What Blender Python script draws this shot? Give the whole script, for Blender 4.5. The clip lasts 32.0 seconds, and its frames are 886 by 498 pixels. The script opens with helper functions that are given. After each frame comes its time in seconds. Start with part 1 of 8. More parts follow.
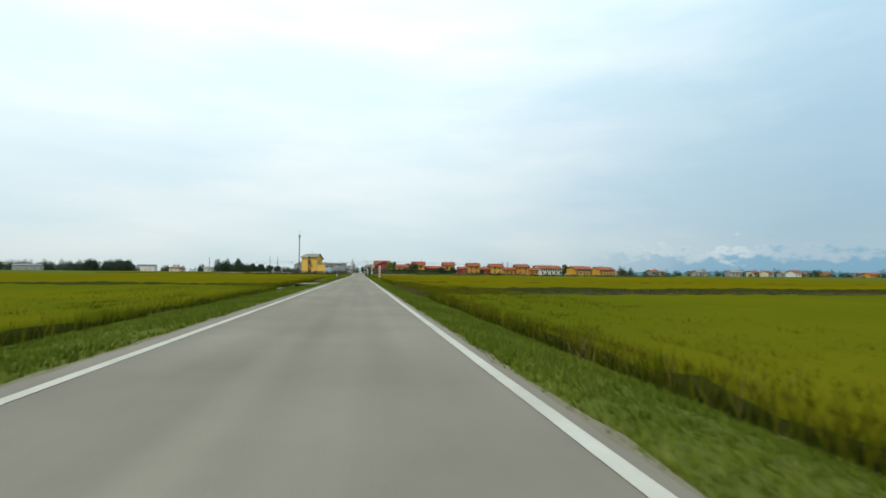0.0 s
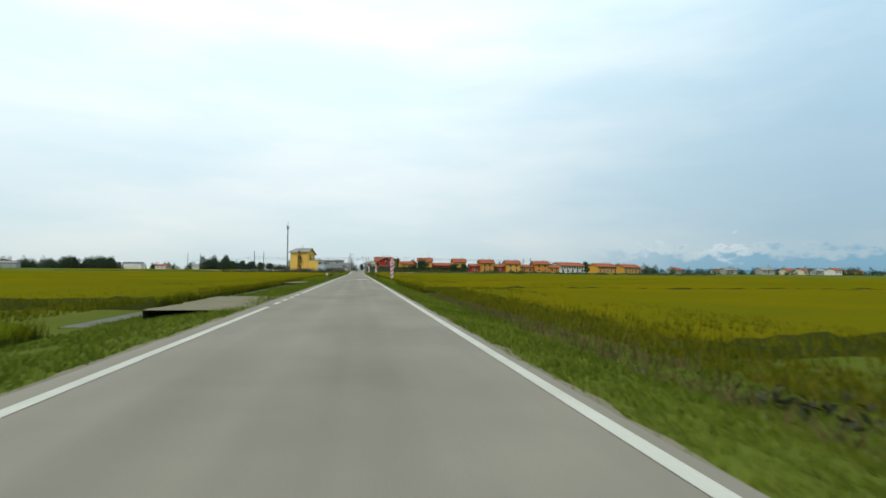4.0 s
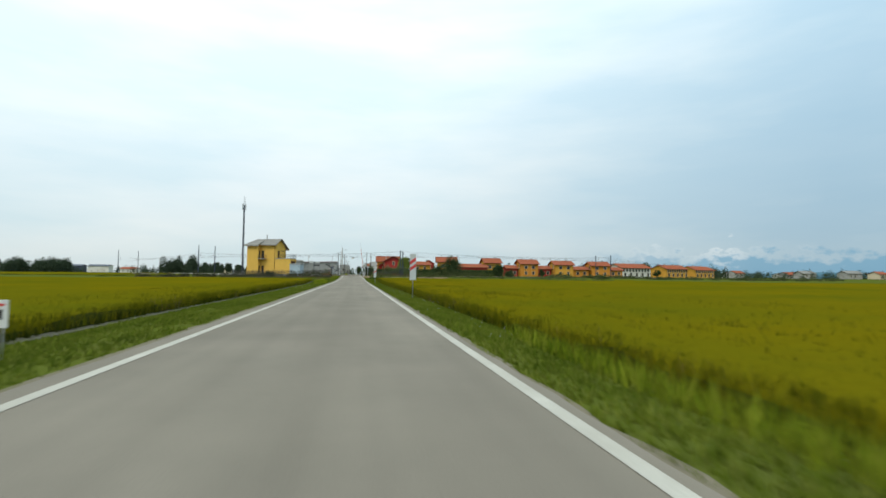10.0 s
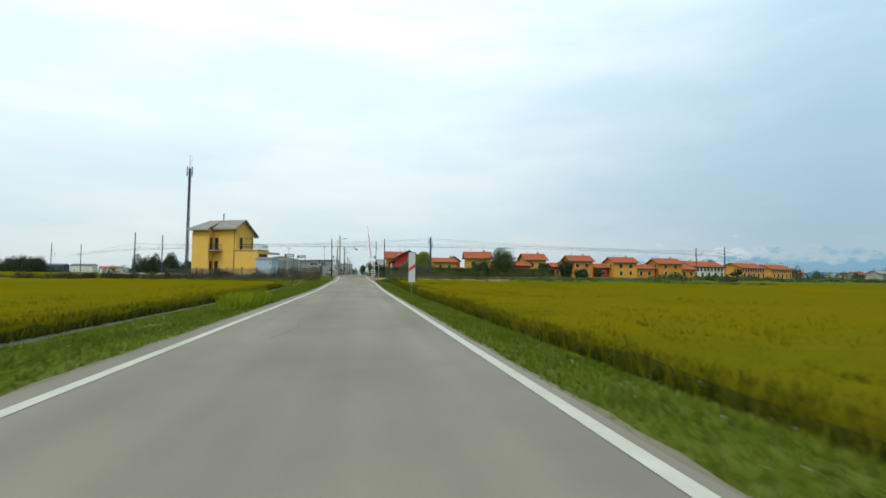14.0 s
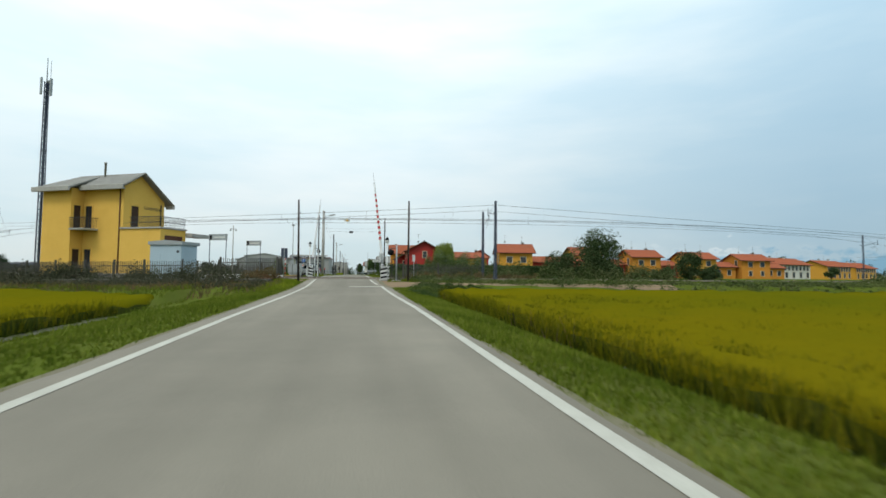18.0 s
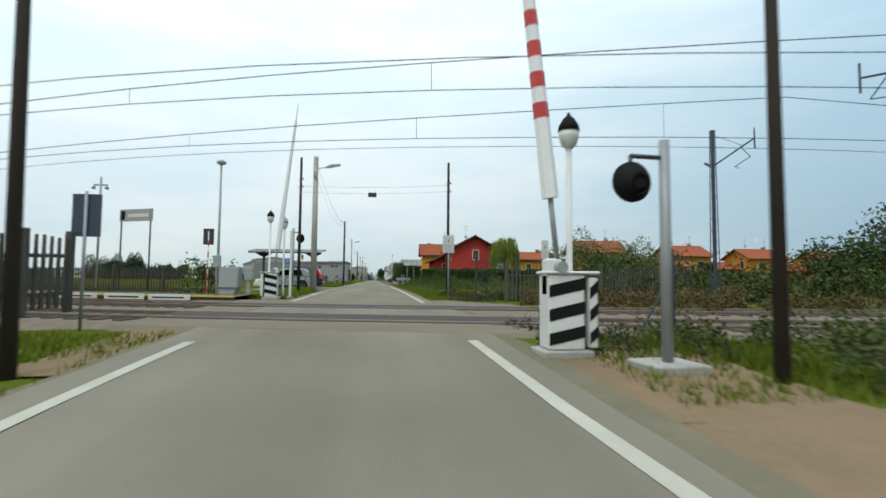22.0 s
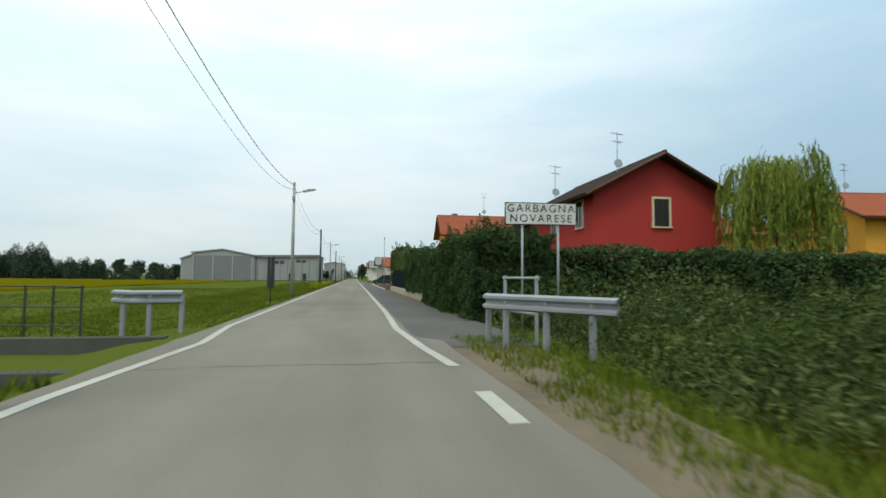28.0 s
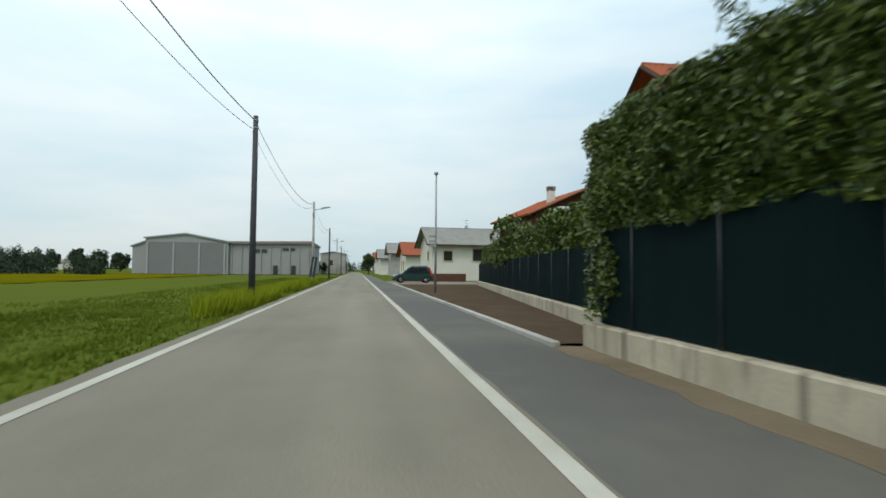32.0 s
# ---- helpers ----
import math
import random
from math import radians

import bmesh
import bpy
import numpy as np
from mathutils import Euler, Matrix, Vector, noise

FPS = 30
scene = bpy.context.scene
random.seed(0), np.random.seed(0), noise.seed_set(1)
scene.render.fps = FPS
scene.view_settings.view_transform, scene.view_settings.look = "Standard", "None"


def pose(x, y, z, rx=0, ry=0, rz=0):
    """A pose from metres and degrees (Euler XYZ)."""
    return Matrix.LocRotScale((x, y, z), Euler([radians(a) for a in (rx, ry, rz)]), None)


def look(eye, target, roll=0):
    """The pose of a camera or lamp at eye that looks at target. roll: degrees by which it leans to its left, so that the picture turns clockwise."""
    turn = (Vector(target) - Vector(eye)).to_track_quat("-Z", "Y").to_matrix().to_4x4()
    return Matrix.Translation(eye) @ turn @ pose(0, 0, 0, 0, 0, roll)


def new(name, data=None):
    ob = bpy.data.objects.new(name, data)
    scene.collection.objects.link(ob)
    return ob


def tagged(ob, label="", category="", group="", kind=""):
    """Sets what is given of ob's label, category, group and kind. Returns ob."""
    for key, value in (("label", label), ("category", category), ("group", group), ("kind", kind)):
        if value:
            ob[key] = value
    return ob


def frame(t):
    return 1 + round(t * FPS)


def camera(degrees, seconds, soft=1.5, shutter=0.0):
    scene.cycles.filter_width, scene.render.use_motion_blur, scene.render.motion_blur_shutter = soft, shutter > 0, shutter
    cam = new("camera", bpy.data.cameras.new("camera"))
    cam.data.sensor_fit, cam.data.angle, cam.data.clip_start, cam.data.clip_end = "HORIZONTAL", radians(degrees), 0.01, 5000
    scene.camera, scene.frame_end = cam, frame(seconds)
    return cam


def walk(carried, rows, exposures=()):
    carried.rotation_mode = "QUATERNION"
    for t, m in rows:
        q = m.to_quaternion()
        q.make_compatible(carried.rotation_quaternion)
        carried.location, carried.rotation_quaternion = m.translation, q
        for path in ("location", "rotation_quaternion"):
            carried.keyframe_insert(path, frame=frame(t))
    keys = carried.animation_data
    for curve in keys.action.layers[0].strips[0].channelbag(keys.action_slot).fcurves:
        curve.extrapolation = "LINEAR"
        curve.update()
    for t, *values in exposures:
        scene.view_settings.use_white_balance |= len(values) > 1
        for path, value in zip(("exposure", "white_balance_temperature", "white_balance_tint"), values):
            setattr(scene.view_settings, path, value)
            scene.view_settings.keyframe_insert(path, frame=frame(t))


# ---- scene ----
# ---- camera and its drive ----
cam = camera(2 * math.degrees(math.atan(784 / 900)), 32.0, soft=1.6, shutter=0.25)
EYE = 1.3
ROWS = [
    (0, 0.33, -245.61, 9.23, 2.76), (0.5, 0.23, -240.60, 9.20, 2.25), (1, 0.14, -235.58, 9.22, 2.85), (1.5, 0.08, -230.54, 9.10, 2.33),
    (2, 0.03, -225.49, 9.23, 2.84), (2.5, -0.00, -220.39, 9.22, 2.32), (3, -0.02, -215.23, 9.25, 2.91), (3.5, -0.03, -209.98, 9.35, 2.38),
    (4, -0.03, -204.60, 9.42, 2.51), (4.5, -0.02, -199.01, 9.49, 2.65), (5, 0.00, -193.19, 9.56, 2.79), (5.5, 0.03, -187.08, 9.63, 2.93),
    (6, 0.06, -180.62, 9.70, 3.01), (6.5, 0.11, -173.74, 10.07, 2.97), (7, 0.14, -166.30, 9.93, 3.07), (7.5, 0.14, -158.40, 10.06, 2.95),
    (8, 0.13, -150.29, 10.01, 2.91), (8.5, 0.12, -142.31, 9.97, 2.97), (9, 0.14, -134.73, 9.92, 3.12), (9.5, 0.15, -127.47, 9.83, 2.92),
    (10, 0.15, -120.46, 9.77, 2.94), (10.5, 0.15, -113.60, 9.68, 2.76), (11, 0.14, -106.80, 9.73, 2.94), (11.5, 0.13, -99.97, 9.74, 2.74),
    (12, 0.11, -93.13, 9.68, 2.99), (12.5, 0.11, -86.66, 9.63, 2.62), (13, 0.11, -80.45, 9.57, 3.00), (13.5, 0.08, -74.45, 9.52, 2.69),
    (14, 0.05, -68.61, 9.42, 2.95), (14.5, 0.02, -62.87, 9.45, 3.01), (15, 0.00, -57.18, 9.68, 3.03), (15.5, 0.00, -51.55, 9.92, 3.05),
    (16, 0.01, -46.00, 10.15, 3.07), (16.5, 0.03, -40.53, 10.38, 3.09), (17, 0.05, -35.15, 10.50, 2.93), (17.5, 0.07, -29.90, 10.31, 2.63),
    (18, 0.07, -24.79, 9.85, 2.94), (18.5, 0.03, -19.87, 9.52, 2.86), (19, -0.00, -15.17, 9.34, 3.03), (19.5, 0.00, -10.81, 8.78, 3.06),
    (20, 0.02, -6.60, 8.26, 3.29), (20.5, 0.02, -2.45, 7.87, 3.46), (21, 0.01, 1.59, 7.49, 3.72), (21.5, -0.08, 5.53, 7.50, 3.55),
    (22, -0.22, 9.74, 7.65, 3.50), (22.5, -0.24, 14.13, 8.70, 3.58), (22.7, -0.23, 15.92, 8.99, 4.10), (22.85, -0.21, 17.28, 9.17, 4.75),
    (23, -0.20, 18.65, 9.34, 4.52), (23.15, -0.20, 20.05, 9.51, 3.60), (23.3, -0.20, 21.44, 9.68, 2.00), (23.5, -0.20, 23.29, 9.88, 2.66),
    (23.7, -0.20, 25.06, 10.07, 3.00), (23.9, -0.19, 26.82, 10.23, 4.60), (24, -0.19, 27.70, 10.30, 4.27), (24.1, -0.19, 28.59, 10.34, 3.46),
    (24.2, -0.18, 29.50, 10.38, 2.20), (24.3, -0.18, 30.42, 10.41, 2.85), (24.4, -0.17, 31.35, 10.43, 3.05), (24.5, -0.17, 32.30, 10.45, 4.01),
    (24.7, -0.16, 34.31, 10.50, 3.00), (25, -0.14, 37.40, 10.55, 3.17), (25.5, -0.12, 42.40, 10.55, 3.25), (26, -0.09, 47.60, 10.64, 3.18),
    (26.5, -0.06, 52.00, 10.49, 3.11), (27, -0.03, 56.30, 10.33, 3.04), (27.5, -0.02, 60.60, 10.17, 2.96), (28, -0.03, 64.96, 9.87, 3.24),
    (28.5, -0.07, 70.28, 9.47, 2.70), (29, -0.11, 75.88, 9.27, 2.80), (29.5, -0.15, 81.74, 9.41, 3.05), (30, -0.20, 87.64, 9.32, 2.42),
    (30.5, -0.22, 93.28, 9.35, 2.52), (31, -0.24, 98.74, 9.53, 2.50), (31.5, -0.25, 104.15, 9.55, 2.44), (32, -0.26, 109.57, 9.57, 2.45),
]


def track_y(x, off=0.0):
    x = np.asarray(x, dtype=float)
    return 21.8 - 0.24 * x + np.where(x > 0, 0.0052, 0.0082) * x * x + off


def land(x, y):
    """How far the land lies above the first fields: it climbs to the railway and stays up beyond it."""
    d = np.asarray(y, dtype=float) - (track_y(np.clip(x, -95, 130)) - 21.8)
    return np.interp(d, (-30, -20, -10, -2, 5.5, 8.8, 14, 19, 24, 31, 38, 46), (0, 0.05, 0.2, 0.31, 0.44, 0.53, 0.77, 0.92, 1.0, 1.02, 1.10, 1.12))


def heading(x, y, yaw, pitch):
    a, b, z = radians(yaw), radians(pitch), EYE + float(land(x, y))
    return look((x, y, z), (x + math.sin(a) * math.cos(b), y + math.cos(a) * math.cos(b), z + math.sin(b)), 0.52)


walk(cam, [(t, heading(x, y, yaw, pitch)) for t, x, y, yaw, pitch in ROWS],
     exposures=[(0, 0.0), (16, 0.0), (22, -0.03), (28, -0.03), (32, -0.08)])

# ---- overcast sky and soft sun ----
world = bpy.data.worlds.new("world")
scene.world = world
world.use_nodes = True
wn, wl = world.node_tree.nodes, world.node_tree.links
wn.clear()
w_out, w_bg = wn.new("ShaderNodeOutputWorld"), wn.new("ShaderNodeBackground")
w_co, w_sep = wn.new("ShaderNodeTexCoord"), wn.new("ShaderNodeSeparateXYZ")
wl.new(w_co.outputs["Generated"], w_sep.inputs[0])
sky = wn.new("ShaderNodeTexSky")
sky.sky_type, sky.sun_disc = "NISHITA", False
sky.sun_elevation, sky.sun_rotation = radians(48), radians(-35)


def w_math(op, a, b, clamp=False):
    n = wn.new("ShaderNodeMath")
    n.operation, n.use_clamp = op, clamp
    for i, v in enumerate((a, b)):
        if isinstance(v, (int, float)):
            n.inputs[i].default_value = v
        else:
            wl.new(v, n.inputs[i])
    return n.outputs[0]


def w_mix(fac, a, b, kind="MIX"):
    n = wn.new("ShaderNodeMixRGB")
    n.blend_type = kind
    for i, v in enumerate((fac, a, b)):
        if isinstance(v, (int, float)):
            n.inputs[i].default_value = v
        elif isinstance(v, tuple):
            n.inputs[i].default_value = (*v, 1)
        else:
            wl.new(v, n.inputs[i])
    return n.outputs[0]


def w_noise(scale, detail, sx=1, sy=1, sz=1):
    m = wn.new("ShaderNodeMapping")
    m.inputs["Scale"].default_value = (sx, sy, sz)
    wl.new(w_co.outputs["Generated"], m.inputs[0])
    n = wn.new("ShaderNodeTexNoise")
    n.inputs["Scale"].default_value, n.inputs["Detail"].default_value = scale, detail
    wl.new(m.outputs[0], n.inputs["Vector"])
    return n.outputs["Fac"]


up = w_sep.outputs["Z"]
side = w_sep.outputs["X"]
clouds = w_noise(2.2, 6, 1, 1, 4.5)
veil = w_noise(5.5, 7, 1, 1, 5)
hazy = w_math("MULTIPLY", w_math("SUBTRACT", clouds, 0.40), 3.0, True)
east = w_math("MULTIPLY", w_math("SUBTRACT", side, 0.10), 1.6, True)
# white deck, bluer and darker towards the east
deck = w_mix(east, (0.93, 1.0, 1.0), (0.55, 0.70, 0.77))
thin = w_mix(east, (0.70, 0.87, 0.93), (0.38, 0.57, 0.70))
cover = w_mix(hazy, thin, deck)
cover = w_mix(w_math("MULTIPLY", veil, 0.16), cover, (0.80, 0.88, 0.90))
# a blue bank with white cumulus crests low in the east
puffs = w_noise(42, 7, 1, 1, 1.6)
broken = w_math("MULTIPLY", w_math("SUBTRACT", w_noise(9, 4, 1, 1, 0.4), 0.42), 5.0, True)
far_east = w_math("MULTIPLY", w_math("SUBTRACT", side, 0.40), 5.0, True)
crest = w_math("MULTIPLY", puffs, 0.105)
below = w_math("MULTIPLY", w_math("SUBTRACT", crest, up), 70.0, True)
rim = w_math("MULTIPLY", w_math("SUBTRACT", w_math("MULTIPLY", puffs, 0.088), up), 60.0, True)
cover = w_mix(w_math("MULTIPLY", w_math("MULTIPLY", w_math("MULTIPLY", below, broken), far_east), 0.8), cover, (0.86, 0.95, 0.98))
cover = w_mix(w_math("MULTIPLY", w_math("MULTIPLY", rim, far_east), 0.9), cover, (0.22, 0.47, 0.66))
# brighter overhead, as an overcast sky is
gain = w_math("ADD", w_math("MULTIPLY", w_math("MAXIMUM", up, 0.0), 1.1), 0.76)
bright = wn.new("ShaderNodeVectorMath")
bright.operation = "SCALE"
wl.new(cover, bright.inputs[0])
wl.new(gain, bright.inputs["Scale"])
blue = wn.new("ShaderNodeVectorMath")
blue.operation = "SCALE"
wl.new(sky.outputs[0], blue.inputs[0])
blue.inputs["Scale"].default_value = 0.06
wl.new(w_mix(0.88, blue.outputs[0], bright.outputs[0]), w_bg.inputs["Color"])
w_bg.inputs["Strength"].default_value = 1.12
wl.new(w_bg.outputs[0], w_out.inputs[0])

sun_data = bpy.data.lights.new("sun", "SUN")
sun_data.energy, sun_data.angle, sun_data.color = 1.3, radians(14), (1.0, 0.95, 0.87)
sun_ob = new("sun", sun_data)
sun_ob.matrix_world = look((-60, -90, 160), (0, 0, 0))


# ---- materials ----
def material(name, a, b=None, scale=3.0, fine=40.0, rough=0.8, bump=0.15, metal=0.0, spread=0.5, grime=None, vary=0.0, wave=None):
    """Colour a mottled with b at two scales, grain as bump."""
    m = bpy.data.materials.new(name)
    m.use_nodes = True
    n, l = m.node_tree.nodes, m.node_tree.links
    s = n["Principled BSDF"]
    s.inputs["Roughness"].default_value, s.inputs["Metallic"].default_value = rough, metal
    s.inputs["Specular IOR Level"].default_value = 0.5 if rough < 0.7 else 0.0 if rough > 0.94 else 0.1
    b = b or tuple(c * 0.72 for c in a)
    co = n.new("ShaderNodeTexCoord")

    def noise_at(k, detail, rot=0.6):
        t = n.new("ShaderNodeTexNoise")
        t.inputs["Scale"].default_value, t.inputs["Detail"].default_value, t.inputs["Roughness"].default_value = k, detail, rot
        l.new(co.outputs["Object"], t.inputs["Vector"])
        return t.outputs["Fac"]

    def ramp(src, lo, hi):
        r = n.new("ShaderNodeMapRange")
        r.inputs["From Min"].default_value, r.inputs["From Max"].default_value = lo, hi
        l.new(src, r.inputs["Value"])
        return r.outputs[0]

    def mix(fac, c, d, kind="MIX"):
        x = n.new("ShaderNodeMixRGB")
        x.blend_type = kind
        for i, v in enumerate((fac, c, d)):
            if isinstance(v, tuple):
                x.inputs[i].default_value = (*v, 1)
            elif isinstance(v, float):
                x.inputs[i].default_value = v
            else:
                l.new(v, x.inputs[i])
        return x.outputs[0]

    big, small = noise_at(scale, 6), noise_at(fine, 4)
    col = mix(ramp(big, 0.5 - spread / 2, 0.5 + spread / 2), a, b)
    col = mix(ramp(small, 0.35, 0.65), mix(0.25, col, tuple(c * 0.55 for c in a)), col)
    if grime:
        col = mix(ramp(noise_at(scale * 0.23, 8, 0.7), 0.5, 0.72), col, grime)
    if vary:
        info = n.new("ShaderNodeObjectInfo")
        col = mix(ramp(info.outputs["Random"], 0.0, 1.0), col, mix(float(vary), col, b))
    l.new(col, s.inputs["Base Color"])
    bp = n.new("ShaderNodeBump")
    bp.inputs["Strength"].default_value, bp.inputs["Distance"].default_value = bump, 0.02
    l.new(small, bp.inputs["Height"])
    l.new(bp.outputs[0], s.inputs["Normal"])
    return m


def leafy(name, a, b, c, rough=0.65):
    """Leaves and blades: each one takes its own tone."""
    m = bpy.data.materials.new(name)
    m.use_nodes = True
    n, l = m.node_tree.nodes, m.node_tree.links
    s = n["Principled BSDF"]
    s.inputs["Roughness"].default_value = rough
    s.inputs["Specular IOR Level"].default_value = 0.3 if rough < 0.5 else 0.0
    g, co = n.new("ShaderNodeNewGeometry"), n.new("ShaderNodeTexCoord")
    r = n.new("ShaderNodeValToRGB")
    e = r.color_ramp.elements
    e[0].color, e[1].color = (*a, 1), (*c, 1)
    e.new(0.55).color = (*b, 1)
    l.new(g.outputs["Random Per Island"], r.inputs[0])
    t = n.new("ShaderNodeTexNoise")
    t.inputs["Scale"].default_value, t.inputs["Detail"].default_value = 0.35, 5
    l.new(co.outputs["Object"], t.inputs["Vector"])
    x = n.new("ShaderNodeMixRGB")
    x.blend_type = "MULTIPLY"
    q = n.new("ShaderNodeValToRGB")
    q.color_ramp.elements[0].position, q.color_ramp.elements[1].position = 0.35, 0.65
    q.color_ramp.elements[0].color, q.color_ramp.elements[1].color = (0.62, 0.70, 0.6, 1), (1, 1, 1, 1)
    l.new(t.outputs["Fac"], q.inputs[0])
    x.inputs[0].default_value = 1
    l.new(r.outputs[0], x.inputs[1])
    l.new(q.outputs[0], x.inputs[2])
    l.new(x.outputs[0], s.inputs["Base Color"])
    s.inputs["Transmission Weight"].default_value = 0.0
    return m


def glass(name, tint, rough=0.08, spec=0.6):
    m = bpy.data.materials.new(name)
    m.use_nodes = True
    s = m.node_tree.nodes["Principled BSDF"]
    s.inputs["Base Color"].default_value, s.inputs["Roughness"].default_value = (*tint, 1), rough
    s.inputs["Specular IOR Level"].default_value = spec
    return m


M_ASPHALT = material("asphalt", (0.222, 0.196, 0.155), (0.182, 0.162, 0.128), 0.35, 45, 0.92, 0.5, spread=0.35, grime=(0.205, 0.182, 0.142))
def wear(mat, along_y=True):
    """Traffic bands, patches and cracks over an asphalt material."""
    n, l = mat.node_tree.nodes, mat.node_tree.links
    s = n["Principled BSDF"]
    src = s.inputs["Base Color"].links[0].from_socket
    co = n.new("ShaderNodeTexCoord")

    def field(kind, scale, sx, sy):
        m = n.new("ShaderNodeMapping")
        m.inputs["Scale"].default_value = (sx, sy, 1)
        l.new(co.outputs["Object"], m.inputs[0])
        t = n.new(kind)
        t.inputs["Scale"].default_value = scale
        l.new(m.outputs[0], t.inputs["Vector"])
        return t

    def shade(value, lo, hi, a, b, c):
        r = n.new("ShaderNodeMapRange")
        r.inputs["From Min"].default_value, r.inputs["From Max"].default_value = lo, hi
        r.inputs["To Min"].default_value, r.inputs["To Max"].default_value = a, b
        l.new(value, r.inputs["Value"])
        x = n.new("ShaderNodeVectorMath")
        x.operation = "SCALE"
        l.new(c, x.inputs[0])
        l.new(r.outputs[0], x.inputs["Scale"])
        return x.outputs[0]
    bands = field("ShaderNodeTexNoise", 1.1, 1, 0.012)
    patches = field("ShaderNodeTexNoise", 0.5, 1, 0.22)
    c = shade(bands.outputs["Fac"], 0.35, 0.65, 0.92, 1.06, src)
    c = shade(patches.outputs["Fac"], 0.35, 0.7, 1.06, 0.88, c)
    l.new(c, s.inputs["Base Color"])


wear(M_ASPHALT)
M_ASPHALT_NEW = material("asphalt_dark", (0.12, 0.115, 0.105), (0.095, 0.09, 0.083), 0.5, 45, 0.92, 0.4, grime=(0.15, 0.14, 0.115))
M_BED = material("dark_earth", (0.10, 0.07, 0.05), (0.07, 0.05, 0.035), 1.0, 12, 0.95, 0.7, grime=(0.06, 0.05, 0.03))
M_DECK = material("crossing_asphalt", (0.205, 0.168, 0.125), (0.17, 0.142, 0.11), 0.5, 40, 0.92, 0.4, grime=(0.20, 0.135, 0.09))
M_CRACK = material("road_crack", (0.10, 0.092, 0.078), (0.13, 0.118, 0.098), 2.0, 30, 0.95, 0.3)
M_PETAL = leafy("white_petal", (0.55, 0.55, 0.5), (0.6, 0.6, 0.55), (0.5, 0.5, 0.4))
M_PANEL = material("crossing_panel", (0.06, 0.055, 0.055), (0.10, 0.08, 0.07), 0.6, 50, 0.85, 0.3)
M_PAINT = material("road_paint", (0.48, 0.46, 0.395), (0.38, 0.36, 0.30), 1.2, 35, 0.75, 0.2, grime=(0.33, 0.31, 0.26))
M_YELLOW_PAINT = material("yellow_paint", (0.55, 0.36, 0.06), (0.4, 0.3, 0.12), 1.5, 30, 0.8, 0.2)
M_DRIFT = material("sandy_dirt", (0.20, 0.155, 0.105), (0.145, 0.118, 0.085), 1.4, 18, 0.95, 0.4, grime=(0.11, 0.09, 0.06))
M_SOIL = material("soil", (0.25, 0.175, 0.11), (0.18, 0.13, 0.085), 0.7, 12, 0.95, 0.6, grime=(0.13, 0.12, 0.06))
M_GRIT = material("grit", (0.20, 0.175, 0.125), (0.15, 0.135, 0.09), 1.3, 20, 0.95, 0.6, grime=(0.12, 0.125, 0.055))
M_BALLAST = material("ballast", (0.24, 0.19, 0.15), (0.15, 0.12, 0.10), 2.5, 14, 0.95, 1.0)
M_GROUND = material("grassland", (0.078, 0.105, 0.014), (0.095, 0.108, 0.022), 0.12, 18, 0.95, 0.6, grime=(0.085, 0.085, 0.026))
# ditch mud, painted dark for the shade beside the standing crop
M_DITCH_SHADE = material("shaded_wet_mud", (0.045, 0.045, 0.02), (0.07, 0.06, 0.03), 0.8, 10, 0.6, 0.5)
M_RICE = material("rice_canopy", (0.128, 0.104, 0.003), (0.085, 0.088, 0.004), 0.06, 5, 0.95, 1.0, spread=0.35, grime=(0.145, 0.105, 0.003))
M_PADDY = material("green_rice", (0.085, 0.092, 0.004), (0.06, 0.075, 0.005), 0.08, 5, 0.95, 1.0, spread=0.35, grime=(0.10, 0.095, 0.004))
M_RICE_GREEN = material("young_rice", (0.098, 0.10, 0.004), (0.07, 0.085, 0.005), 0.06, 5, 0.95, 1.0, spread=0.35, grime=(0.118, 0.105, 0.004))
# stalks and stems at the crop's side, with its shade painted into the colour
M_STALK_SHADE = leafy("shaded_rice_stalk", (0.022, 0.03, 0.006), (0.045, 0.058, 0.008), (0.08, 0.09, 0.012))
M_STEM_SHADE = material("rice_side_shade", (0.05, 0.056, 0.010), (0.03, 0.036, 0.008), 0.8, 14, 0.95, 1.0)
M_RICE_BLADE = leafy("rice_blade", (0.075, 0.085, 0.005), (0.125, 0.115, 0.006), (0.175, 0.15, 0.015))
M_GRASS = leafy("grass_blade", (0.092, 0.126, 0.012), (0.13, 0.16, 0.018), (0.185, 0.196, 0.038))
M_GRASS_LIME = leafy("lime_grass", (0.18, 0.22, 0.012), (0.24, 0.27, 0.016), (0.30, 0.31, 0.03))
M_GRASS_BRIGHT = leafy("bright_grass", (0.12, 0.17, 0.012), (0.18, 0.21, 0.015), (0.24, 0.25, 0.03))
M_DRY = leafy("dry_grass", (0.16, 0.12, 0.06), (0.11, 0.09, 0.045), (0.22, 0.12, 0.06))
M_BRUSH = leafy("brush_leaf", (0.05, 0.072, 0.024), (0.085, 0.105, 0.04), (0.15, 0.145, 0.07))
M_BRUSH_DRY = leafy("dry_brush", (0.08, 0.075, 0.05), (0.055, 0.06, 0.035), (0.13, 0.11, 0.08))
M_RANK = leafy("rank_weeds", (0.06, 0.085, 0.026), (0.105, 0.125, 0.04), (0.17, 0.17, 0.075))
M_LEAF = leafy("tree_leaf", (0.040, 0.060, 0.028), (0.062, 0.088, 0.038), (0.098, 0.122, 0.055))
M_WEED = leafy("weed_leaf", (0.042, 0.066, 0.021), (0.068, 0.097, 0.030), (0.115, 0.135, 0.055))
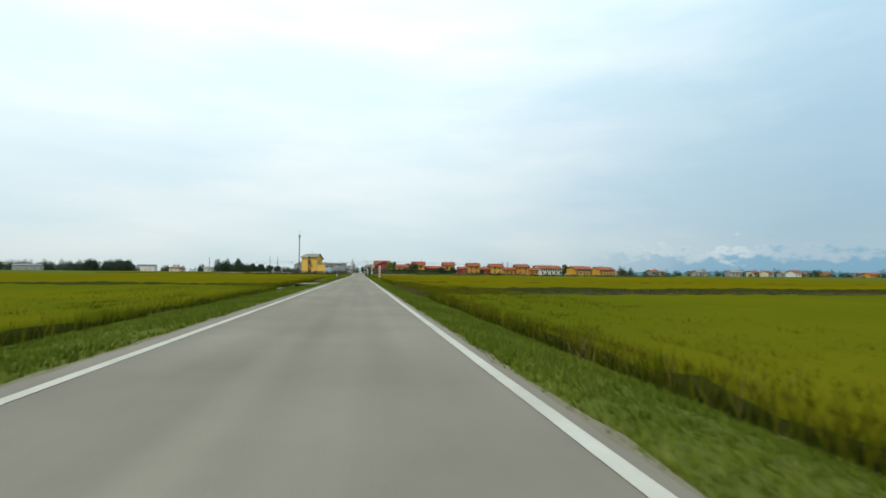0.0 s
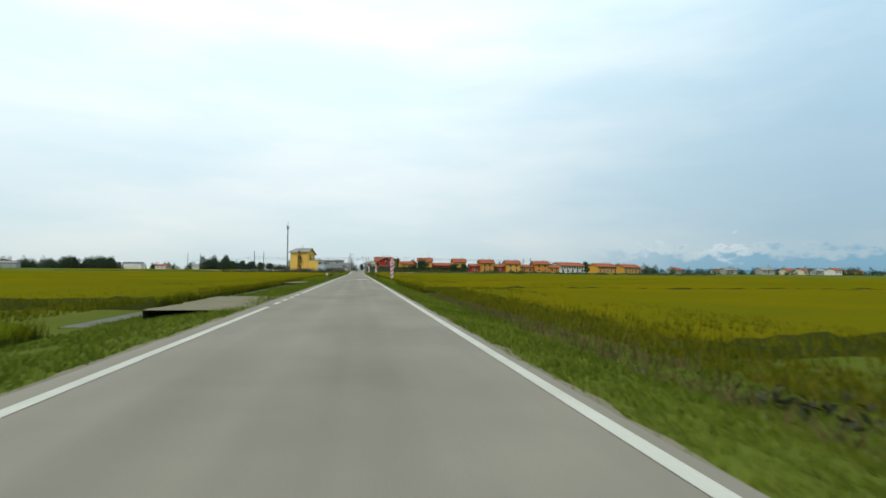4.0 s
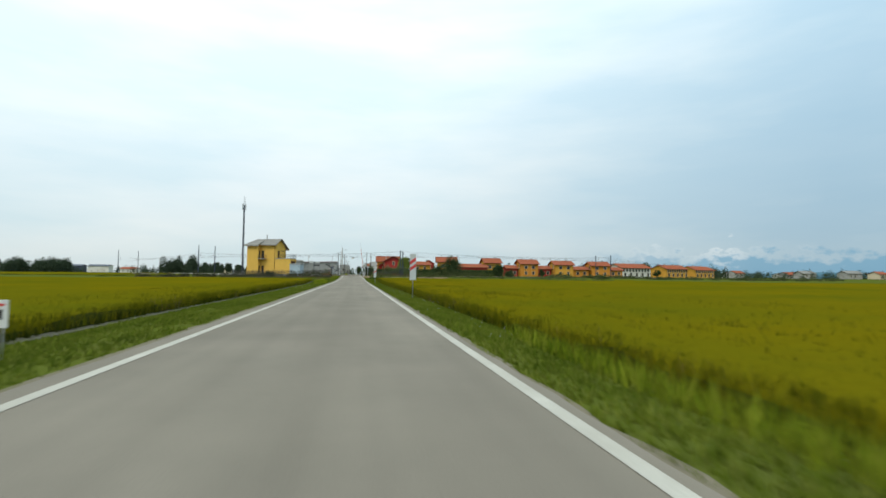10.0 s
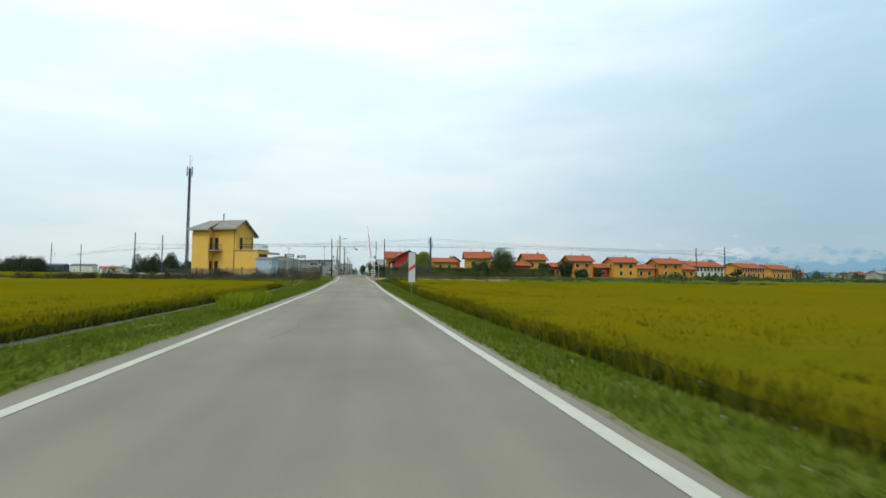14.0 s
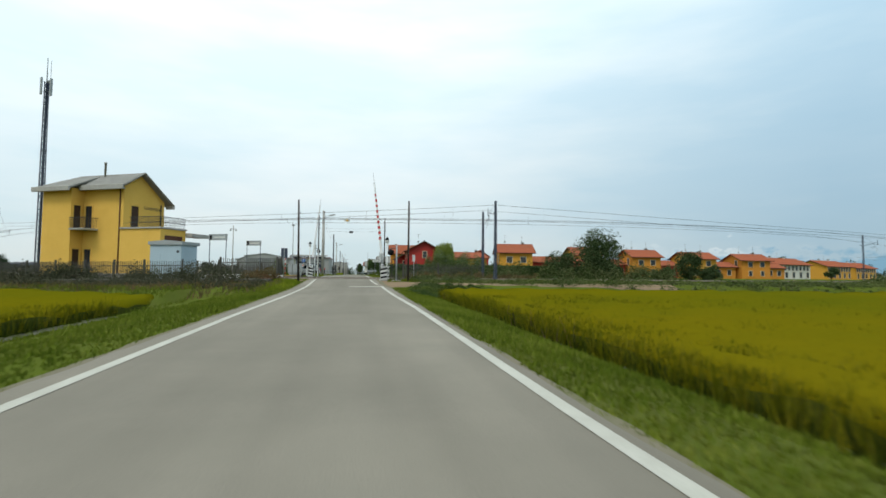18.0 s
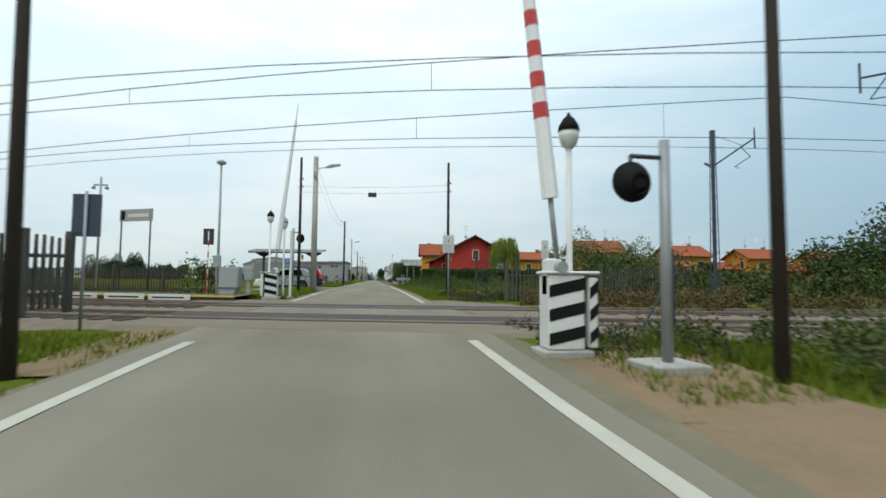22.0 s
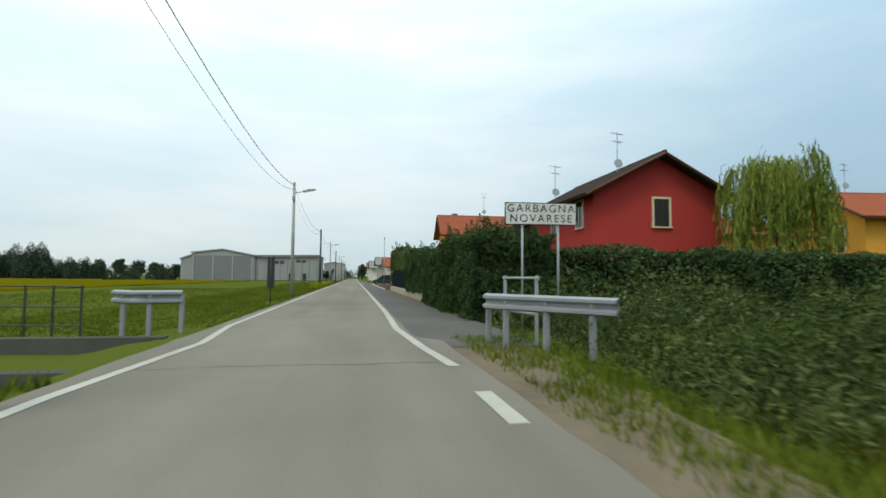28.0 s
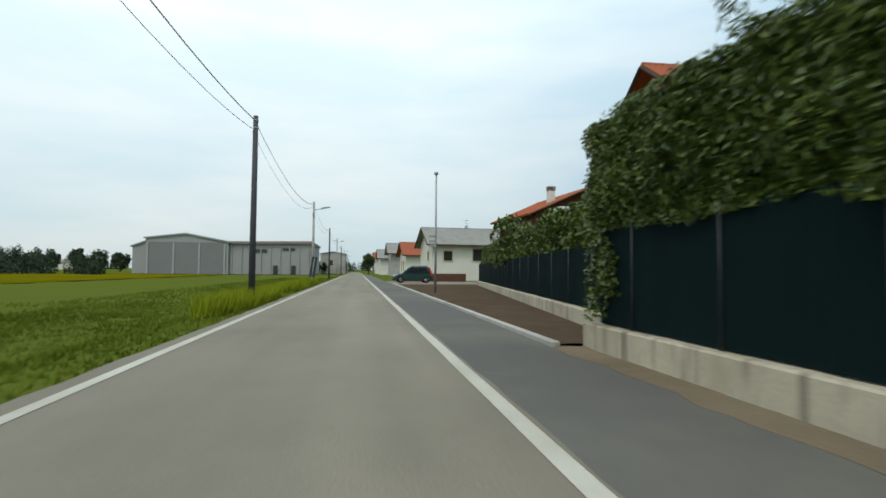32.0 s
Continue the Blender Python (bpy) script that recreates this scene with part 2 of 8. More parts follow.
M_WILLOW = leafy("willow_leaf", (0.14, 0.18, 0.03), (0.2, 0.24, 0.045), (0.27, 0.29, 0.07))
M_LAUREL = leafy("laurel_leaf", (0.036, 0.062, 0.012), (0.078, 0.115, 0.018), (0.15, 0.185, 0.034), 0.4)
M_CYPRESS = leafy("cypress_leaf", (0.032, 0.058, 0.026), (0.058, 0.092, 0.036), (0.10, 0.14, 0.055))
# near black, paints the shade seen between a hedge's leaves
M_CORE_SHADE = material("hedge_inner_shade", (0.012, 0.018, 0.008), (0.02, 0.02, 0.012), 1.5, 12, 0.95, 0.8)
M_BARK = material("bark", (0.09, 0.07, 0.05), (0.05, 0.04, 0.03), 4, 30, 0.95, 0.7)
M_YELLOW_WALL = material("yellow_render", (0.76, 0.47, 0.105), (0.68, 0.41, 0.085), 0.5, 30, 0.9, 0.1, spread=0.4, grime=(0.60, 0.38, 0.10))
M_ORANGE_WALL = material("orange_render", (0.60, 0.25, 0.04), (0.52, 0.21, 0.035), 0.4, 30, 0.9, 0.1, grime=(0.5, 0.22, 0.05))
M_AMBER_WALL = material("amber_render", (0.66, 0.33, 0.05), (0.58, 0.285, 0.045), 0.4, 30, 0.9, 0.1)
M_RED_WALL = material("red_render", (0.42, 0.05, 0.04), (0.37, 0.044, 0.036), 0.4, 30, 0.9, 0.1, grime=(0.33, 0.052, 0.04))
M_WHITE_WALL = material("white_render", (0.72, 0.69, 0.62), (0.62, 0.59, 0.52), 0.4, 30, 0.9, 0.1, grime=(0.5, 0.47, 0.4))
M_BROWN_WALL = material("brown_render", (0.13, 0.06, 0.04), (0.09, 0.045, 0.03), 0.4, 30, 0.9, 0.1)
M_TILE = material("clay_tile", (0.33, 0.095, 0.045), (0.245, 0.074, 0.038), 1.2, 8, 0.85, 0.3, grime=(0.22, 0.085, 0.05))
M_TILE_DARK = material("dark_tile", (0.05, 0.036, 0.03), (0.035, 0.027, 0.024), 1.2, 8, 0.85, 0.3)
M_ROOF_GREY = material("grey_roof", (0.27, 0.26, 0.235), (0.20, 0.19, 0.17), 0.8, 10, 0.85, 0.3, grime=(0.16, 0.15, 0.13))
M_CONCRETE = material("concrete", (0.42, 0.405, 0.37), (0.33, 0.315, 0.285), 1.1, 25, 0.9, 0.3, grime=(0.22, 0.205, 0.18))
M_WALL_CONCRETE = material("stained_concrete", (0.47, 0.42, 0.325), (0.38, 0.335, 0.25), 0.8, 25, 0.9, 0.3, grime=(0.22, 0.18, 0.12))


def drips(mat):
    """Dark streaks that run down a wall."""
    n, l = mat.node_tree.nodes, mat.node_tree.links
    s = n["Principled BSDF"]
    src = s.inputs["Base Color"].links[0].from_socket
    co, m, t = n.new("ShaderNodeTexCoord"), n.new("ShaderNodeMapping"), n.new("ShaderNodeTexNoise")
    m.inputs["Scale"].default_value = (3.5, 3.5, 0.25)
    t.inputs["Scale"].default_value, t.inputs["Detail"].default_value = 1.6, 5
    l.new(co.outputs["Object"], m.inputs[0])
    l.new(m.outputs[0], t.inputs["Vector"])
    r = n.new("ShaderNodeMapRange")
    r.inputs["From Min"].default_value, r.inputs["From Max"].default_value = 0.52, 0.7
    r.inputs["To Min"].default_value, r.inputs["To Max"].default_value = 1.0, 0.45
    l.new(t.outputs["Fac"], r.inputs["Value"])
    x = n.new("ShaderNodeVectorMath")
    x.operation = "SCALE"
    l.new(src, x.inputs[0])
    l.new(r.outputs[0], x.inputs["Scale"])
    l.new(x.outputs[0], s.inputs["Base Color"])


drips(M_WALL_CONCRETE)
M_CONCRETE_DARK = material("weathered_concrete", (0.115, 0.11, 0.095), (0.075, 0.07, 0.06), 1.5, 25, 0.95, 0.4, vary=0.4)
# darker grey that paints the shade within the warehouse bay
M_BAY_SHADE = material("painted_bay_shade", (0.215, 0.22, 0.215), (0.185, 0.19, 0.186), 0.2, 12, 0.85, 0.1)
M_FASCIA = material("plum_fascia", (0.27, 0.2, 0.21), (0.22, 0.165, 0.17), 0.6, 20, 0.6, 0.05)
M_BOOM = material("boom_paint", (0.86, 0.86, 0.85), (0.80, 0.80, 0.79), 1.5, 30, 0.4, 0.02)
M_SHEET = material("pale_cladding", (0.335, 0.335, 0.325), (0.30, 0.30, 0.292), 0.15, 12, 0.75, 0.1, grime=(0.275, 0.27, 0.255))
M_SHED = material("pale_blue_cladding", (0.40, 0.50, 0.56), (0.35, 0.44, 0.50), 0.5, 20, 0.6, 0.1)
M_STEEL = material("galvanised_steel", (0.33, 0.345, 0.35), (0.26, 0.27, 0.275), 2.0, 30, 0.55, 0.1, metal=0.4)
M_RAIL = material("rail_steel", (0.30, 0.24, 0.20), (0.2, 0.14, 0.1), 2.0, 30, 0.4, 0.1, metal=0.7)
M_DARK_METAL = material("dark_metal", (0.03, 0.03, 0.032), (0.02, 0.02, 0.02), 2.0, 30, 0.5, 0.1)
M_BLUE_METAL = material("blue_painted_metal", (0.035, 0.05, 0.085), (0.03, 0.04, 0.06), 2.0, 30, 0.5, 0.1)
M_WOOD = material("dark_timber", (0.055, 0.042, 0.035), (0.035, 0.03, 0.025), 2.0, 30, 0.9, 0.4)
M_POLE = material("weathered_pole", (0.085, 0.085, 0.09), (0.06, 0.06, 0.065), 2.0, 30, 0.85, 0.3)
M_WHITE = material("white_enamel", (0.68, 0.68, 0.65), (0.58, 0.58, 0.55), 1.5, 30, 0.4, 0.05, grime=(0.42, 0.40, 0.35))
M_GREYBOARD = material("sign_back", (0.33, 0.35, 0.345), (0.28, 0.30, 0.30), 1.5, 30, 0.55, 0.05)
M_WHITEBOARD = material("reflective_white", (0.52, 0.54, 0.52), (0.47, 0.49, 0.475), 1.5, 30, 0.5, 0.03)
M_RED = material("red_enamel", (0.62, 0.045, 0.04), (0.5, 0.04, 0.035), 1.5, 30, 0.45, 0.05)
M_BLACK = material("black_enamel", (0.009, 0.009, 0.010), (0.013, 0.013, 0.013), 1.5, 30, 0.72, 0.05)
M_BLUE = material("blue_sign", (0.02, 0.12, 0.42), (0.02, 0.10, 0.35), 1.5, 30, 0.45, 0.05)
M_AMBER = material("amber_sign", (0.75, 0.42, 0.03), (0.7, 0.38, 0.03), 1.5, 30, 0.45, 0.05)
M_PANE = glass("window_pane", (0.03, 0.033, 0.036))
M_CAR_GLASS = glass("car_glass", (0.012, 0.015, 0.018), 0.12, 0.22)
M_YELLOW_BAND = material("yellow_band", (0.5, 0.36, 0.05), (0.4, 0.3, 0.06), 3, 30, 0.6, 0.1)
M_SHUTTER = material("dark_shutter", (0.07, 0.04, 0.025), (0.05, 0.03, 0.02), 3, 30, 0.7, 0.2)
M_TRIM = material("pale_trim", (0.66, 0.55, 0.38), (0.6, 0.5, 0.34), 1, 30, 0.85, 0.1)
M_MESH = material("green_screen", (0.010, 0.026, 0.027), (0.007, 0.020, 0.021), 1.2, 60, 0.9, 0.3)
M_TYRE = material("tyre", (0.015, 0.015, 0.015), (0.02, 0.02, 0.02), 5, 60, 0.85, 0.2)
M_RIM = material("rim", (0.45, 0.45, 0.46), (0.35, 0.35, 0.36), 5, 60, 0.35, 0.05, metal=0.7)
M_CAR_WHITE = material("white_car_paint", (0.66, 0.66, 0.65), (0.62, 0.62, 0.61), 1, 30, 0.25, 0.0)
M_CAR_DARK = material("dark_blue_car_paint", (0.018, 0.025, 0.045), (0.016, 0.022, 0.04), 1, 30, 0.25, 0.0)
M_CAR_ORANGE = material("orange_car_paint", (0.72, 0.16, 0.015), (0.66, 0.15, 0.015), 1, 30, 0.25, 0.0)
M_CAR_GREEN = material("green_car_paint", (0.018, 0.05, 0.045), (0.016, 0.045, 0.04), 1, 30, 0.25, 0.0)
M_LAMP_RED = glass("red_lens", (0.5, 0.015, 0.015), 0.15)
M_LENS = glass("clear_lens", (0.62, 0.62, 0.58), 0.1)
# the hills' distance haze is painted in as this pale blue
M_HILL_HAZE = material("haze_blue_hills", (0.17, 0.34, 0.46), (0.15, 0.30, 0.42), 0.003, 0.02, 1.0, 0.0)
# distant leaves, greyed and blued to paint in the haze before them
M_HAZE_GREEN = leafy("hazed_foliage", (0.045, 0.064, 0.042), (0.062, 0.084, 0.054), (0.085, 0.105, 0.065))
M_TERRACOTTA = material("dry_cuttings", (0.17, 0.08, 0.045), (0.12, 0.065, 0.04), 3, 15, 0.95, 0.6)


# ---- building blocks ----
def part(name, bm, mat, parent=None, label=""):
    me = bpy.data.meshes.new(name)
    bm.to_mesh(me)
    bm.free()
    me.materials.append(mat)
    ob = new(name, me)
    if parent:
        ob.parent = parent
    if label:
        ob["label"] = label
    return ob


def thing(name, label, category, m=None, group="", kind=""):
    ob = tagged(new(name), label, category, group, kind)
    ob.empty_display_size = 0.2
    if m is not None:
        ob.matrix_world = m
    return ob


def fast_mesh(name, verts, faces, mat, smooth=False):
    verts, faces = np.asarray(verts, dtype=np.float32), np.asarray(faces, dtype=np.int32)
    me = bpy.data.meshes.new(name)
    n, k = faces.shape
    me.vertices.add(len(verts))
    me.vertices.foreach_set("co", verts.ravel())
    me.loops.add(n * k)
    me.loops.foreach_set("vertex_index", faces.ravel())
    me.polygons.add(n)
    me.polygons.foreach_set("loop_start", np.arange(0, n * k, k, dtype=np.int32))
    if smooth:
        me.polygons.foreach_set("use_smooth", np.ones(n, dtype=bool))
    me.update(calc_edges=True)
    me.materials.append(mat)
    return me


def cube(bm, x0, y0, z0, x1, y1, z1, bev=0.0, m=None):
    c = [(x0, y0, z0), (x1, y0, z0), (x1, y1, z0), (x0, y1, z0), (x0, y0, z1), (x1, y0, z1), (x1, y1, z1), (x0, y1, z1)]
    v = [bm.verts.new(m @ Vector(p) if m else p) for p in c]
    f = [bm.faces.new([v[i] for i in q]) for q in ((3, 2, 1, 0), (4, 5, 6, 7), (0, 1, 5, 4), (1, 2, 6, 5), (2, 3, 7, 6), (3, 0, 4, 7))]
    if bev:
        e = list({e for q in f for e in q.edges})
        bmesh.ops.bevel(bm, geom=e, offset=bev, segments=1, affect="EDGES")
    return bm


def box(*a, bev=0.0, m=None):
    return cube(bmesh.new(), *a, bev=bev, m=m)


def rod(bm, a, b, r0, r1=None, n=8):
    """A tapered round bar from a to b."""
    a, b, r1 = Vector(a), Vector(b), r0 if r1 is None else r1
    q = (b - a).to_track_quat("Z", "Y")
    rings = []
    for p, r in ((a, r0), (b, r1)):
        rings.append([bm.verts.new(p + q @ Vector((r * math.cos(2 * math.pi * i / n), r * math.sin(2 * math.pi * i / n), 0))) for i in range(n)])
    for i in range(n):
        f = bm.faces.new((rings[0][i], rings[0][(i + 1) % n], rings[1][(i + 1) % n], rings[1][i]))
        f.smooth = n > 6
    bm.faces.new(rings[0][::-1])
    bm.faces.new(rings[1])
    return bm


def rods(*segs, n=8):
    bm = bmesh.new()
    for a, b, r in segs:
        rod(bm, a, b, r, n=n)
    return bm


def turned(profile, n=16, m=None):
    """A body turned round z from (radius, height) pairs."""
    bm, rings = bmesh.new(), []
    for r, z in profile:
        rings.append([bm.verts.new((max(r, 1e-3) * math.cos(2 * math.pi * i / n), max(r, 1e-3) * math.sin(2 * math.pi * i / n), z)) for i in range(n)])
    for a, b in zip(rings, rings[1:]):
        for i in range(n):
            bm.faces.new((a[i], a[(i + 1) % n], b[(i + 1) % n], b[i])).smooth = True
    bm.faces.new(rings[0][::-1])
    bm.faces.new(rings[-1])
    if m:
        bm.transform(m)
    return bm


def prism(outline, y0, y1, m=None):
    """An outline in x and z, drawn out from y0 to y1."""
    bm = bmesh.new()
    a = [bm.verts.new((x, y0, z)) for x, z in outline]
    b = [bm.verts.new((x, y1, z)) for x, z in outline]
    k = len(outline)
    for i in range(k):
        bm.faces.new((a[i], a[(i + 1) % k], b[(i + 1) % k], b[i]))
    bm.faces.new(a[::-1])
    bm.faces.new(b)
    bmesh.ops.recalc_face_normals(bm, faces=bm.faces[:])
    if m:
        bm.transform(m)
    return bm


def wire(name, pts, r, mat, parent=None):
    """A thin hanging wire through points, three-sided."""
    bm = bmesh.new()
    rings = []
    for p in pts:
        rings.append([bm.verts.new((p[0], p[1] + r * math.cos(t), p[2] + r * math.sin(t))) for t in (0, 2.1, 4.2)])
    for a, b in zip(rings, rings[1:]):
        for i in range(3):
            bm.faces.new((a[i], a[(i + 1) % 3], b[(i + 1) % 3], b[i]))
    return part(name, bm, mat, parent)


def sag(a, b, drop, n=14):
    a, b = Vector(a), Vector(b)
    return [a.lerp(b, i / n) - Vector((0, 0, 4 * drop * (i / n) * (1 - i / n))) for i in range(n + 1)]


rng = np.random.default_rng(7)


def leaves(centres, size, stretch=1.0, droop=0.0):
    """One small bent leaf of two triangles at each centre."""
    c = np.asarray(centres, dtype=np.float32)
    n = len(c)
    s = size * rng.uniform(0.6, 1.4, (n, 1))
    a = rng.normal(size=(n, 3))
    a[:, 2] -= droop
    a /= np.linalg.norm(a, axis=1, keepdims=True)
    b = np.cross(a, rng.normal(size=(n, 3)))
    b /= np.linalg.norm(b, axis=1, keepdims=True)
    v = np.stack([c - a * s * stretch, c + b * s * 0.5, c + a * s * stretch, c - b * s * 0.5], 1).reshape(-1, 3)
    k = np.arange(n)[:, None] * 4
    return v, (k + np.array([[0, 1, 2, 3]]))


def lobes(cx, cy, cz, rx, ry, rz, count, per, spread=0.7):
    """Points of a crown: clumps scattered through an ellipsoid, leaves in a shell round each."""
    d = rng.normal(size=(count, 3))
    d /= np.linalg.norm(d, axis=1, keepdims=True)
    core = d * (rng.uniform(0.35, 1.0, (count, 1)) ** 0.5) * np.array([rx, ry, rz]) * spread + np.array([cx, cy, cz])
    rad = rng.uniform(0.22, 0.42, (count, 1, 1)) * min(rx, ry, rz) * 1.1
    e = rng.normal(size=(count, per, 3))
    e /= np.linalg.norm(e, axis=2, keepdims=True)
    return (core[:, None, :] + e * rad * rng.uniform(0.6, 1.05, (count, per, 1))).reshape(-1, 3), core


def tree(name, x, y, h, r, label, mat=None, base=0.25, dense=1.0, leaf=0.22, z0=-0.3, trunk=0.16, squash=1.0):
    mat = mat or M_LEAF
    top = thing(name, label, "tree", pose(x, y, z0))
    cz, rz = h * (base + 1) / 2, h * (1 - base) / 2
    pts, core = lobes(0, 0, cz, r, r * squash, rz, int(26 * dense), int(85 * dense))
    bm = bmesh.new()
    rod(bm, (0, 0, 0), (0.1, 0.05, cz), trunk, trunk * 0.55, 10)
    for k in range(0, len(core), 3):
        p = Vector(core[k])
        rod(bm, (0.06, 0.03, max(0.1, h * base * 0.8) + 0.1 * (k % 5)), p, trunk * 0.4, 0.02, 6)
    part("trunk", bm, M_BARK, top)
    v, f = leaves(pts, leaf)
    crown = new("crown", fast_mesh("crown", v, f, mat))
    crown.parent = top
    return top


def thicket(name, spots, mat, label, per=150, leaf=0.13, category="shrubs", kind="stuff", stretch=1.0, droop=0.0):
    """Low shrubs: spots are x, y, base height, radius, height."""
    pts = []
    for x, y, z, r, h in spots:
        k = int(per * r * (r + h))
        p = rng.normal(size=(k, 3))
        p /= np.linalg.norm(p, axis=1, keepdims=True)
        p *= rng.uniform(0.35, 1.0, (k, 1)) ** 0.4
        p *= 1 + 0.25 * np.sin(p[:, :1] * 5 + x) + 0.2 * np.cos(p[:, 1:2] * 6 + y)
        q = np.empty_like(p)
        q[:, 0], q[:, 1] = x + p[:, 0] * r, y + p[:, 1] * r
        q[:, 2] = z + np.abs(p[:, 2]) * h
        pts.append(q)
    v, f = leaves(np.concatenate(pts), leaf, stretch, droop)
    return tagged(new(name, fast_mesh(name, v, f, mat)), label, category, kind=kind)


def blades(name, xy, z, height, mat, label, width=0.012, lean=0.35, category="grass", per=3):
    """Upright blades, one triangle each, in tufts at the points given."""
    xy = np.repeat(np.asarray(xy), per, axis=0)
    z = np.repeat(np.asarray(z), per)
    n = len(xy)
    h = height * rng.uniform(0.5, 1.25, n)
    a = rng.uniform(0, 2 * math.pi, n)
    o = rng.normal(scale=0.04, size=(n, 2))
    bx, by = xy[:, 0] + o[:, 0], xy[:, 1] + o[:, 1]
    w = width * rng.uniform(0.7, 1.5, n)
    l = lean * h * rng.uniform(0.1, 1.0, n)
    b = rng.uniform(0, 2 * math.pi, n)
    v = np.empty((n, 3, 3), dtype=np.float32)
    v[:, 0] = np.stack([bx - w * np.cos(a), by - w * np.sin(a), z], 1)
    v[:, 1] = np.stack([bx + w * np.cos(a), by + w * np.sin(a), z], 1)
    v[:, 2] = np.stack([bx + l * np.cos(b), by + l * np.sin(b), z + h], 1)
    return tagged(new(name, fast_mesh(name, v.reshape(-1, 3), np.arange(n * 3).reshape(n, 3), mat)), label, category, kind="stuff")


def scatter(x0, x1, y0, y1, density):
    n = int(abs((x1 - x0) * (y1 - y0)) * density)
    return np.stack([rng.uniform(x0, x1, n), rng.uniform(y0, y1, n)], 1)


def smooth(a, b, t):
    s = np.clip((t - a) / (b - a), 0, 1)
    return s * s * (3 - 2 * s)


# ---- the lie of the land ----
def ground_z(x, y):
    x, y = np.asarray(x, dtype=float), np.asarray(y, dtype=float)
    left = -0.05 - 0.22 * smooth(3.8, 6.4, -x) - 0.28 * smooth(5.8, 8.2, -x) - 0.14 * smooth(8.0, 8.7, -x)
    right = -0.05 - 0.20 * smooth(2.6, 4.0, x) - 0.30 * smooth(3.9, 5.1, x) - 0.14 * smooth(5.0, 5.5, x)
    fields = np.where(x < 0, left, right)
    rise_left = np.where(x < -9.5, smooth(0, 5, y + 0.68 * (np.maximum(x, -48) + 9.5)), smooth(5, 9, y))
    rise = np.where(x < 0, rise_left, smooth(6.2, 8.4, y - 2.4 * smooth(4.6, 6.2, x) - 14 * smooth(50, 69, x)))
    z = fields * (1 - rise) + -0.06 * rise
    dy = y - track_y(np.clip(x, -95, 130))
    z = z - 0.16 * smooth(-3.0, -2.0, dy) * (1 - smooth(6.4, 7.4, dy)) * (np.abs(x) > 4.5)
    # the paddy beyond the line, and the ditch at the bridge
    pad = smooth(3.3, 4.2, x) * smooth(35, 37, y) * (1 - smooth(70, 73, y))
    z = z - 0.5 * pad
    dip = smooth(71.5, 73.2, y) * (1 - smooth(74.8, 76.5, y)) * np.where(x < 0, smooth(3.9, 4.6, -x), smooth(3.6, 4.4, x))
    z = z - 0.8 * dip
    fl = smooth(4.4, 6, -x) * smooth(60, 66, y)
    z = z - 0.25 * fl
    far = smooth(60, 300, np.abs(x))
    return z * (1 - far) - 0.3 * far


xs = np.unique(np.concatenate([np.linspace(-16, 14, 121), np.linspace(-110, 110, 111), np.array([-4500, -3000, -2000, -1200, -700, -400, -250, -160, 160, 250, 400, 700, 1200, 2000, 3000, 4500])]))
ys = np.unique(np.concatenate([np.linspace(-300, 200, 251), np.linspace(2, 16, 29), np.array([-4500, -2000, -900, -500, -380, 230, 270, 330, 420, 600, 900, 1500, 2500, 4500])]))
gx, gy = np.meshgrid(xs, ys)
gz = ground_z(gx, gy) + 0.02 * np.sin(gx * 2.1 + gy * 0.7) * (np.abs(gx) > 5)
nx, ny = len(xs), len(ys)
idx = np.arange(nx * ny).reshape(ny, nx)
quads = np.stack([idx[:-1, :-1], idx[:-1, 1:], idx[1:, 1:], idx[1:, :-1]], -1).reshape(-1, 4)
tagged(new("ground", fast_mesh("ground", np.stack([gx, gy, gz], -1).reshape(-1, 3), quads, M_GROUND, True)), "flat farmland with grass verges and shallow ditches", "ground", kind="structure")


def strip(name, xl, xr, y0, y1, z, mat, label, category, step=2.0, wob=0.0, kind="structure", thick=0.12, seed=0.0):
    """A paved strip with thickness and slightly uneven edges; xl and xr may be functions of y."""
    bm = bmesh.new()
    n = max(1, int((y1 - y0) / step))
    prev = None
    for i in range(n + 1):
        y = y0 + (y1 - y0) * i / n
        a = xl(y) if callable(xl) else xl
        b = xr(y) if callable(xr) else xr
        a += wob * (noise.noise((y * 0.9, seed, 0)) + 0.6 * noise.noise((y * 3.1, seed, 4)))
        b += wob * (noise.noise((y * 0.9, seed + 9, 3)) + 0.6 * noise.noise((y * 3.1, seed + 9, 7)))
        row = [bm.verts.new(p) for p in ((a, y, z - thick), (a, y, z), (b, y, z), (b, y, z - thick))]
        if prev:
            for k in range(3):
                bm.faces.new((prev[k], prev[k + 1], row[k + 1], row[k]))
        prev = row
    bmesh.ops.recalc_face_normals(bm, faces=bm.faces[:])
    return tagged(part(name, bm, mat), label, category, kind=kind)


def edge_right(y):
    if y > 76:
        return 1.3
    if 6 < y <= 20:
        return 2.33 - 0.48 * min(1, (y - 6) / 5)
    return 2.33 if y < 6 else 2.3 - 0.5 * min(1, (y - 20) / 15)


road = strip("road", -3.55, edge_right, -330, 420, 0.0, M_ASPHALT, "worn grey asphalt country road", "road", 0.7, 0.07)
strip("grit_shoulder", -3.72, -3.5, -330, 60, -0.02, M_GRIT, "gritty crumbling shoulder beside the asphalt", "shoulder", 0.6, 0.12, seed=2)
strip("grit_shoulder", lambda y: edge_right(y) - 0.05, lambda y: edge_right(y) + (0.12 if y < 4 else 0.36), -330, 75.5, -0.02, M_GRIT, "gritty crumbling shoulder beside the asphalt", "shoulder", 0.6, 0.14, seed=5)
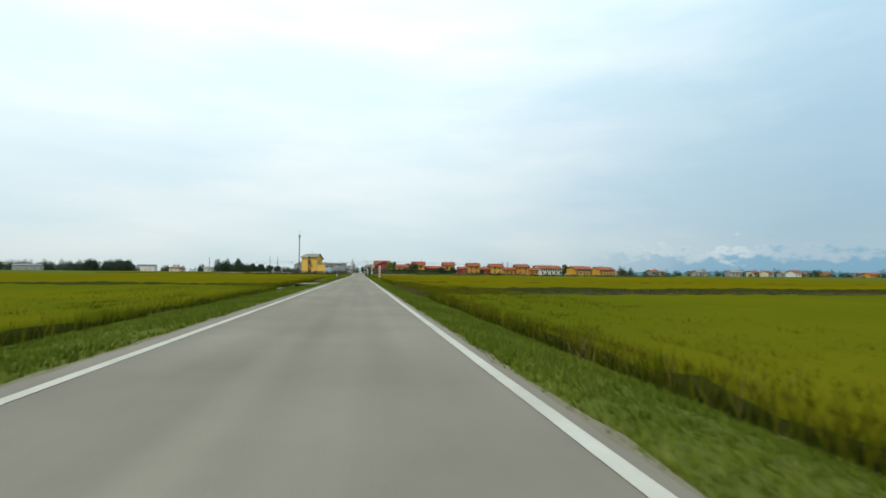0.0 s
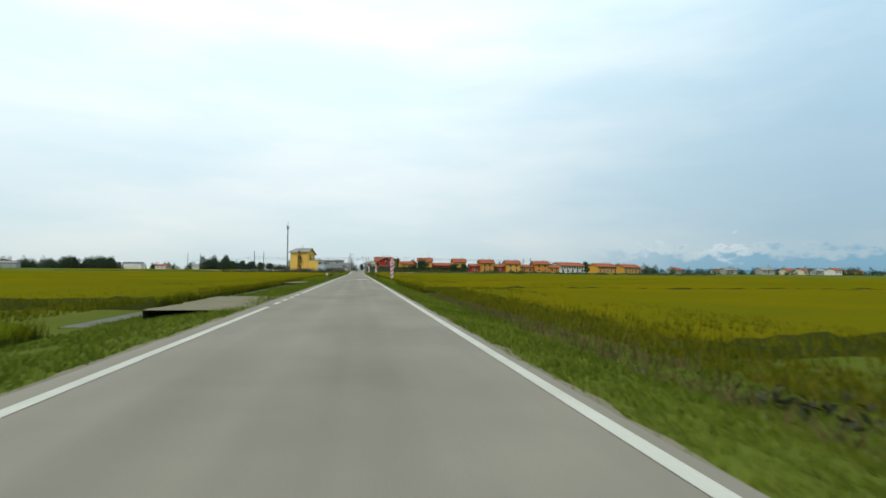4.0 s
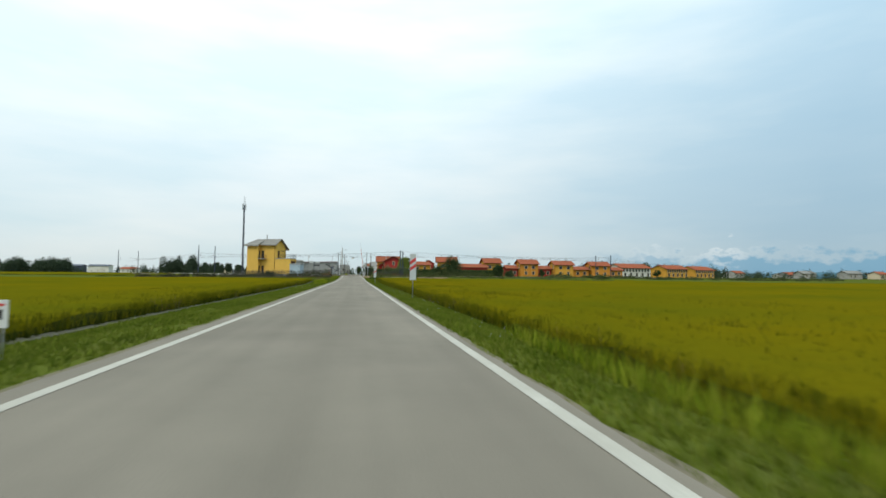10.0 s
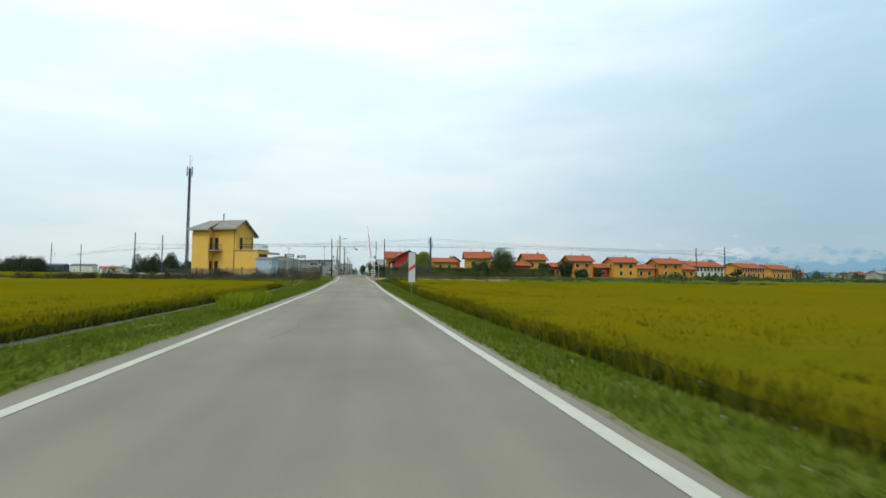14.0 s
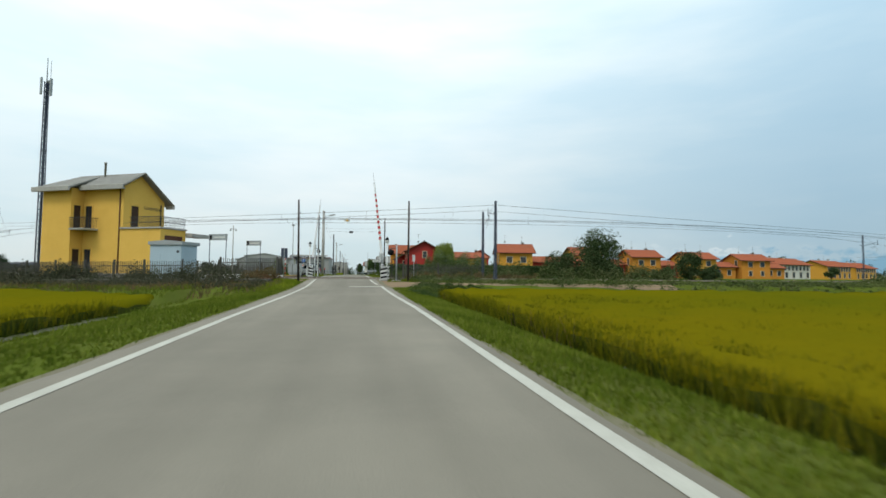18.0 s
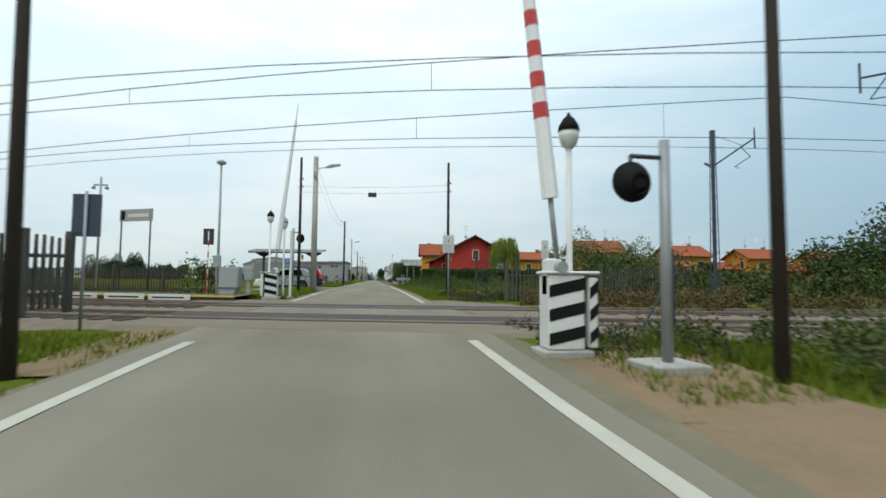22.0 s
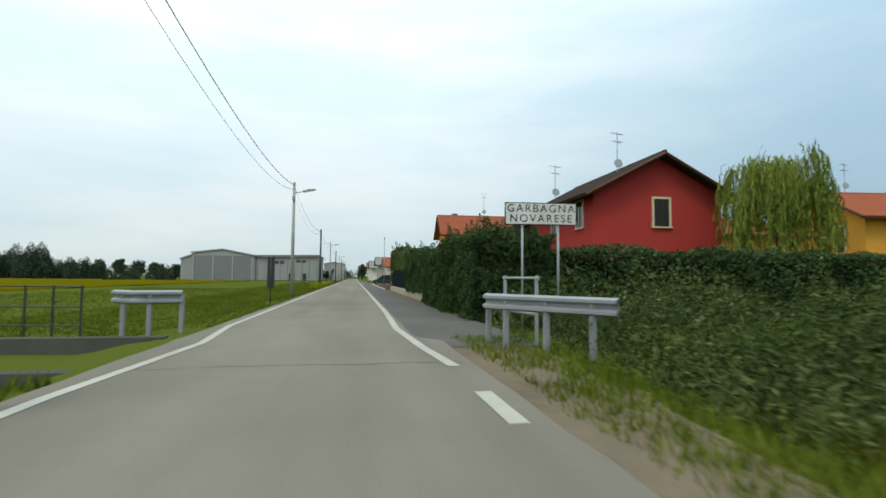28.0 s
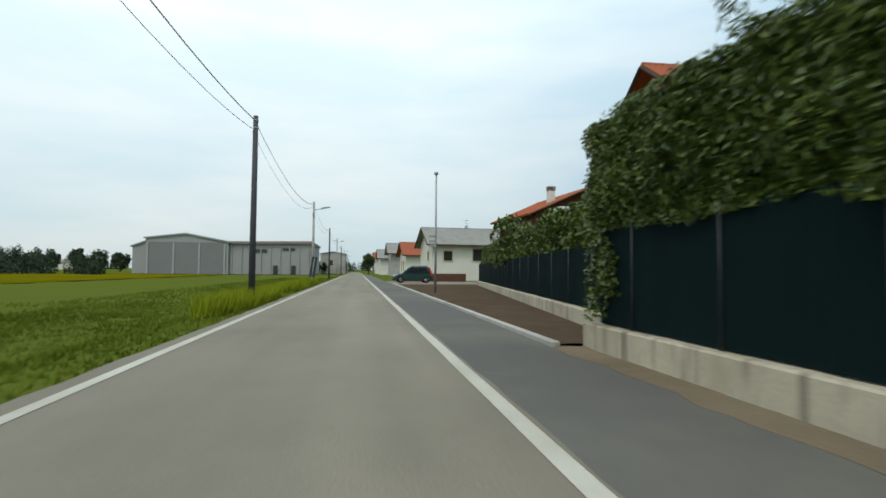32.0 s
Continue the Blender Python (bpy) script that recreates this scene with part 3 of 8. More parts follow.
strip("sand_drift", 3.12, 3.66, 92, 118, 0.003, M_DRIFT, "sandy drift along the foot of the wall", "shoulder", 0.3, 0.17, seed=41)
strip("footway", 1.27, lambda y: 3.66 if y < 118 else 3.1, 74.5, 260, -0.004, M_ASPHALT_NEW, "dark asphalt footway level with the road", "pavement", 0.7, 0.03, seed=8)


def ribbon(name, pts, width, mat, label, z=0.006, gap=None, parent=None):
    """Painted line through points, in short worn lengths."""
    bm = bmesh.new()
    for (ax, ay), (bx, by) in zip(pts, pts[1:]):
        d = Vector((bx - ax, by - ay, 0))
        s = d.normalized().cross(Vector((0, 0, 1))) * width / 2
        k = max(1, int(d.length / 1.2))
        prev = None
        for i in range(k + 1):
            p = Vector((ax, ay, z)) + d * (i / k)
            j = 0.008 * noise.noise((p.x * 3, p.y * 3, 1))
            row = (bm.verts.new(p - s * (1 + j * 8)), bm.verts.new(p + s * (1 - j * 8)))
            if prev:
                bm.faces.new((prev[0], prev[1], row[1], row[0]))
            prev = row
    bmesh.ops.recalc_face_normals(bm, faces=bm.faces[:])
    for f in bm.faces:
        if f.normal.z < 0:
            f.normal_flip()
    return tagged(part(name, bm, mat, parent), label, "road marking", kind="structure")


def crack(x, y, turn, length, width=0.008, branch=0.3, z=0.004):
    """A jagged crack that wanders about a straight course, with short side branches."""
    bm = bmesh.new()

    def run(px, py, a, ln, w, d):
        step, off, prev = 0.09, 0.0, None
        for i in range(max(3, int(ln / step))):
            off = max(-0.14, min(0.14, off + crk.uniform(-0.05, 0.05)))
            qx = px + i * step * math.cos(a) - off * math.sin(a)
            qy = py + i * step * math.sin(a) + off * math.cos(a)
            q = w * crk.uniform(0.3, 1.2)
            row = (bm.verts.new((qx - q * math.sin(a), qy + q * math.cos(a), z)), bm.verts.new((qx + q * math.sin(a), qy - q * math.cos(a), z)))
            if prev:
                bm.faces.new((prev[0], prev[1], row[1], row[0]))
            prev = row
            if d and crk.random() < branch * step:
                run(qx, qy, a + crk.choice((-1, 1)) * crk.uniform(0.5, 1.5), crk.uniform(0.15, 0.6), w * 0.7, d - 1)
    run(x, y, radians(turn), length, width, 2)
    for f in bm.faces:
        f.normal_update()
        if f.normal.z < 0:
            f.normal_flip()
    return part("crack", bm, M_CRACK, road)


crk = random.Random(12)
for x, y, a, ln, w, b in ((0.62, -162, 90, 11, 0.007, 1.2), (0.72, -151, 90, 13, 0.009, 2.4), (0.80, -146, 91, 6, 0.007, 2.4), (0.7, -92, 80, 2, 0.008, 0.4), (-1.6, -58, 88, 5, 0.007, 0.3), (0.9, 31.2, 85, 2.0, 0.006, 4.0), (0.7, 31.4, 80, 1.6, 0.006, 4.0), (1.1, 31.6, 95, 1.7, 0.005, 4.0),
                          (-2.9, 83.6, 6, 3.4, 0.008, 2.0), (-1.2, 85.0, 20, 2.4, 0.01, 2.4), (-2.2, 82.4, 80, 3.0, 0.008, 2.0), (0.2, 83.4, 120, 2.6, 0.009, 2.2), (-0.8, 86.4, -10, 2.2, 0.008, 2.0), (-3.2, 72.6, 1, 5.0, 0.013, 0.2), (-2.6, 81.6, 30, 3.0, 0.009, 2.0),
                          (1.5, 6.0, 95, 1.6, 0.005, 0.3), (0.2, 56.0, 40, 1.2, 0.008, 0.6), (-2.0, -208, 85, 6, 0.007, 0.3), (-3.3, 19.6, 4, 5.6, 0.008, 0.3)):
    crack(x, y, a, ln, w, b)
LINE = "worn white edge line painted on asphalt"
ribbon("edge_line", [(-3.13, -330), (-3.13, -186)], 0.17, M_PAINT, LINE)
for k in range(4):
    ribbon("edge_dash", [(-3.13, -184.5 + 2.2 * k), (-3.13, -183.3 + 2.2 * k)], 0.17, M_PAINT, "short white dash at a field entrance")
ribbon("edge_line", [(-3.13, -175), (-3.13, -10), (-2.98, 0), (-2.95, 10.5), (-3.05, 18.2)], 0.17, M_PAINT, LINE)
ribbon("edge_line", [(2.1, -330), (2.1, -8), (1.95, 0), (1.85, 8.5)], 0.17, M_PAINT, LINE)
ribbon("edge_line", [(1.62, 10.5), (1.42, 14.0), (1.37, 17.9)], 0.17, M_PAINT, LINE)
ribbon("stop_line", [(-0.25, 8.65), (1.93, 8.5)], 0.5, M_PAINT, "white stop line before the level crossing")
ribbon("edge_line", [(-3.3, 29.6), (-3.23, 43.3)], 0.16, M_PAINT, LINE)
ribbon("edge_line", [(1.6, 28.3), (1.62, 31.0), (1.55, 36.0), (1.5, 67.5)], 0.16, M_PAINT, LINE)
ribbon("stop_line", [(-3.05, 45.2), (-0.4, 44.9)], 0.42, M_PAINT, "white stop line before the level crossing")
for k in range(5):
    ribbon("edge_dash", [(-3.25, 44.8 + 3.45 * k), (-3.25, 46.8 + 3.45 * k)], 0.16, M_PAINT, "short white dash at the station yard entrance")
ribbon("edge_line", [(-3.25, 61.5), (-3.2, 71), (-2.9, 75.5), (-3.2, 79), (-3.22, 400)], 0.16, M_PAINT, LINE)
ribbon("edge_dash", [(1.46, 69.4), (1.45, 70.7)], 0.2, M_PAINT, "short white dash at the bridge")
ribbon("edge_line", [(1.45, 72.4), (1.25, 74.5), (1.05, 78), (1.15, 84), (1.17, 400)], 0.18, M_PAINT, LINE)

for px, py, sx, sy, tr in ((1.05, 3.3, 0.16, 0.09, 20),):
    part("asphalt_patch", turned([(1.0, 0.0), (0.86, 0.005), (0.3, 0.006), (0.02, 0.006)], 11, pose(px, py, 0.0, 0, 0, tr) @ Matrix.Diagonal((sx, sy, 1, 1))), M_ASPHALT_NEW, road, "small dark repair")
ribbon("road_patch", [(-1.42, -143.7), (-1.42, -143.3)], 0.34, M_PAINT, "small white paint patch on the asphalt")
# crossing warning on the road: a long cross between the letters P and L
ribbon("road_cross", [(-0.3, -127.0), (1.05, -133.7)], 0.40, M_PAINT, "white crossing symbol painted on the asphalt")
ribbon("road_cross", [(1.36, -127.3), (-0.1, -133.5)], 0.40, M_PAINT, "white crossing symbol painted on the asphalt", z=0.010)


def words(name, text, m, size, mat, label="", parent=None, stretch=1.0, align="CENTER", spacing=1.0):
    cu = bpy.data.curves.new(name, "FONT")
    cu.body, cu.size, cu.align_x, cu.align_y, cu.extrude, cu.space_character = text, size, align, "CENTER", 0.002, spacing
    tmp = bpy.data.objects.new(name, cu)
    scene.collection.objects.link(tmp)
    me = bpy.data.meshes.new_from_object(tmp.evaluated_get(bpy.context.evaluated_depsgraph_get()))
    bpy.data.objects.remove(tmp)
    me.transform(m @ Matrix.Diagonal((1, stretch, 1, 1)))
    me.materials.append(mat)
    ob = new(name, me)
    if parent:
        ob.parent = parent
    if label:
        ob["label"] = label
    return ob


tagged(words("road_letter", "P", pose(-0.52, -130.8, 0.006), 0.75, M_PAINT, stretch=2.4), "white letter P painted on the asphalt", "road marking", kind="structure")
tagged(words("road_letter", "L", pose(1.5, -131.4, 0.006), 0.75, M_PAINT, stretch=2.4), "white letter L painted on the asphalt", "road marking", kind="structure")

# ---- rice fields ----
def rice(name, x0, x1, y0, y1, top, label, cell=1.1, mat=None):
    """A standing crop: uneven canopy with steep sides. y0 and y1 may be functions of x."""
    near = x0 if x0 > 0 else x1
    steps, reach = [0.0, 0.1, 0.28], 0.55
    while reach < x1 - x0 - 0.3:
        steps.append(reach)
        reach += 0.45 if reach < 5 else cell if reach < 60 else 2.5 * cell
    cols = np.array(steps + [x1 - x0 - 0.1, x1 - x0])
    cols = near + cols if x0 > 0 else (near - cols)[::-1]
    lo = np.array([y0(c) if callable(y0) else y0 for c in cols])
    hi = np.array([y1(c) if callable(y1) else y1 for c in cols])
    m = max(2, int((hi - lo).max() / (cell * 1.6)))
    t = np.linspace(0, 1, m + 1)
    t = np.concatenate([[0], [0.15 / (hi - lo).max()], t[1:-1], [1 - 0.15 / (hi - lo).max()], [1]])
    ny, nx = len(t), len(cols)
    wander = np.repeat(np.array([[0.22 * noise.noise((near, c * 0.35, 0)) + 0.12 * noise.noise((near, c * 1.1, 4))] for c in np.linspace(lo[0], hi[0], ny)]), nx, 1)
    gx = np.repeat(cols[None, :], ny, 0) + wander + rng.normal(scale=0.03, size=(ny, nx))
    gy = lo[None, :] + (hi - lo)[None, :] * t[:, None]
    gz = top + rng.normal(scale=0.045, size=gx.shape) + 0.05 * np.sin(gx * 0.31 + 1) * np.cos(gy * 0.23)
    border = np.zeros_like(gx, dtype=bool)
    border[0], border[-1], border[:, 0], border[:, -1] = True, True, True, True
    side = (0, 1, 2, 3) if x0 > 0 else (-1, -2, -3, -4)
    for c, drop in zip(side[1:], (0.26, 0.09, 0.03)):
        gz[:, c] -= drop * rng.uniform(0.5, 1.4, ny)
    gz[border] = top - 0.75
    i = np.arange(ny * nx).reshape(ny, nx)
    q = np.stack([i[:-1, :-1], i[:-1, 1:], i[1:, 1:], i[1:, :-1]], -1).reshape(-1, 4)
    me = fast_mesh(name, np.stack([gx, gy, gz], -1).reshape(-1, 3), q, mat or M_RICE, True)
    # border faces take the dark colour that paints the crop's shaded side
    me.materials.append(M_STEM_SHADE)
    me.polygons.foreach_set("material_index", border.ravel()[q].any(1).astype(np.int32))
    return tagged(new(name, me), label, "crop", kind="stuff")


RICE = "ripening yellow-green rice standing in a flooded field"
rice("rice_field", 5.5, 150, -325, -211, -0.12, "green rice just turning yellow in a flooded field", 0.9, M_RICE_GREEN)
rice("rice_field", 8.5, 120, -194, -161, -0.12, RICE, 0.9)
rice("rice_field", 5.5, 200, -160, lambda x: 8.3 if x < 9 else 9.0 - 0.1 * min(x, 70) + 14 * min(1, max(0, (x - 66) / 8)), -0.10, RICE, 0.9)
rice("rice_field", -170, -8.4, -325, -189, -0.12, "green rice just turning yellow in a flooded field", 1.0, M_RICE_GREEN)
rice("rice_field", -200, -9.5, -178, lambda x: 3.0 - 0.68 * (max(x, -48) + 9.5), -0.12, RICE, 0.9)
rice("rice_field", 4.1, 60, 36.5, 70, -0.24, "green rice in the paddy beyond the railway", 0.6, M_PADDY)
rice("rice_field", -160, -32, 96, 240, -0.05, "yellow-green rice beyond the meadow strip", 2.0)

rice("rice_field", -75, -10.3, 43.5, 71.5, 0.12, "yellow-green rice behind the station yard", 1.2, M_RICE_GREEN)

# stalks that fray the edge of the crop, shade painted dark at the foot, then ears over the canopy
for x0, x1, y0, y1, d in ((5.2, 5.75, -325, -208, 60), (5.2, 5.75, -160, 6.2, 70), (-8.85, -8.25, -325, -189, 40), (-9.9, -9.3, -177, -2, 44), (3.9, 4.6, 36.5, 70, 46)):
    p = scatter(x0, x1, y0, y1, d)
    blades("rice_stalks", p, np.full(len(p), -0.74), 0.44, M_STALK_SHADE, "rice stalks along the field edge, shade painted into their dark green", 0.022, 0.35, "crop", 3)
    p = scatter(x0, x1, y0, y1, d * 0.75)
    blades("rice_edge", p, np.full(len(p), -0.6), 0.66, M_RICE_BLADE, "rice leaves along the field edge", 0.012, 0.55, "crop", 3)
    p = scatter(x0 - 0.1, x1 + 0.1, y0, y1, 1.2)
    p = p[np.array([noise.noise((a * 0.5, b * 0.22, 2)) for a, b in p]) > 0.1]
    blades("straw", p, np.full(len(p), -0.62), 0.7, M_DRY, "dry straw-coloured stalks sticking out of the field edge", 0.014, 0.9, "crop", 4)
for x0, x1, y0, y1, d, h in ((5.5, 7.6, -325, 2, 42, 0.2), (7.6, 13, -325, 2, 13, 0.22), (13, 24, -160, 0, 3.5, 0.24), (-11.6, -9.4, -320, -4, 26, 0.2), (-18, -11.6, -320, -4, 6, 0.22), (4.4, 9, 37, 69.5, 22, 0.16)):
    p = scatter(x0, x1, y0, y1, d)
    paddy = y0 > 0
    blades("rice_ears", p, np.full(len(p), -0.36 if paddy else -0.24), h, M_RICE_BLADE, "rice ears above the canopy", 0.013, 0.5, "crop", 3)

# ---- verges ----
# ditch strips whose dark colour stands for the shadow line along the rice
strip("ditch", 5.05, 5.6, -300, 5.5, -0.66, M_DITCH_SHADE, "wet ditch between verge and rice, darkened for the crop's shade", "ditch", 0.8, 0.08, thick=0.05, seed=31)
strip("ditch", -8.7, -8.0, -300, -190, -0.66, M_DITCH_SHADE, "wet ditch between verge and rice, darkened for the crop's shade", "ditch", 0.8, 0.1, thick=0.05, seed=34)
strip("ditch", -9.75, -8.9, -186, -3, -0.66, M_DITCH_SHADE, "wet ditch between verge and rice, darkened for the crop's shade", "ditch", 0.8, 0.1, thick=0.05, seed=33)
VERGE = "uneven green grass verge beside the road"
for x0, x1, y0, y1, d, h in ((2.40, 5.2, -300, 8.2, 130, 0.12), (-8.0, -3.68, -300, 13, 75, 0.12), (-8.9, -8.0, -186, 0, 40, 0.16), (5.2, 8.7, -207, -160, 60, 0.18), (-24, -9.0, -1, 12, 26, 0.24), (2.1, 4.2, 31, 76, 110, 0.2), (-9.0, -3.7, 13, 19.5, 90, 0.16), (2.6, 9.0, 14.0, 18.5, 60, 0.2), (5.0, 40, 13.6, 16.0, 40, 0.22), (-6.0, -3.85, 33, 43, 80, 0.2),
                             (-12, -3.6, 79, 135, 75, 0.11), (-26, -12, 79, 135, 12, 0.14), (-7, -3.6, 58, 72, 70, 0.25), (-14, -3.6, 135, 210, 16, 0.16)):
    p = scatter(x0, x1, y0, y1, d)
    keep = np.array([noise.noise((a * 0.6, b * 0.35, 0)) > -0.55 for a, b in p])
    p = p[keep]
    hh = h * (0.8 + 0.9 * np.clip(np.array([noise.noise((a * 0.5, b * 0.2, 5)) for a, b in p]), 0, 1))
    blades("verge_grass", p, ground_z(p[:, 0], p[:, 1]) - 0.01, np.repeat(hh, 3), M_GRASS, VERGE, 0.013, 0.7)
# rank grass at the field edges, fresh green clumps
for cx, cy, rx, ry, d, h in ((-7.2, -119, 1.7, 6.5, 110, 0.55), (-8.6, -128, 0.6, 9, 50, 0.35), (-4.9, 11, 1.0, 6, 60, 0.22), (4.3, -125, 0.6, 18, 60, 0.4), (-4.5, 40, 0.8, 4, 90, 0.35)):
    p = scatter(cx - rx, cx + rx, cy - ry, cy + ry, d)
    p = p[((p[:, 0] - cx) / rx) ** 2 + ((p[:, 1] - cy) / ry) ** 2 < 1]
    blades("tall_grass", p, ground_z(p[:, 0], p[:, 1]) - 0.02, h, M_GRASS_BRIGHT, "tall fresh green grass on the verge", 0.016, 0.5)
for cx, cy, rx, ry in ((-4.7, -45.5, 0.75, 3.2), (-4.45, 131, 0.6, 7), (-4.55, 151, 0.7, 12)):
    p = scatter(cx - rx, cx + rx, cy - ry, cy + ry, 150)
    p = p[((p[:, 0] - cx) / rx) ** 2 + ((p[:, 1] - cy) / ry) ** 2 < 1]
    blades("tall_grass", p, ground_z(p[:, 0], p[:, 1]) - 0.02, 0.62, M_GRASS_LIME, "clump of bright lime-green grass on the verge", 0.018, 0.5)
# dry bank across the field and by the brush
for x0, x1, y0, y1, d, h in ((4.5, 60, -208, -196, 10, 0.35), (5, 9, -195, -165, 16, 0.3), (-30, -5, 6, 15, 10, 0.35)):
    p = scatter(x0, x1, y0, y1, d)
    blades("dry_grass", p, ground_z(p[:, 0], p[:, 1]) - 0.02, h, M_DRY, "withered straw-coloured grass", 0.016, 0.8)

# ---- railway ----
def along(x0, x1, off, z, n=90):
    return [(x, float(track_y(x, off)), z) for x in np.linspace(x0, x1, n)]


def band(name, x0, x1, off0, off1, z0, z1, mat, label, category, n=110, kind="structure", taper=0.6):
    """A raised band that follows the line between two offsets."""
    bm, prev = bmesh.new(), None
    for x in np.linspace(x0, x1, n):
        y = float(track_y(x))
        row = [bm.verts.new(p) for p in ((x, y + off0 - taper, z0), (x, y + off0, z1), (x, y + off1, z1), (x, y + off1 + taper, z0))]
        if prev:
            for k in range(3):
                bm.faces.new((prev[k], row[k], row[k + 1], prev[k + 1]))
        prev = row
    bmesh.ops.recalc_face_normals(bm, faces=bm.faces[:])
    return tagged(part(name, bm, mat), label, category, kind=kind)


band("ballast", -95, -4.6, -1.7, 6.1, -0.25, -0.06, M_BALLAST, "rusty brown ballast under two railway tracks", "ballast")
band("ballast", 4.6, 130, -1.7, 6.1, -0.25, -0.06, M_BALLAST, "rusty brown ballast under two railway tracks", "ballast")
band("crossing_deck", -5.4, 4.7, -2.6, 7.2, -0.2, 0.008, M_DECK, "patched asphalt deck of the level crossing", "crossing", 12, taper=0.3)
for off in (0.0, 4.35):
    band("crossing_panel", -5.3, 4.6, off - 0.98, off + 0.98, -0.1, 0.016, M_PANEL, "dark panel between the rails of the crossing", "crossing", 12, taper=0.02)
    track = thing("railway_track", "rusty steel rails on sleepers crossing the road", "railway", group="railway tracks")
    for s in (-0.7525, 0.7525):
        bm, prev = bmesh.new(), None
        for x in np.linspace(-95, 130, 150):
            y = float(track_y(x, off + s))
            row = [bm.verts.new((x, y + a, b)) for a, b in ((-0.07, -0.14), (-0.02, -0.12), (-0.035, 0.0), (-0.03, 0.03), (0.03, 0.03), (0.035, 0.0), (0.02, -0.12), (0.07, -0.14))]
            if prev:
                for k in range(8):
                    bm.faces.new((prev[k], row[k], row[(k + 1) % 8], prev[(k + 1) % 8]))
            prev = row
        bmesh.ops.recalc_face_normals(bm, faces=bm.faces[:])
        part("rail", bm, M_RAIL, track)
    sl = box(-0.13, -1.25, -0.2, 0.13, 1.25, -0.045, bev=0.01)
    me = bpy.data.meshes.new("sleeper")
    sl.to_mesh(me)
    sl.free()
    me.materials.append(M_CONCRETE_DARK)
    for k in range(75):
        for x in (-5.6 - 0.62 * k, 4.9 + 0.62 * k):
            o = new("sleeper", me)
            o.parent = track
            o.matrix_world = pose(x, float(track_y(x, off)), 0, 0, 0, math.degrees(math.atan(-0.24 + (0.0104 if x > 0 else 0.0164) * x)))

# platforms
band("platform", -70, -5.6, 7.2, 10.2, -0.3, 0.13, M_GRIT, "low concrete platform beyond the far track", "platform", 60, taper=0.05)
band("platform_edge", -70, -5.6, 7.05, 7.3, 0.11, 0.16, M_YELLOW_PAINT, "yellow safety edge of the platform", "platform edge", 60, taper=0.01)
band("platform", -60, -9, -3.6, -2.0, -0.3, 0.30, M_CONCRETE, "low concrete platform beside the station building", "platform", 50, taper=0.05)
for px in (-12.4, -10.2, -8.2):
    q = thing("edge_plate", "low white enamel plate with dark lettering bars at the track", "sign", pose(px, float(track_y(px, 6.75)), 0, 0, 0, -20), group="edge plates")
    part("plate", box(-0.95, -0.03, -0.02, 0.95, 0.0, 0.2, bev=0.006), M_WHITE, q)
    part("lettering_bar", box(-0.75, -0.035, 0.05, 0.7, -0.031, 0.11), M_DARK_METAL, q)
def bare_ground(name, xs, low, high, mat, label, seed, up=0.016, n=9):
    """Trodden earth laid over the ground, with ragged edges; low and high give its reach in y at each x."""
    bm, prev = bmesh.new(), None
    for x in xs:
        a = low(x) + 0.22 * noise.noise((x * 0.9, seed, 0)) + 0.12 * noise.noise((x * 3.0, seed, 2))
        b = high(x) + 0.22 * noise.noise((x * 0.9, seed, 5)) + 0.12 * noise.noise((x * 3.0, seed, 7))
        row = []
        for k in range(n + 1):
            y = a + (b - a) * k / n
            row.append(bm.verts.new((x, y, float(ground_z(x, y)) + (up if 0 < k < n else -0.05) + (0.014 + 0.012 * noise.noise((x * 2, y * 2, seed))) * (0 < k < n) * (abs(x) > 5))))
        if prev:
            for k in range(n):
                bm.faces.new((prev[k], row[k], row[k + 1], prev[k + 1])).smooth = True
        prev = row
    bmesh.ops.recalc_face_normals(bm, faces=bm.faces[:])
    return tagged(part(name, bm, mat), label, "track", kind="structure")


bare_ground("dirt_track", np.linspace(4.5, 24, 60), lambda x: 10.9 - 0.07 * (x - 4.5), lambda x: 13.2 - 0.1 * (x - 4.5), M_SOIL, "pale dirt track leading off along the field", 4)
bare_ground("dirt_apron", np.linspace(1.72, 5.6, 40), lambda x: 6.2 + 4.6 * min(1, max(0, (x - 2.0) / 2.6)) + (2.5 if x < 1.95 else 0), lambda x: 14.0, M_SOIL, "bare earth beside the crossing", 6, 0.03, 16)
strip("bare_earth", 2.1, 4.3, 13.6, 17.6, -0.03, M_SOIL, "bare trodden earth round the crossing signal", "ground", 0.5, 0.35, seed=17)
strip("bare_earth", -4.6, -3.5, 16.0, 20.6, -0.03, M_SOIL, "bare trodden earth beside the rails", "ground", 0.5, 0.25, seed=18)
strip("crossing_apron", -7.2, -3.5, 28.6, 31.6, -0.02, M_DECK, "worn asphalt apron beside the crossing", "pavement", 0.5, 0.25, seed=23)
strip("crossing_apron", 1.7, lambda y: 4.9 - 0.5 * (y - 27.5), 27.5, 31.4, -0.02, M_DECK, "worn asphalt apron beside the crossing", "pavement", 0.5, 0.2, seed=24)
strip("yard", -9.0, -3.5, 43.9, 60, -0.015, M_ASPHALT, "asphalt station yard beside the road", "yard", 1.0, 0.15, seed=12)
strip("gravel_shoulder", 1.5, lambda y: 2.5 + 0.9 * min(1, max(0, (y - 63) / 9)), 62, 74.8, -0.016, M_DRIFT, "sandy shoulder at the bridge", "shoulder", 0.6, 0.25, seed=14)
strip("bare_earth", -8.9, -5.7, -140, -131, -0.30, M_DRIFT, "bare trodden earth on the verge", "ground", 0.5, 0.5, seed=19)
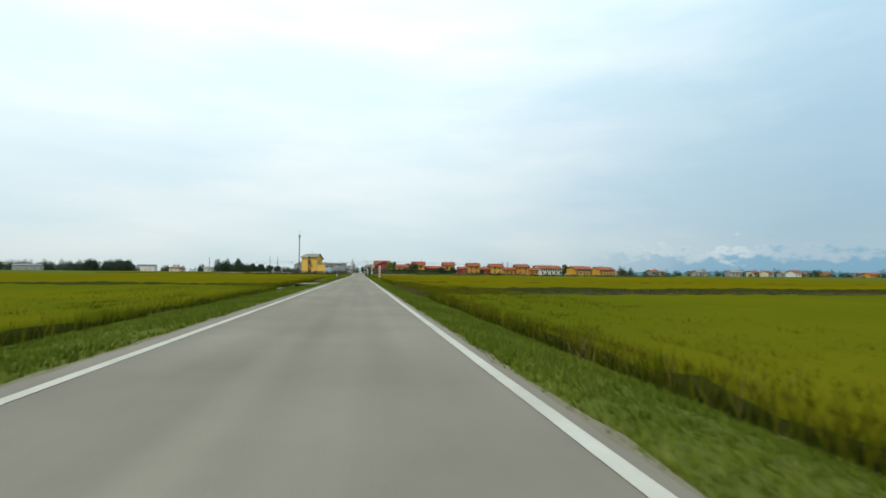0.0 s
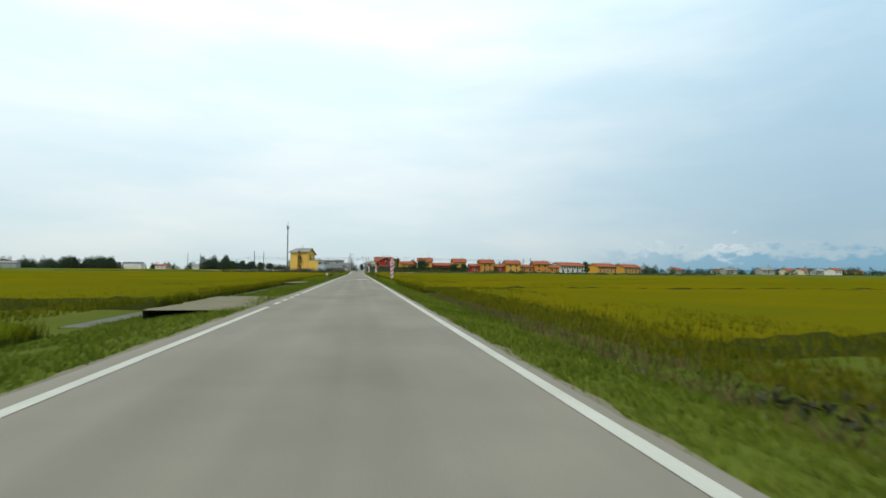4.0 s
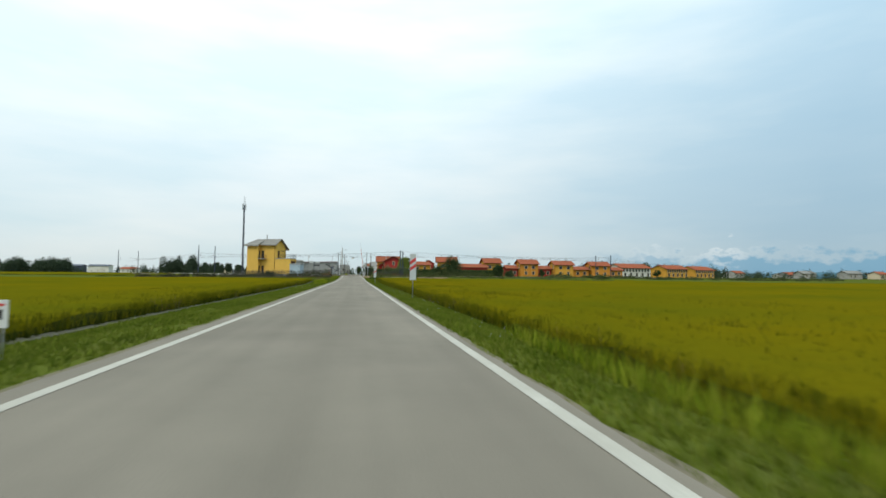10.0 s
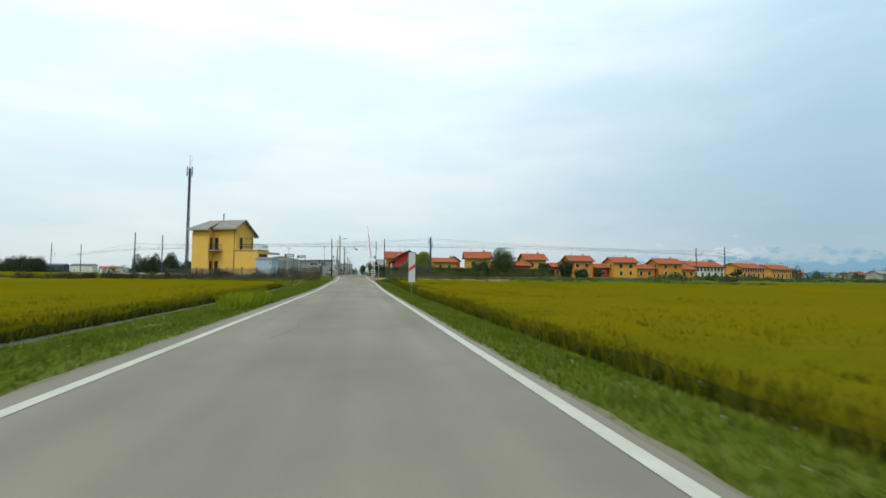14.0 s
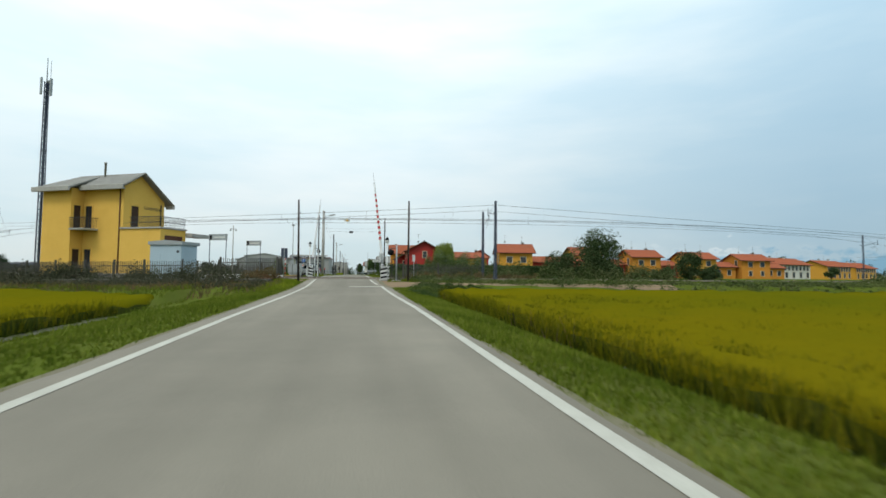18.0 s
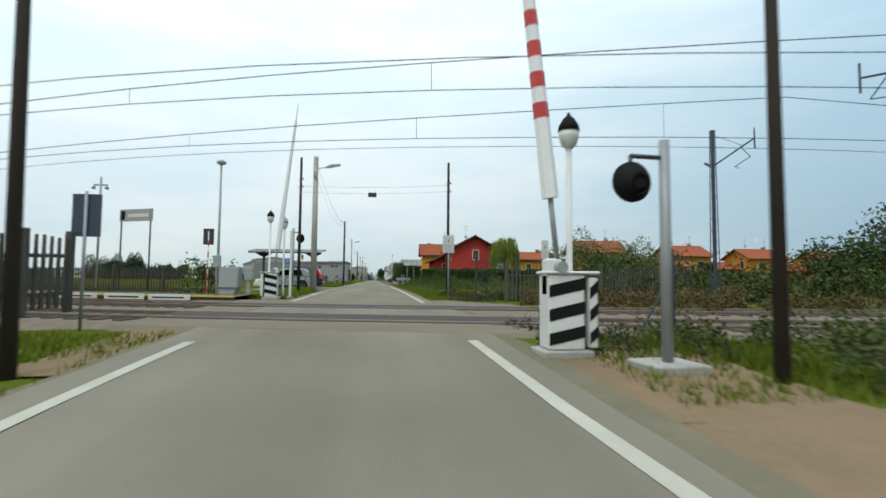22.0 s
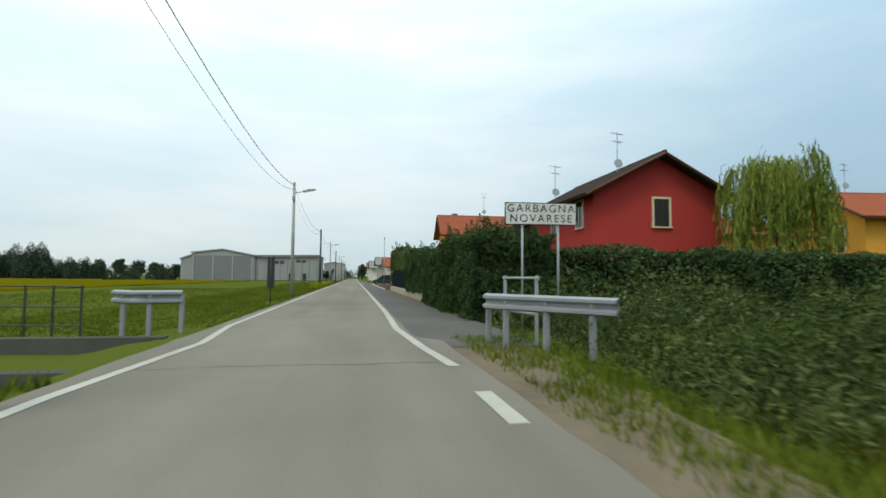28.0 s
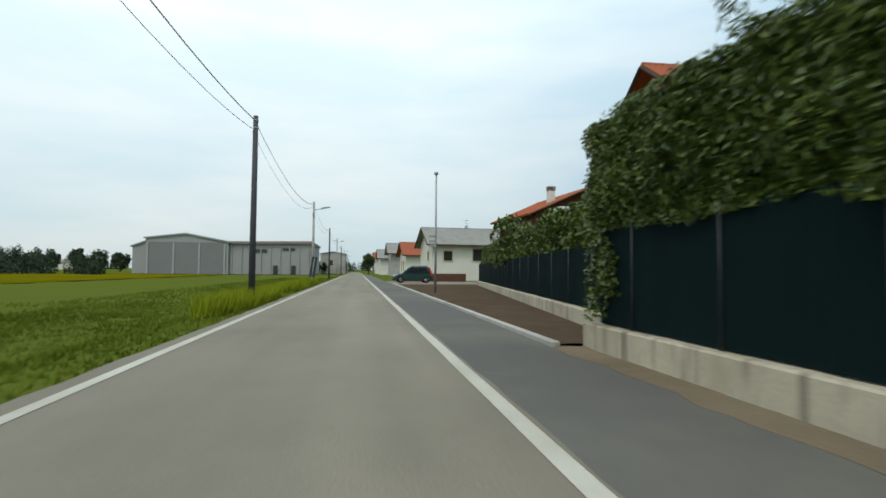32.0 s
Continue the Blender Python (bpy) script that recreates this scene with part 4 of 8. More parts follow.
strip("field_entrance", -6.8, -3.5, -187, -178, -0.03, M_GRIT, "gravelled field entrance", "track", 0.8, 0.2, seed=15, thick=0.8)


# ---- roadside signs ----
def level_board(x, y, stripes, h0, w, h, triangle, turn, label):
    """A countdown board: white, with red slanting stripes."""
    s = thing("countdown_board", label, "road sign", pose(x, y, -0.25, 0, 0, turn), group="countdown boards")
    part("post", turned([(0.03, 0), (0.03, 0.25 + h0 + h + 0.05)], 10), M_STEEL, s)
    b = part("board", box(-w / 2, -0.055, 0.25 + h0, w / 2, -0.03, 0.25 + h0 + h, bev=0.008), M_WHITEBOARD, s)
    for k in range(stripes):
        z = 0.25 + h0 + h * (0.34 + 0.235 * k) - (0.06 * h if triangle else 0)
        z = z if not triangle else 0.25 + h0 + h * (0.08 + 0.30 * k)
        bm = prism([(-w / 2 + 0.004, z), (w / 2 - 0.004, z + 0.75 * w), (w / 2 - 0.004, z + 0.75 * w + 0.23), (-w / 2 + 0.004, z + 0.23)], -0.0595, -0.0562)
        part("stripe", bm, M_RED, b)
    part("back_frame", box(-w / 2 - 0.012, -0.03, 0.25 + h0, w / 2 + 0.012, -0.018, 0.25 + h0 + h), M_STEEL, s)
    part("bracket", box(-0.06, -0.02, 0.25 + h0 + h * 0.8, 0.06, 0.035, 0.25 + h0 + h * 0.84), M_STEEL, s)
    if triangle:
        zt, r = 0.25 + h0 + h, 0.52

        def tri(k, y0, y1, mat, name):
            out = []
            for a in (90, 210, 330):
                for d in (-8, 0, 8):
                    out.append((k * math.cos(radians(a + d)) * (0.95 if d else 0.97), zt + 0.33 + k * math.sin(radians(a + d)) * (0.95 if d else 0.97)))
            return part(name, prism(out, y0, y1), mat, s)
        tri(r, -0.06, -0.04, M_RED, "warning_triangle")
        tri(r * 0.72, -0.066, -0.0605, M_WHITE, "triangle_field")
        bm = bmesh.new()
        for px in (-0.1, 0, 0.1):
            cube(bm, px - 0.02, -0.0705, zt + 0.17, px + 0.02, -0.0665, zt + 0.44)
        for pz in (0.23, 0.35):
            cube(bm, -0.15, -0.0715, zt + pz, 0.15, -0.0708, zt + pz + 0.045)
        part("fence_symbol", bm, M_BLACK, s)
    return s


level_board(4.5, -134.8, 3, 0.35, 0.42, 1.9, True, 0, "level crossing warning triangle over a three-striped red and white board")
level_board(3.95, -86.6, 2, 0.95, 0.40, 1.75, False, 0, "white countdown board with two red stripes on a post")
level_board(3.35, -36.9, 1, 0.85, 0.40, 1.85, False, -6, "white countdown board with one red stripe, leaning a little")

notice = thing("field_notice", "small white notice on two thin stakes beside the rice", "sign", pose(-5.6, -111, -0.35))
part("stake", turned([(0.012, 0), (0.012, 1.0)], 6, pose(-0.1, 0, 0)), M_STEEL, notice)
part("stake", turned([(0.012, 0), (0.012, 1.0)], 6, pose(0.1, 0, 0)), M_STEEL, notice)
part("board", box(-0.17, -0.02, 0.72, 0.17, 0, 1.18, bev=0.004), M_WHITE, notice)
part("mark", box(-0.09, -0.026, 0.86, 0.09, -0.021, 1.02), M_BLACK, notice)
part("mark", box(-0.12, -0.026, 1.08, 0.12, -0.021, 1.12), M_RED, notice)


# ---- the level crossing ----
def pole(name, x, y, h, r, mat, label, lean=(0, 0), fittings=True, z0=-0.15):
    p = thing(name, label, "pole", pose(x, y, z0))
    bm = bmesh.new()
    rod(bm, (0, 0, 0), (lean[0], lean[1], h - z0), r, r * 0.72, 12)
    part("shaft", bm, mat, p)
    if fittings:
        for z in (0.86, 0.80):
            q = Vector((lean[0], lean[1], h)) * z
            part("insulator", rods(((q.x - 0.14, q.y, q.z), (q.x + 0.14, q.y, q.z), 0.016), ((q.x + 0.12, q.y, q.z - 0.02), (q.x + 0.12, q.y, q.z + 0.08), 0.028)), M_DARK_METAL, p)
    return p


POLE = "dark slender timber pole beside the level crossing"
pole("wire_pole", -4.2, 16.0, 6.3, 0.085, M_WOOD, POLE + ", leaning outwards", (-0.1, 0))
pole("wire_pole", 4.2, 14.8, 6.3, 0.085, M_WOOD, POLE)
pole("wire_pole", -4.2, 37.5, 7.3, 0.085, M_WOOD, POLE)
pole("wire_pole", 3.55, 35.9, 6.95, 0.085, M_WOOD, POLE)
for (ax, ay), (bx, by), zz in (((-4.3, 16.0), (4.2, 14.8), (4.95, 4.62)), ((-4.2, 37.5), (3.55, 35.9), (5.75, 5.42))):
    span = thing("cross_wires", "two thin wires strung across the road between poles", "wires")
    for z in zz:
        wire("wire", sag((ax, ay, z), (bx, by, z), 0.1), 0.006, M_DARK_METAL, span)
for x, y, z, front in ((-0.55, 15.1, 4.6, True), (-0.4, 36.8, 5.15, False)):
    s = thing("hanging_sign", "small yellow-framed electrical danger sign hung over the road" if front else "small dark sign hung over the road", "sign", pose(x, y, z))
    part("board", box(-0.22, -0.012, 0, 0.22, 0.012, 0.24, bev=0.004), M_WHITEBOARD if front else M_DARK_METAL, s)
    part("hanger", rods(((-0.17, 0, 0.24), (-0.17, 0, 0.36), 0.006), ((0.17, 0, 0.24), (0.17, 0, 0.36), 0.006)), M_DARK_METAL, s)
    if front:
        part("triangle", prism([(-0.11, 0.035), (0.11, 0.035), (0, 0.21)], -0.018, -0.0125), M_AMBER, s)
        part("flash", prism([(-0.012, 0.06), (0.02, 0.105), (0.003, 0.105), (0.02, 0.165), (-0.02, 0.1), (0, 0.1)], -0.022, -0.0185), M_BLACK, s)


def striped(x0, x1, z0, z1, n, y, mat):
    """Slanting bands across a panel."""
    bm = bmesh.new()
    h = (z1 - z0) / (2 * n)
    for k in range(n):
        a = z0 + 2 * h * k + h * 0.2
        bm2 = prism([(x0, a), (x1, a + h * 0.7), (x1, min(z1, a + h * 1.7)), (x0, min(z1, a + h))], y - 0.006, y)
        tmp = bpy.data.meshes.new("tmp")
        bm2.to_mesh(tmp)
        bm2.free()
        bm.from_mesh(tmp)
        bpy.data.meshes.remove(tmp)
    return bm


def barrier(x, y, turn, lean, red, label):
    """A level crossing barrier with its boom raised."""
    b = thing("level_crossing_barrier", label, "barrier", pose(x, y, 0, 0, 0, turn) @ Matrix.Diagonal((0.86, 0.86, 0.88, 1)), group="crossing barriers")
    part("plinth", box(-0.42, -0.35, -0.2, 0.42, 0.35, 0.06, bev=0.02), M_CONCRETE, b)
    c = part("cabinet", box(-0.3, -0.26, 0.06, 0.3, 0.26, 1.25, bev=0.03), M_WHITE, b, "white cabinet with black slanting bands")
    for yy in (-0.262, 0.268):
        part("black_band", striped(-0.3, 0.3, 0.1, 1.22, 3, yy, M_BLACK), M_BLACK, c)
    part("side_guard", box(0.36, -0.3, 0.1, 0.5, 0.3, 1.2, bev=0.02), M_WHITE, b)
    part("black_band", striped(0.36, 0.5, 0.12, 1.18, 3, -0.302, M_BLACK), M_BLACK, b)
    part("pivot", turned([(0.09, -0.34), (0.09, 0.34)], 14, pose(-0.1, 0, 1.36, 90)), M_STEEL, b)
    part("cap", box(-0.34, -0.3, 1.25, 0.54, 0.3, 1.3, bev=0.02), M_WHITE, b)
    dx, dy = lean
    a, t = Vector((-0.1, -0.1, 1.36)), Vector((-0.1 + dx, -0.1 + dy, 9.85))
    bm = bmesh.new()
    rod(bm, a.lerp(t, 0.0), a.lerp(t, 0.16), 0.045, 0.045, 8)
    part("boom_root", bm, M_STEEL, b)
    seg = 19
    boom = part("boom", rod(bmesh.new(), a.lerp(t, 0.13), a.lerp(t, 0.9), 0.14, 0.065, 6), M_BOOM, b, "white boom with red bands" if red else "white boom seen from behind")
    part("boom_tip", rod(bmesh.new(), a.lerp(t, 0.9), t, 0.02, 0.012, 6), M_STEEL, b)
    if red:
        for k in range(9):
            u0 = 0.28 + 0.058 * k
            part("red_band", rod(bmesh.new(), a.lerp(t, u0), a.lerp(t, u0 + 0.029), 0.156 - 0.098 * u0, 0.156 - 0.098 * (u0 + 0.029), 6), M_RED, boom)
    part("counterweight", box(-0.3, -0.16, 0.9, -0.05, 0.12, 1.5, bev=0.03), M_WHITE, b)
    return b


barrier(2.42, 16.7, 0, (-1.05, -0.3), True, "raised crossing barrier with red-banded boom on a striped cabinet")
barrier(-4.7, 33.0, 180, (-1.05, 0.45), False, "raised white crossing barrier on a black-striped cabinet")


def lantern(x, y, h, label, hood=None):
    s = thing("crossing_bell", label, "bell post", pose(x, y, 0), group="bell posts")
    part("post", turned([(0.06, 0), (0.06, 0.4), (0.045, 0.45), (0.045, h)], 12), M_WHITE, s)
    part("bowl", turned([(0.05, h), (0.11, h + 0.05), (0.15, h + 0.18), (0.155, h + 0.27)], 16), M_WHITE, s)
    part("hood", turned([(0.165, h + 0.27), (0.15, h + 0.36), (0.09, h + 0.46), (0.03, h + 0.52), (0.02, h + 0.56)], 16), hood or M_BLACK, s)


lantern(2.68, 17.05, 3.0, "white post with a black-hooded crossing bell")
lantern(-4.8, 32.9, 3.3, "white post with a black-hooded crossing bell")
lantern(-4.3, 33.5, 3.1, "white post with a pale crossing bell", M_GREYBOARD)
spare = thing("marker_post", "plain white square post beside the striped barrier cabinet", "post", pose(-3.95, 33.3, 0))
part("shaft", box(-0.05, -0.05, -0.15, 0.05, 0.05, 3.0, bev=0.008), M_WHITE, spare)
part("footing", box(-0.14, -0.14, -0.2, 0.14, 0.14, 0.05, bev=0.02), M_CONCRETE, spare)


def road_signal(x, y, h, turn, reach, label):
    s = thing("crossing_signal", label, "traffic light", pose(x, y, 0, 0, 0, turn), group="crossing signals")
    part("base", box(-0.35, -0.35, -0.2, 0.35, 0.35, 0.06, bev=0.02), M_CONCRETE, s)
    part("post", turned([(0.07, 0), (0.065, h)], 12), M_STEEL, s)
    part("arm", rods(((0, 0, h - 0.22), (-reach - 0.05, 0, h - 0.22), 0.03), ((-reach - 0.05, 0, h - 0.22), (-reach - 0.05, 0, h - 0.4), 0.025)), M_DARK_METAL, s)
    part("head", turned([(0.02, -0.05), (0.14, -0.045), (0.25, 0.0), (0.25, 0.05), (0.16, 0.1), (0.1, 0.2)], 20, pose(-reach - 0.05, 0, h - 0.55, 90)), M_BLACK, s, "round black signal head seen from the side")
    part("visor", turned([(0.12, 0.0), (0.13, 0.16), (0.12, 0.16), (0.11, 0.01)], 16, pose(-reach - 0.05, -0.05, h - 0.58, 100)), M_BLACK, s)


road_signal(3.35, 15.6, 2.8, 4, 0.42, "black round crossing signal on a grey post")
road_signal(-4.6, 38.0, 3.5, 150, 0.4, "black round crossing signal on a grey post")

blue = thing("parking_sign", "back of a dark rectangular road sign on a post", "sign", pose(-5.9, 20.6, -0.1))
part("post", turned([(0.03, 0), (0.03, 2.75)], 10), M_STEEL, blue)
part("board", box(-0.27, 0.03, 1.85, 0.27, 0.05, 2.7, bev=0.004), M_BLUE_METAL, blue)

yard_lamp = thing("platform_lamp", "pale grey lamp post with a single round head", "street lamp", pose(-6.4, 31.0, 0))
part("post", turned([(0.06, 0), (0.04, 5.45)], 12), M_GREYBOARD, yard_lamp)
part("junction_box", box(-0.14, -0.2, 1.3, 0.14, -0.05, 1.75, bev=0.01), M_GREYBOARD, yard_lamp)
part("head", turned([(0.06, 5.4), (0.17, 5.45), (0.19, 5.52), (0.1, 5.6)], 14), M_GREYBOARD, yard_lamp)
twin = thing("platform_lamp", "pale lamp post with two small spotlights", "street lamp", pose(-13.7, 36.7, 0.3))
part("post", turned([(0.06, 0), (0.05, 5.5)], 12), M_CONCRETE, twin)
part("crossbar", box(-0.32, -0.03, 5.05, 0.32, 0.03, 5.12), M_STEEL, twin)
for sx in (-1, 1):
    part("spotlight", turned([(0.04, 0), (0.1, 0.16)], 10, pose(0.3 * sx, 0, 5.05, 160, 0, 0)), M_GREYBOARD, twin)
cab = thing("relay_cabinet", "pale grey metal relay cabinet on legs beside the crossing", "cabinet", pose(-6.6, 33.4, 0, 0, 0, -8))
part("body", box(-0.5, -0.3, 0.42, 0.5, 0.3, 1.35, bev=0.03), M_GREYBOARD, cab)
part("foot", prism([(-0.42, 0.42), (0.42, 0.42), (0.25, 0.0), (-0.25, 0.0)], -0.22, 0.22), M_GREYBOARD, cab)
part("door_seam", box(-0.006, -0.306, 0.47, 0.006, -0.3005, 1.3), M_STEEL, cab)
cab2 = thing("relay_cabinet", "narrow pale grey metal box on a post", "cabinet", pose(-5.8, 33.5, 0))
part("body", box(-0.17, -0.12, 0.75, 0.17, 0.12, 1.35, bev=0.02), M_GREYBOARD, cab2)
part("post", box(-0.08, -0.06, 0, 0.08, 0.06, 0.76), M_GREYBOARD, cab2)
mark = thing("striped_marker", "small dark sign on a red and white striped post", "sign", pose(-7.4, 33.0, 0))
part("post", turned([(0.03, 0), (0.03, 2.9)], 8), M_WHITE, mark)
for k in range(5):
    part("red_band", turned([(0.032, 0.25 + 0.5 * k), (0.032, 0.5 + 0.5 * k)], 8), M_RED, mark)
part("board", box(-0.22, -0.02, 2.3, 0.22, 0.0, 3.0, bev=0.004), M_DARK_METAL, mark)


def platform_sign(x, y, turn, h):
    s = thing("platform_sign", "grey station name board on two dark posts, too small to read", "sign", pose(x, y, 0.3, 0, 0, turn), group="platform signs")
    for px in (-0.85, 0.85):
        part("post", turned([(0.035, 0), (0.035, h)], 8, pose(px, 0, 0)), M_BLUE_METAL, s)
    part("board", box(-0.95, -0.03, h - 0.55, 0.95, 0.03, h, bev=0.008), M_GREYBOARD, s)
    part("symbol", box(-0.86, -0.036, h - 0.48, -0.62, -0.031, h - 0.08), M_BLACK, s)
    part("lettering_bar", box(-0.45, -0.036, h - 0.36, 0.75, -0.031, h - 0.22), M_WHITE, s)


platform_sign(-11.8, 22.6, -25, 3.55)
platform_sign(-11.0, 34.4, -25, 3.65)

# catenary masts and wires
def mast(x, y, h, reach, label, arms=True):
    """A lattice mast with a cantilever over the track."""
    s = thing("catenary_mast", label, "railway mast", pose(x, y, -0.1), group="catenary masts")
    bm = bmesh.new()
    for dx, dy in ((-0.11, -0.09), (0.11, -0.09), (0.11, 0.09), (-0.11, 0.09)):
        rod(bm, (dx * 1.3, dy * 1.3, 0), (dx * 0.7, dy * 0.7, h), 0.022, 0.018, 5)
    k = int(h / 0.45)
    for i in range(k):
        z0, z1 = h * i / k, h * (i + 1) / k
        w = 0.11 * (1.3 - 0.6 * i / k)
        rod(bm, (-w, -w * 0.8, z0), (w, -w * 0.8, z1), 0.011, n=4)
        rod(bm, (w, w * 0.8, z0), (-w, w * 0.8, z1), 0.011, n=4)
    cube(bm, -0.06, -0.05, 0, 0.06, 0.05, h)
    part("lattice", bm, M_BLUE_METAL, s)
    if arms:
        z = 5.85
        part("cantilever", rods(((0, 0, z), (0.0, reach, z + 0.55), 0.03), ((0, 0, h - 0.2), (0, reach * 0.75, z + 0.42), 0.012), ((0, reach, z + 0.15), (0, reach, z + 0.95), 0.03), n=6), M_BLUE_METAL, s)
        part("steady_arm", rods(((0, reach * 0.72, z + 0.35), (0, reach * 0.9, z - 0.1), 0.016), ((0, reach * 0.9, z - 0.1), (0, reach * 0.55, z - 0.3), 0.016), ((0, reach * 0.55, z - 0.3), (0, reach * 0.65, z - 0.42), 0.016), n=6), M_BLUE_METAL, s)
        part("insulator", rods(((0, 0.15, z + 0.04), (0, 0.5, z + 0.23), 0.06)), M_DARK_METAL, s)
    return s


MAST = "dark blue lattice mast carrying the railway's overhead wires"
mast(12.3, 18.6, 7.1, 2.6, MAST)
mast(13.9, 29.3, 7.4, -2.4, MAST)
mast(-50.8, 58.4, 9.6, 2.6, MAST)
mast(-47.8, 66.5, 9.6, -2.6, MAST)
mast(83.4, 46.5, 7.7, -2.4, MAST)
mast(84.3, 37.6, 7.5, 2.6, MAST)
mast(-100, 118, 10.0, 2.4, MAST)
mast(-96, 128, 10.0, -2.4, MAST)
lines = thing("overhead_line", "thin overhead railway wires with droppers", "wires")
for off in (0.0, 4.35):
    hi = []
    for x0, x1 in ((-100, -49), (-49, 12.6), (12.6, 84), (84, 150)):
        for i in range(16):
            u = i / 16
            x = x0 + (x1 - x0) * u
            hi.append((x, float(track_y(x, off)), 6.75 - 4.3 * u * (1 - u)))
    lo = [(p[0], p[1], 5.42) for p in hi]
    wire("messenger_wire", hi, 0.016, M_DARK_METAL, lines)
    wire("contact_wire", lo, 0.014, M_DARK_METAL, lines)
    for p, q in list(zip(hi, lo))[1::2]:
        if -60 < p[0] < 60:
            part("dropper", rods((p, q, 0.007), n=4), M_DARK_METAL, lines)
wire("feeder_wire", along(-100, 130, -2.6, 5.1, 60), 0.013, M_DARK_METAL, lines)
wire("feeder_wire", along(-100, 130, 8.1, 6.1, 60), 0.013, M_DARK_METAL, lines)

tower = thing("radio_mast", "tall slim grey lattice radio mast with panel aerials at the top", "mast", pose(-31.8, 33.5, -1.9))
bm = bmesh.new()
for k in range(3):
    a = 2 * math.pi * k / 3
    rod(bm, (0.34 * math.cos(a), 0.34 * math.sin(a), 0), (0.2 * math.cos(a), 0.2 * math.sin(a), 22), 0.06, 0.05, 6)
for i in range(36):
    z0, z1 = i * 0.61, (i + 1) * 0.61
    r = 0.34 - 0.14 * i / 36
    for k in range(3):
        a, b = 2 * math.pi * k / 3, 2 * math.pi * (k + 1) / 3
        rod(bm, (r * math.cos(a), r * math.sin(a), z0), (r * math.cos(b), r * math.sin(b), z1), 0.028, n=4)
part("lattice", bm, M_BLUE_METAL, tower)
part("cable_ladder", rods(((0, 0.05, 0), (0, 0.05, 22), 0.13), n=6), M_BLUE_METAL, tower)
part("spire", rods(((0, 0, 22), (0, 0, 24.6), 0.05), ((0.35, 0, 20.5), (0.35, 0, 24.3), 0.03)), M_GREYBOARD, tower)
for k in range(3):
    a = 2 * math.pi * k / 3 + 0.3
    part("panel_aerial", box(-0.14, 0.4, 20.6, 0.14, 0.55, 22.4, bev=0.03, m=pose(0, 0, 0, 0, 0, math.degrees(a))), M_GREYBOARD, tower)
    part("bracket", rods(((0, 0, 21), (0.45 * -math.sin(a), 0.45 * math.cos(a), 21), 0.03), ((0, 0, 22), (0.45 * -math.sin(a), 0.45 * math.cos(a), 22), 0.03)), M_GREYBOARD, tower)


# ---- fences of concrete pickets ----
picket_bm = bmesh.new()
cube(picket_bm, -0.04, -0.025, 0, 0.04, 0.025, 1.22)
for v in picket_bm.verts:
    if v.co.z > 1:
        v.co.x *= 0.35
picket_me = bpy.data.meshes.new("picket")
picket_bm.to_mesh(picket_me)
picket_bm.free()
picket_me.materials.append(M_CONCRETE_DARK)


def picket_fence(pts, label, mat_rail=None, high=1.0, z0=-0.05):
    s = thing("picket_fence", label, "fence")
    for (ax, ay), (bx, by) in zip(pts, pts[1:]):
        a, b = Vector((ax, ay, z0)), Vector((bx, by, z0))
        d = b - a
        turn = math.degrees(math.atan2(d.y, d.x))
        n = int(d.length / 0.165)
        for i in range(n):
            o = new("picket", picket_me)
            o.parent = s
            o.matrix_world = Matrix.Translation(a + d * ((i + 0.5) / n)) @ pose(0, 0, 0.1, 0, 0, turn) @ Matrix.Diagonal((1, 1, high * (1 + 0.02 * math.sin(i * 7.3)), 1))
        for z in (0.3, 0.95):
            part("fence_rail", box(0, 0.026, z * high, d.length, 0.08, z * high + 0.07, m=Matrix.Translation(a) @ pose(0, 0, 0, 0, 0, turn)), M_CONCRETE_DARK, s)
        k = max(1, int(d.length / 2.6))
        for i in range(k + 1):
            p = a + d * (i / k)
            part("fence_post", box(-0.07, -0.07, 0, 0.07, 0.07, 1.42 * high, bev=0.02, m=Matrix.Translation(p) @ pose(0, 0, 0, 0, 0, turn)), M_CONCRETE_DARK, s)
    return s


picket_fence([(-33, 26.5), (-24, 21.6), (-16.5, 19.4), (-11.0, 20.0)], "weathered dark concrete picket fence before the station", high=1.15, z0=0.0)
picket_fence([(-11.0, 20.4), (-6.3, 19.5), (-6.1, 20.5)], "weathered concrete picket fence ending at the crossing", high=1.1, z0=0.28)
picket_fence([(-30, 46.5), (-16, 38.5), (-7.6, 34.9)], "dark concrete picket fence behind the platform", high=1.05)
picket_fence([(5.3, 30.7), (9.0, 29.6), (14, 31)], "rusty-stained concrete picket fence overgrown with brush", high=1.15)


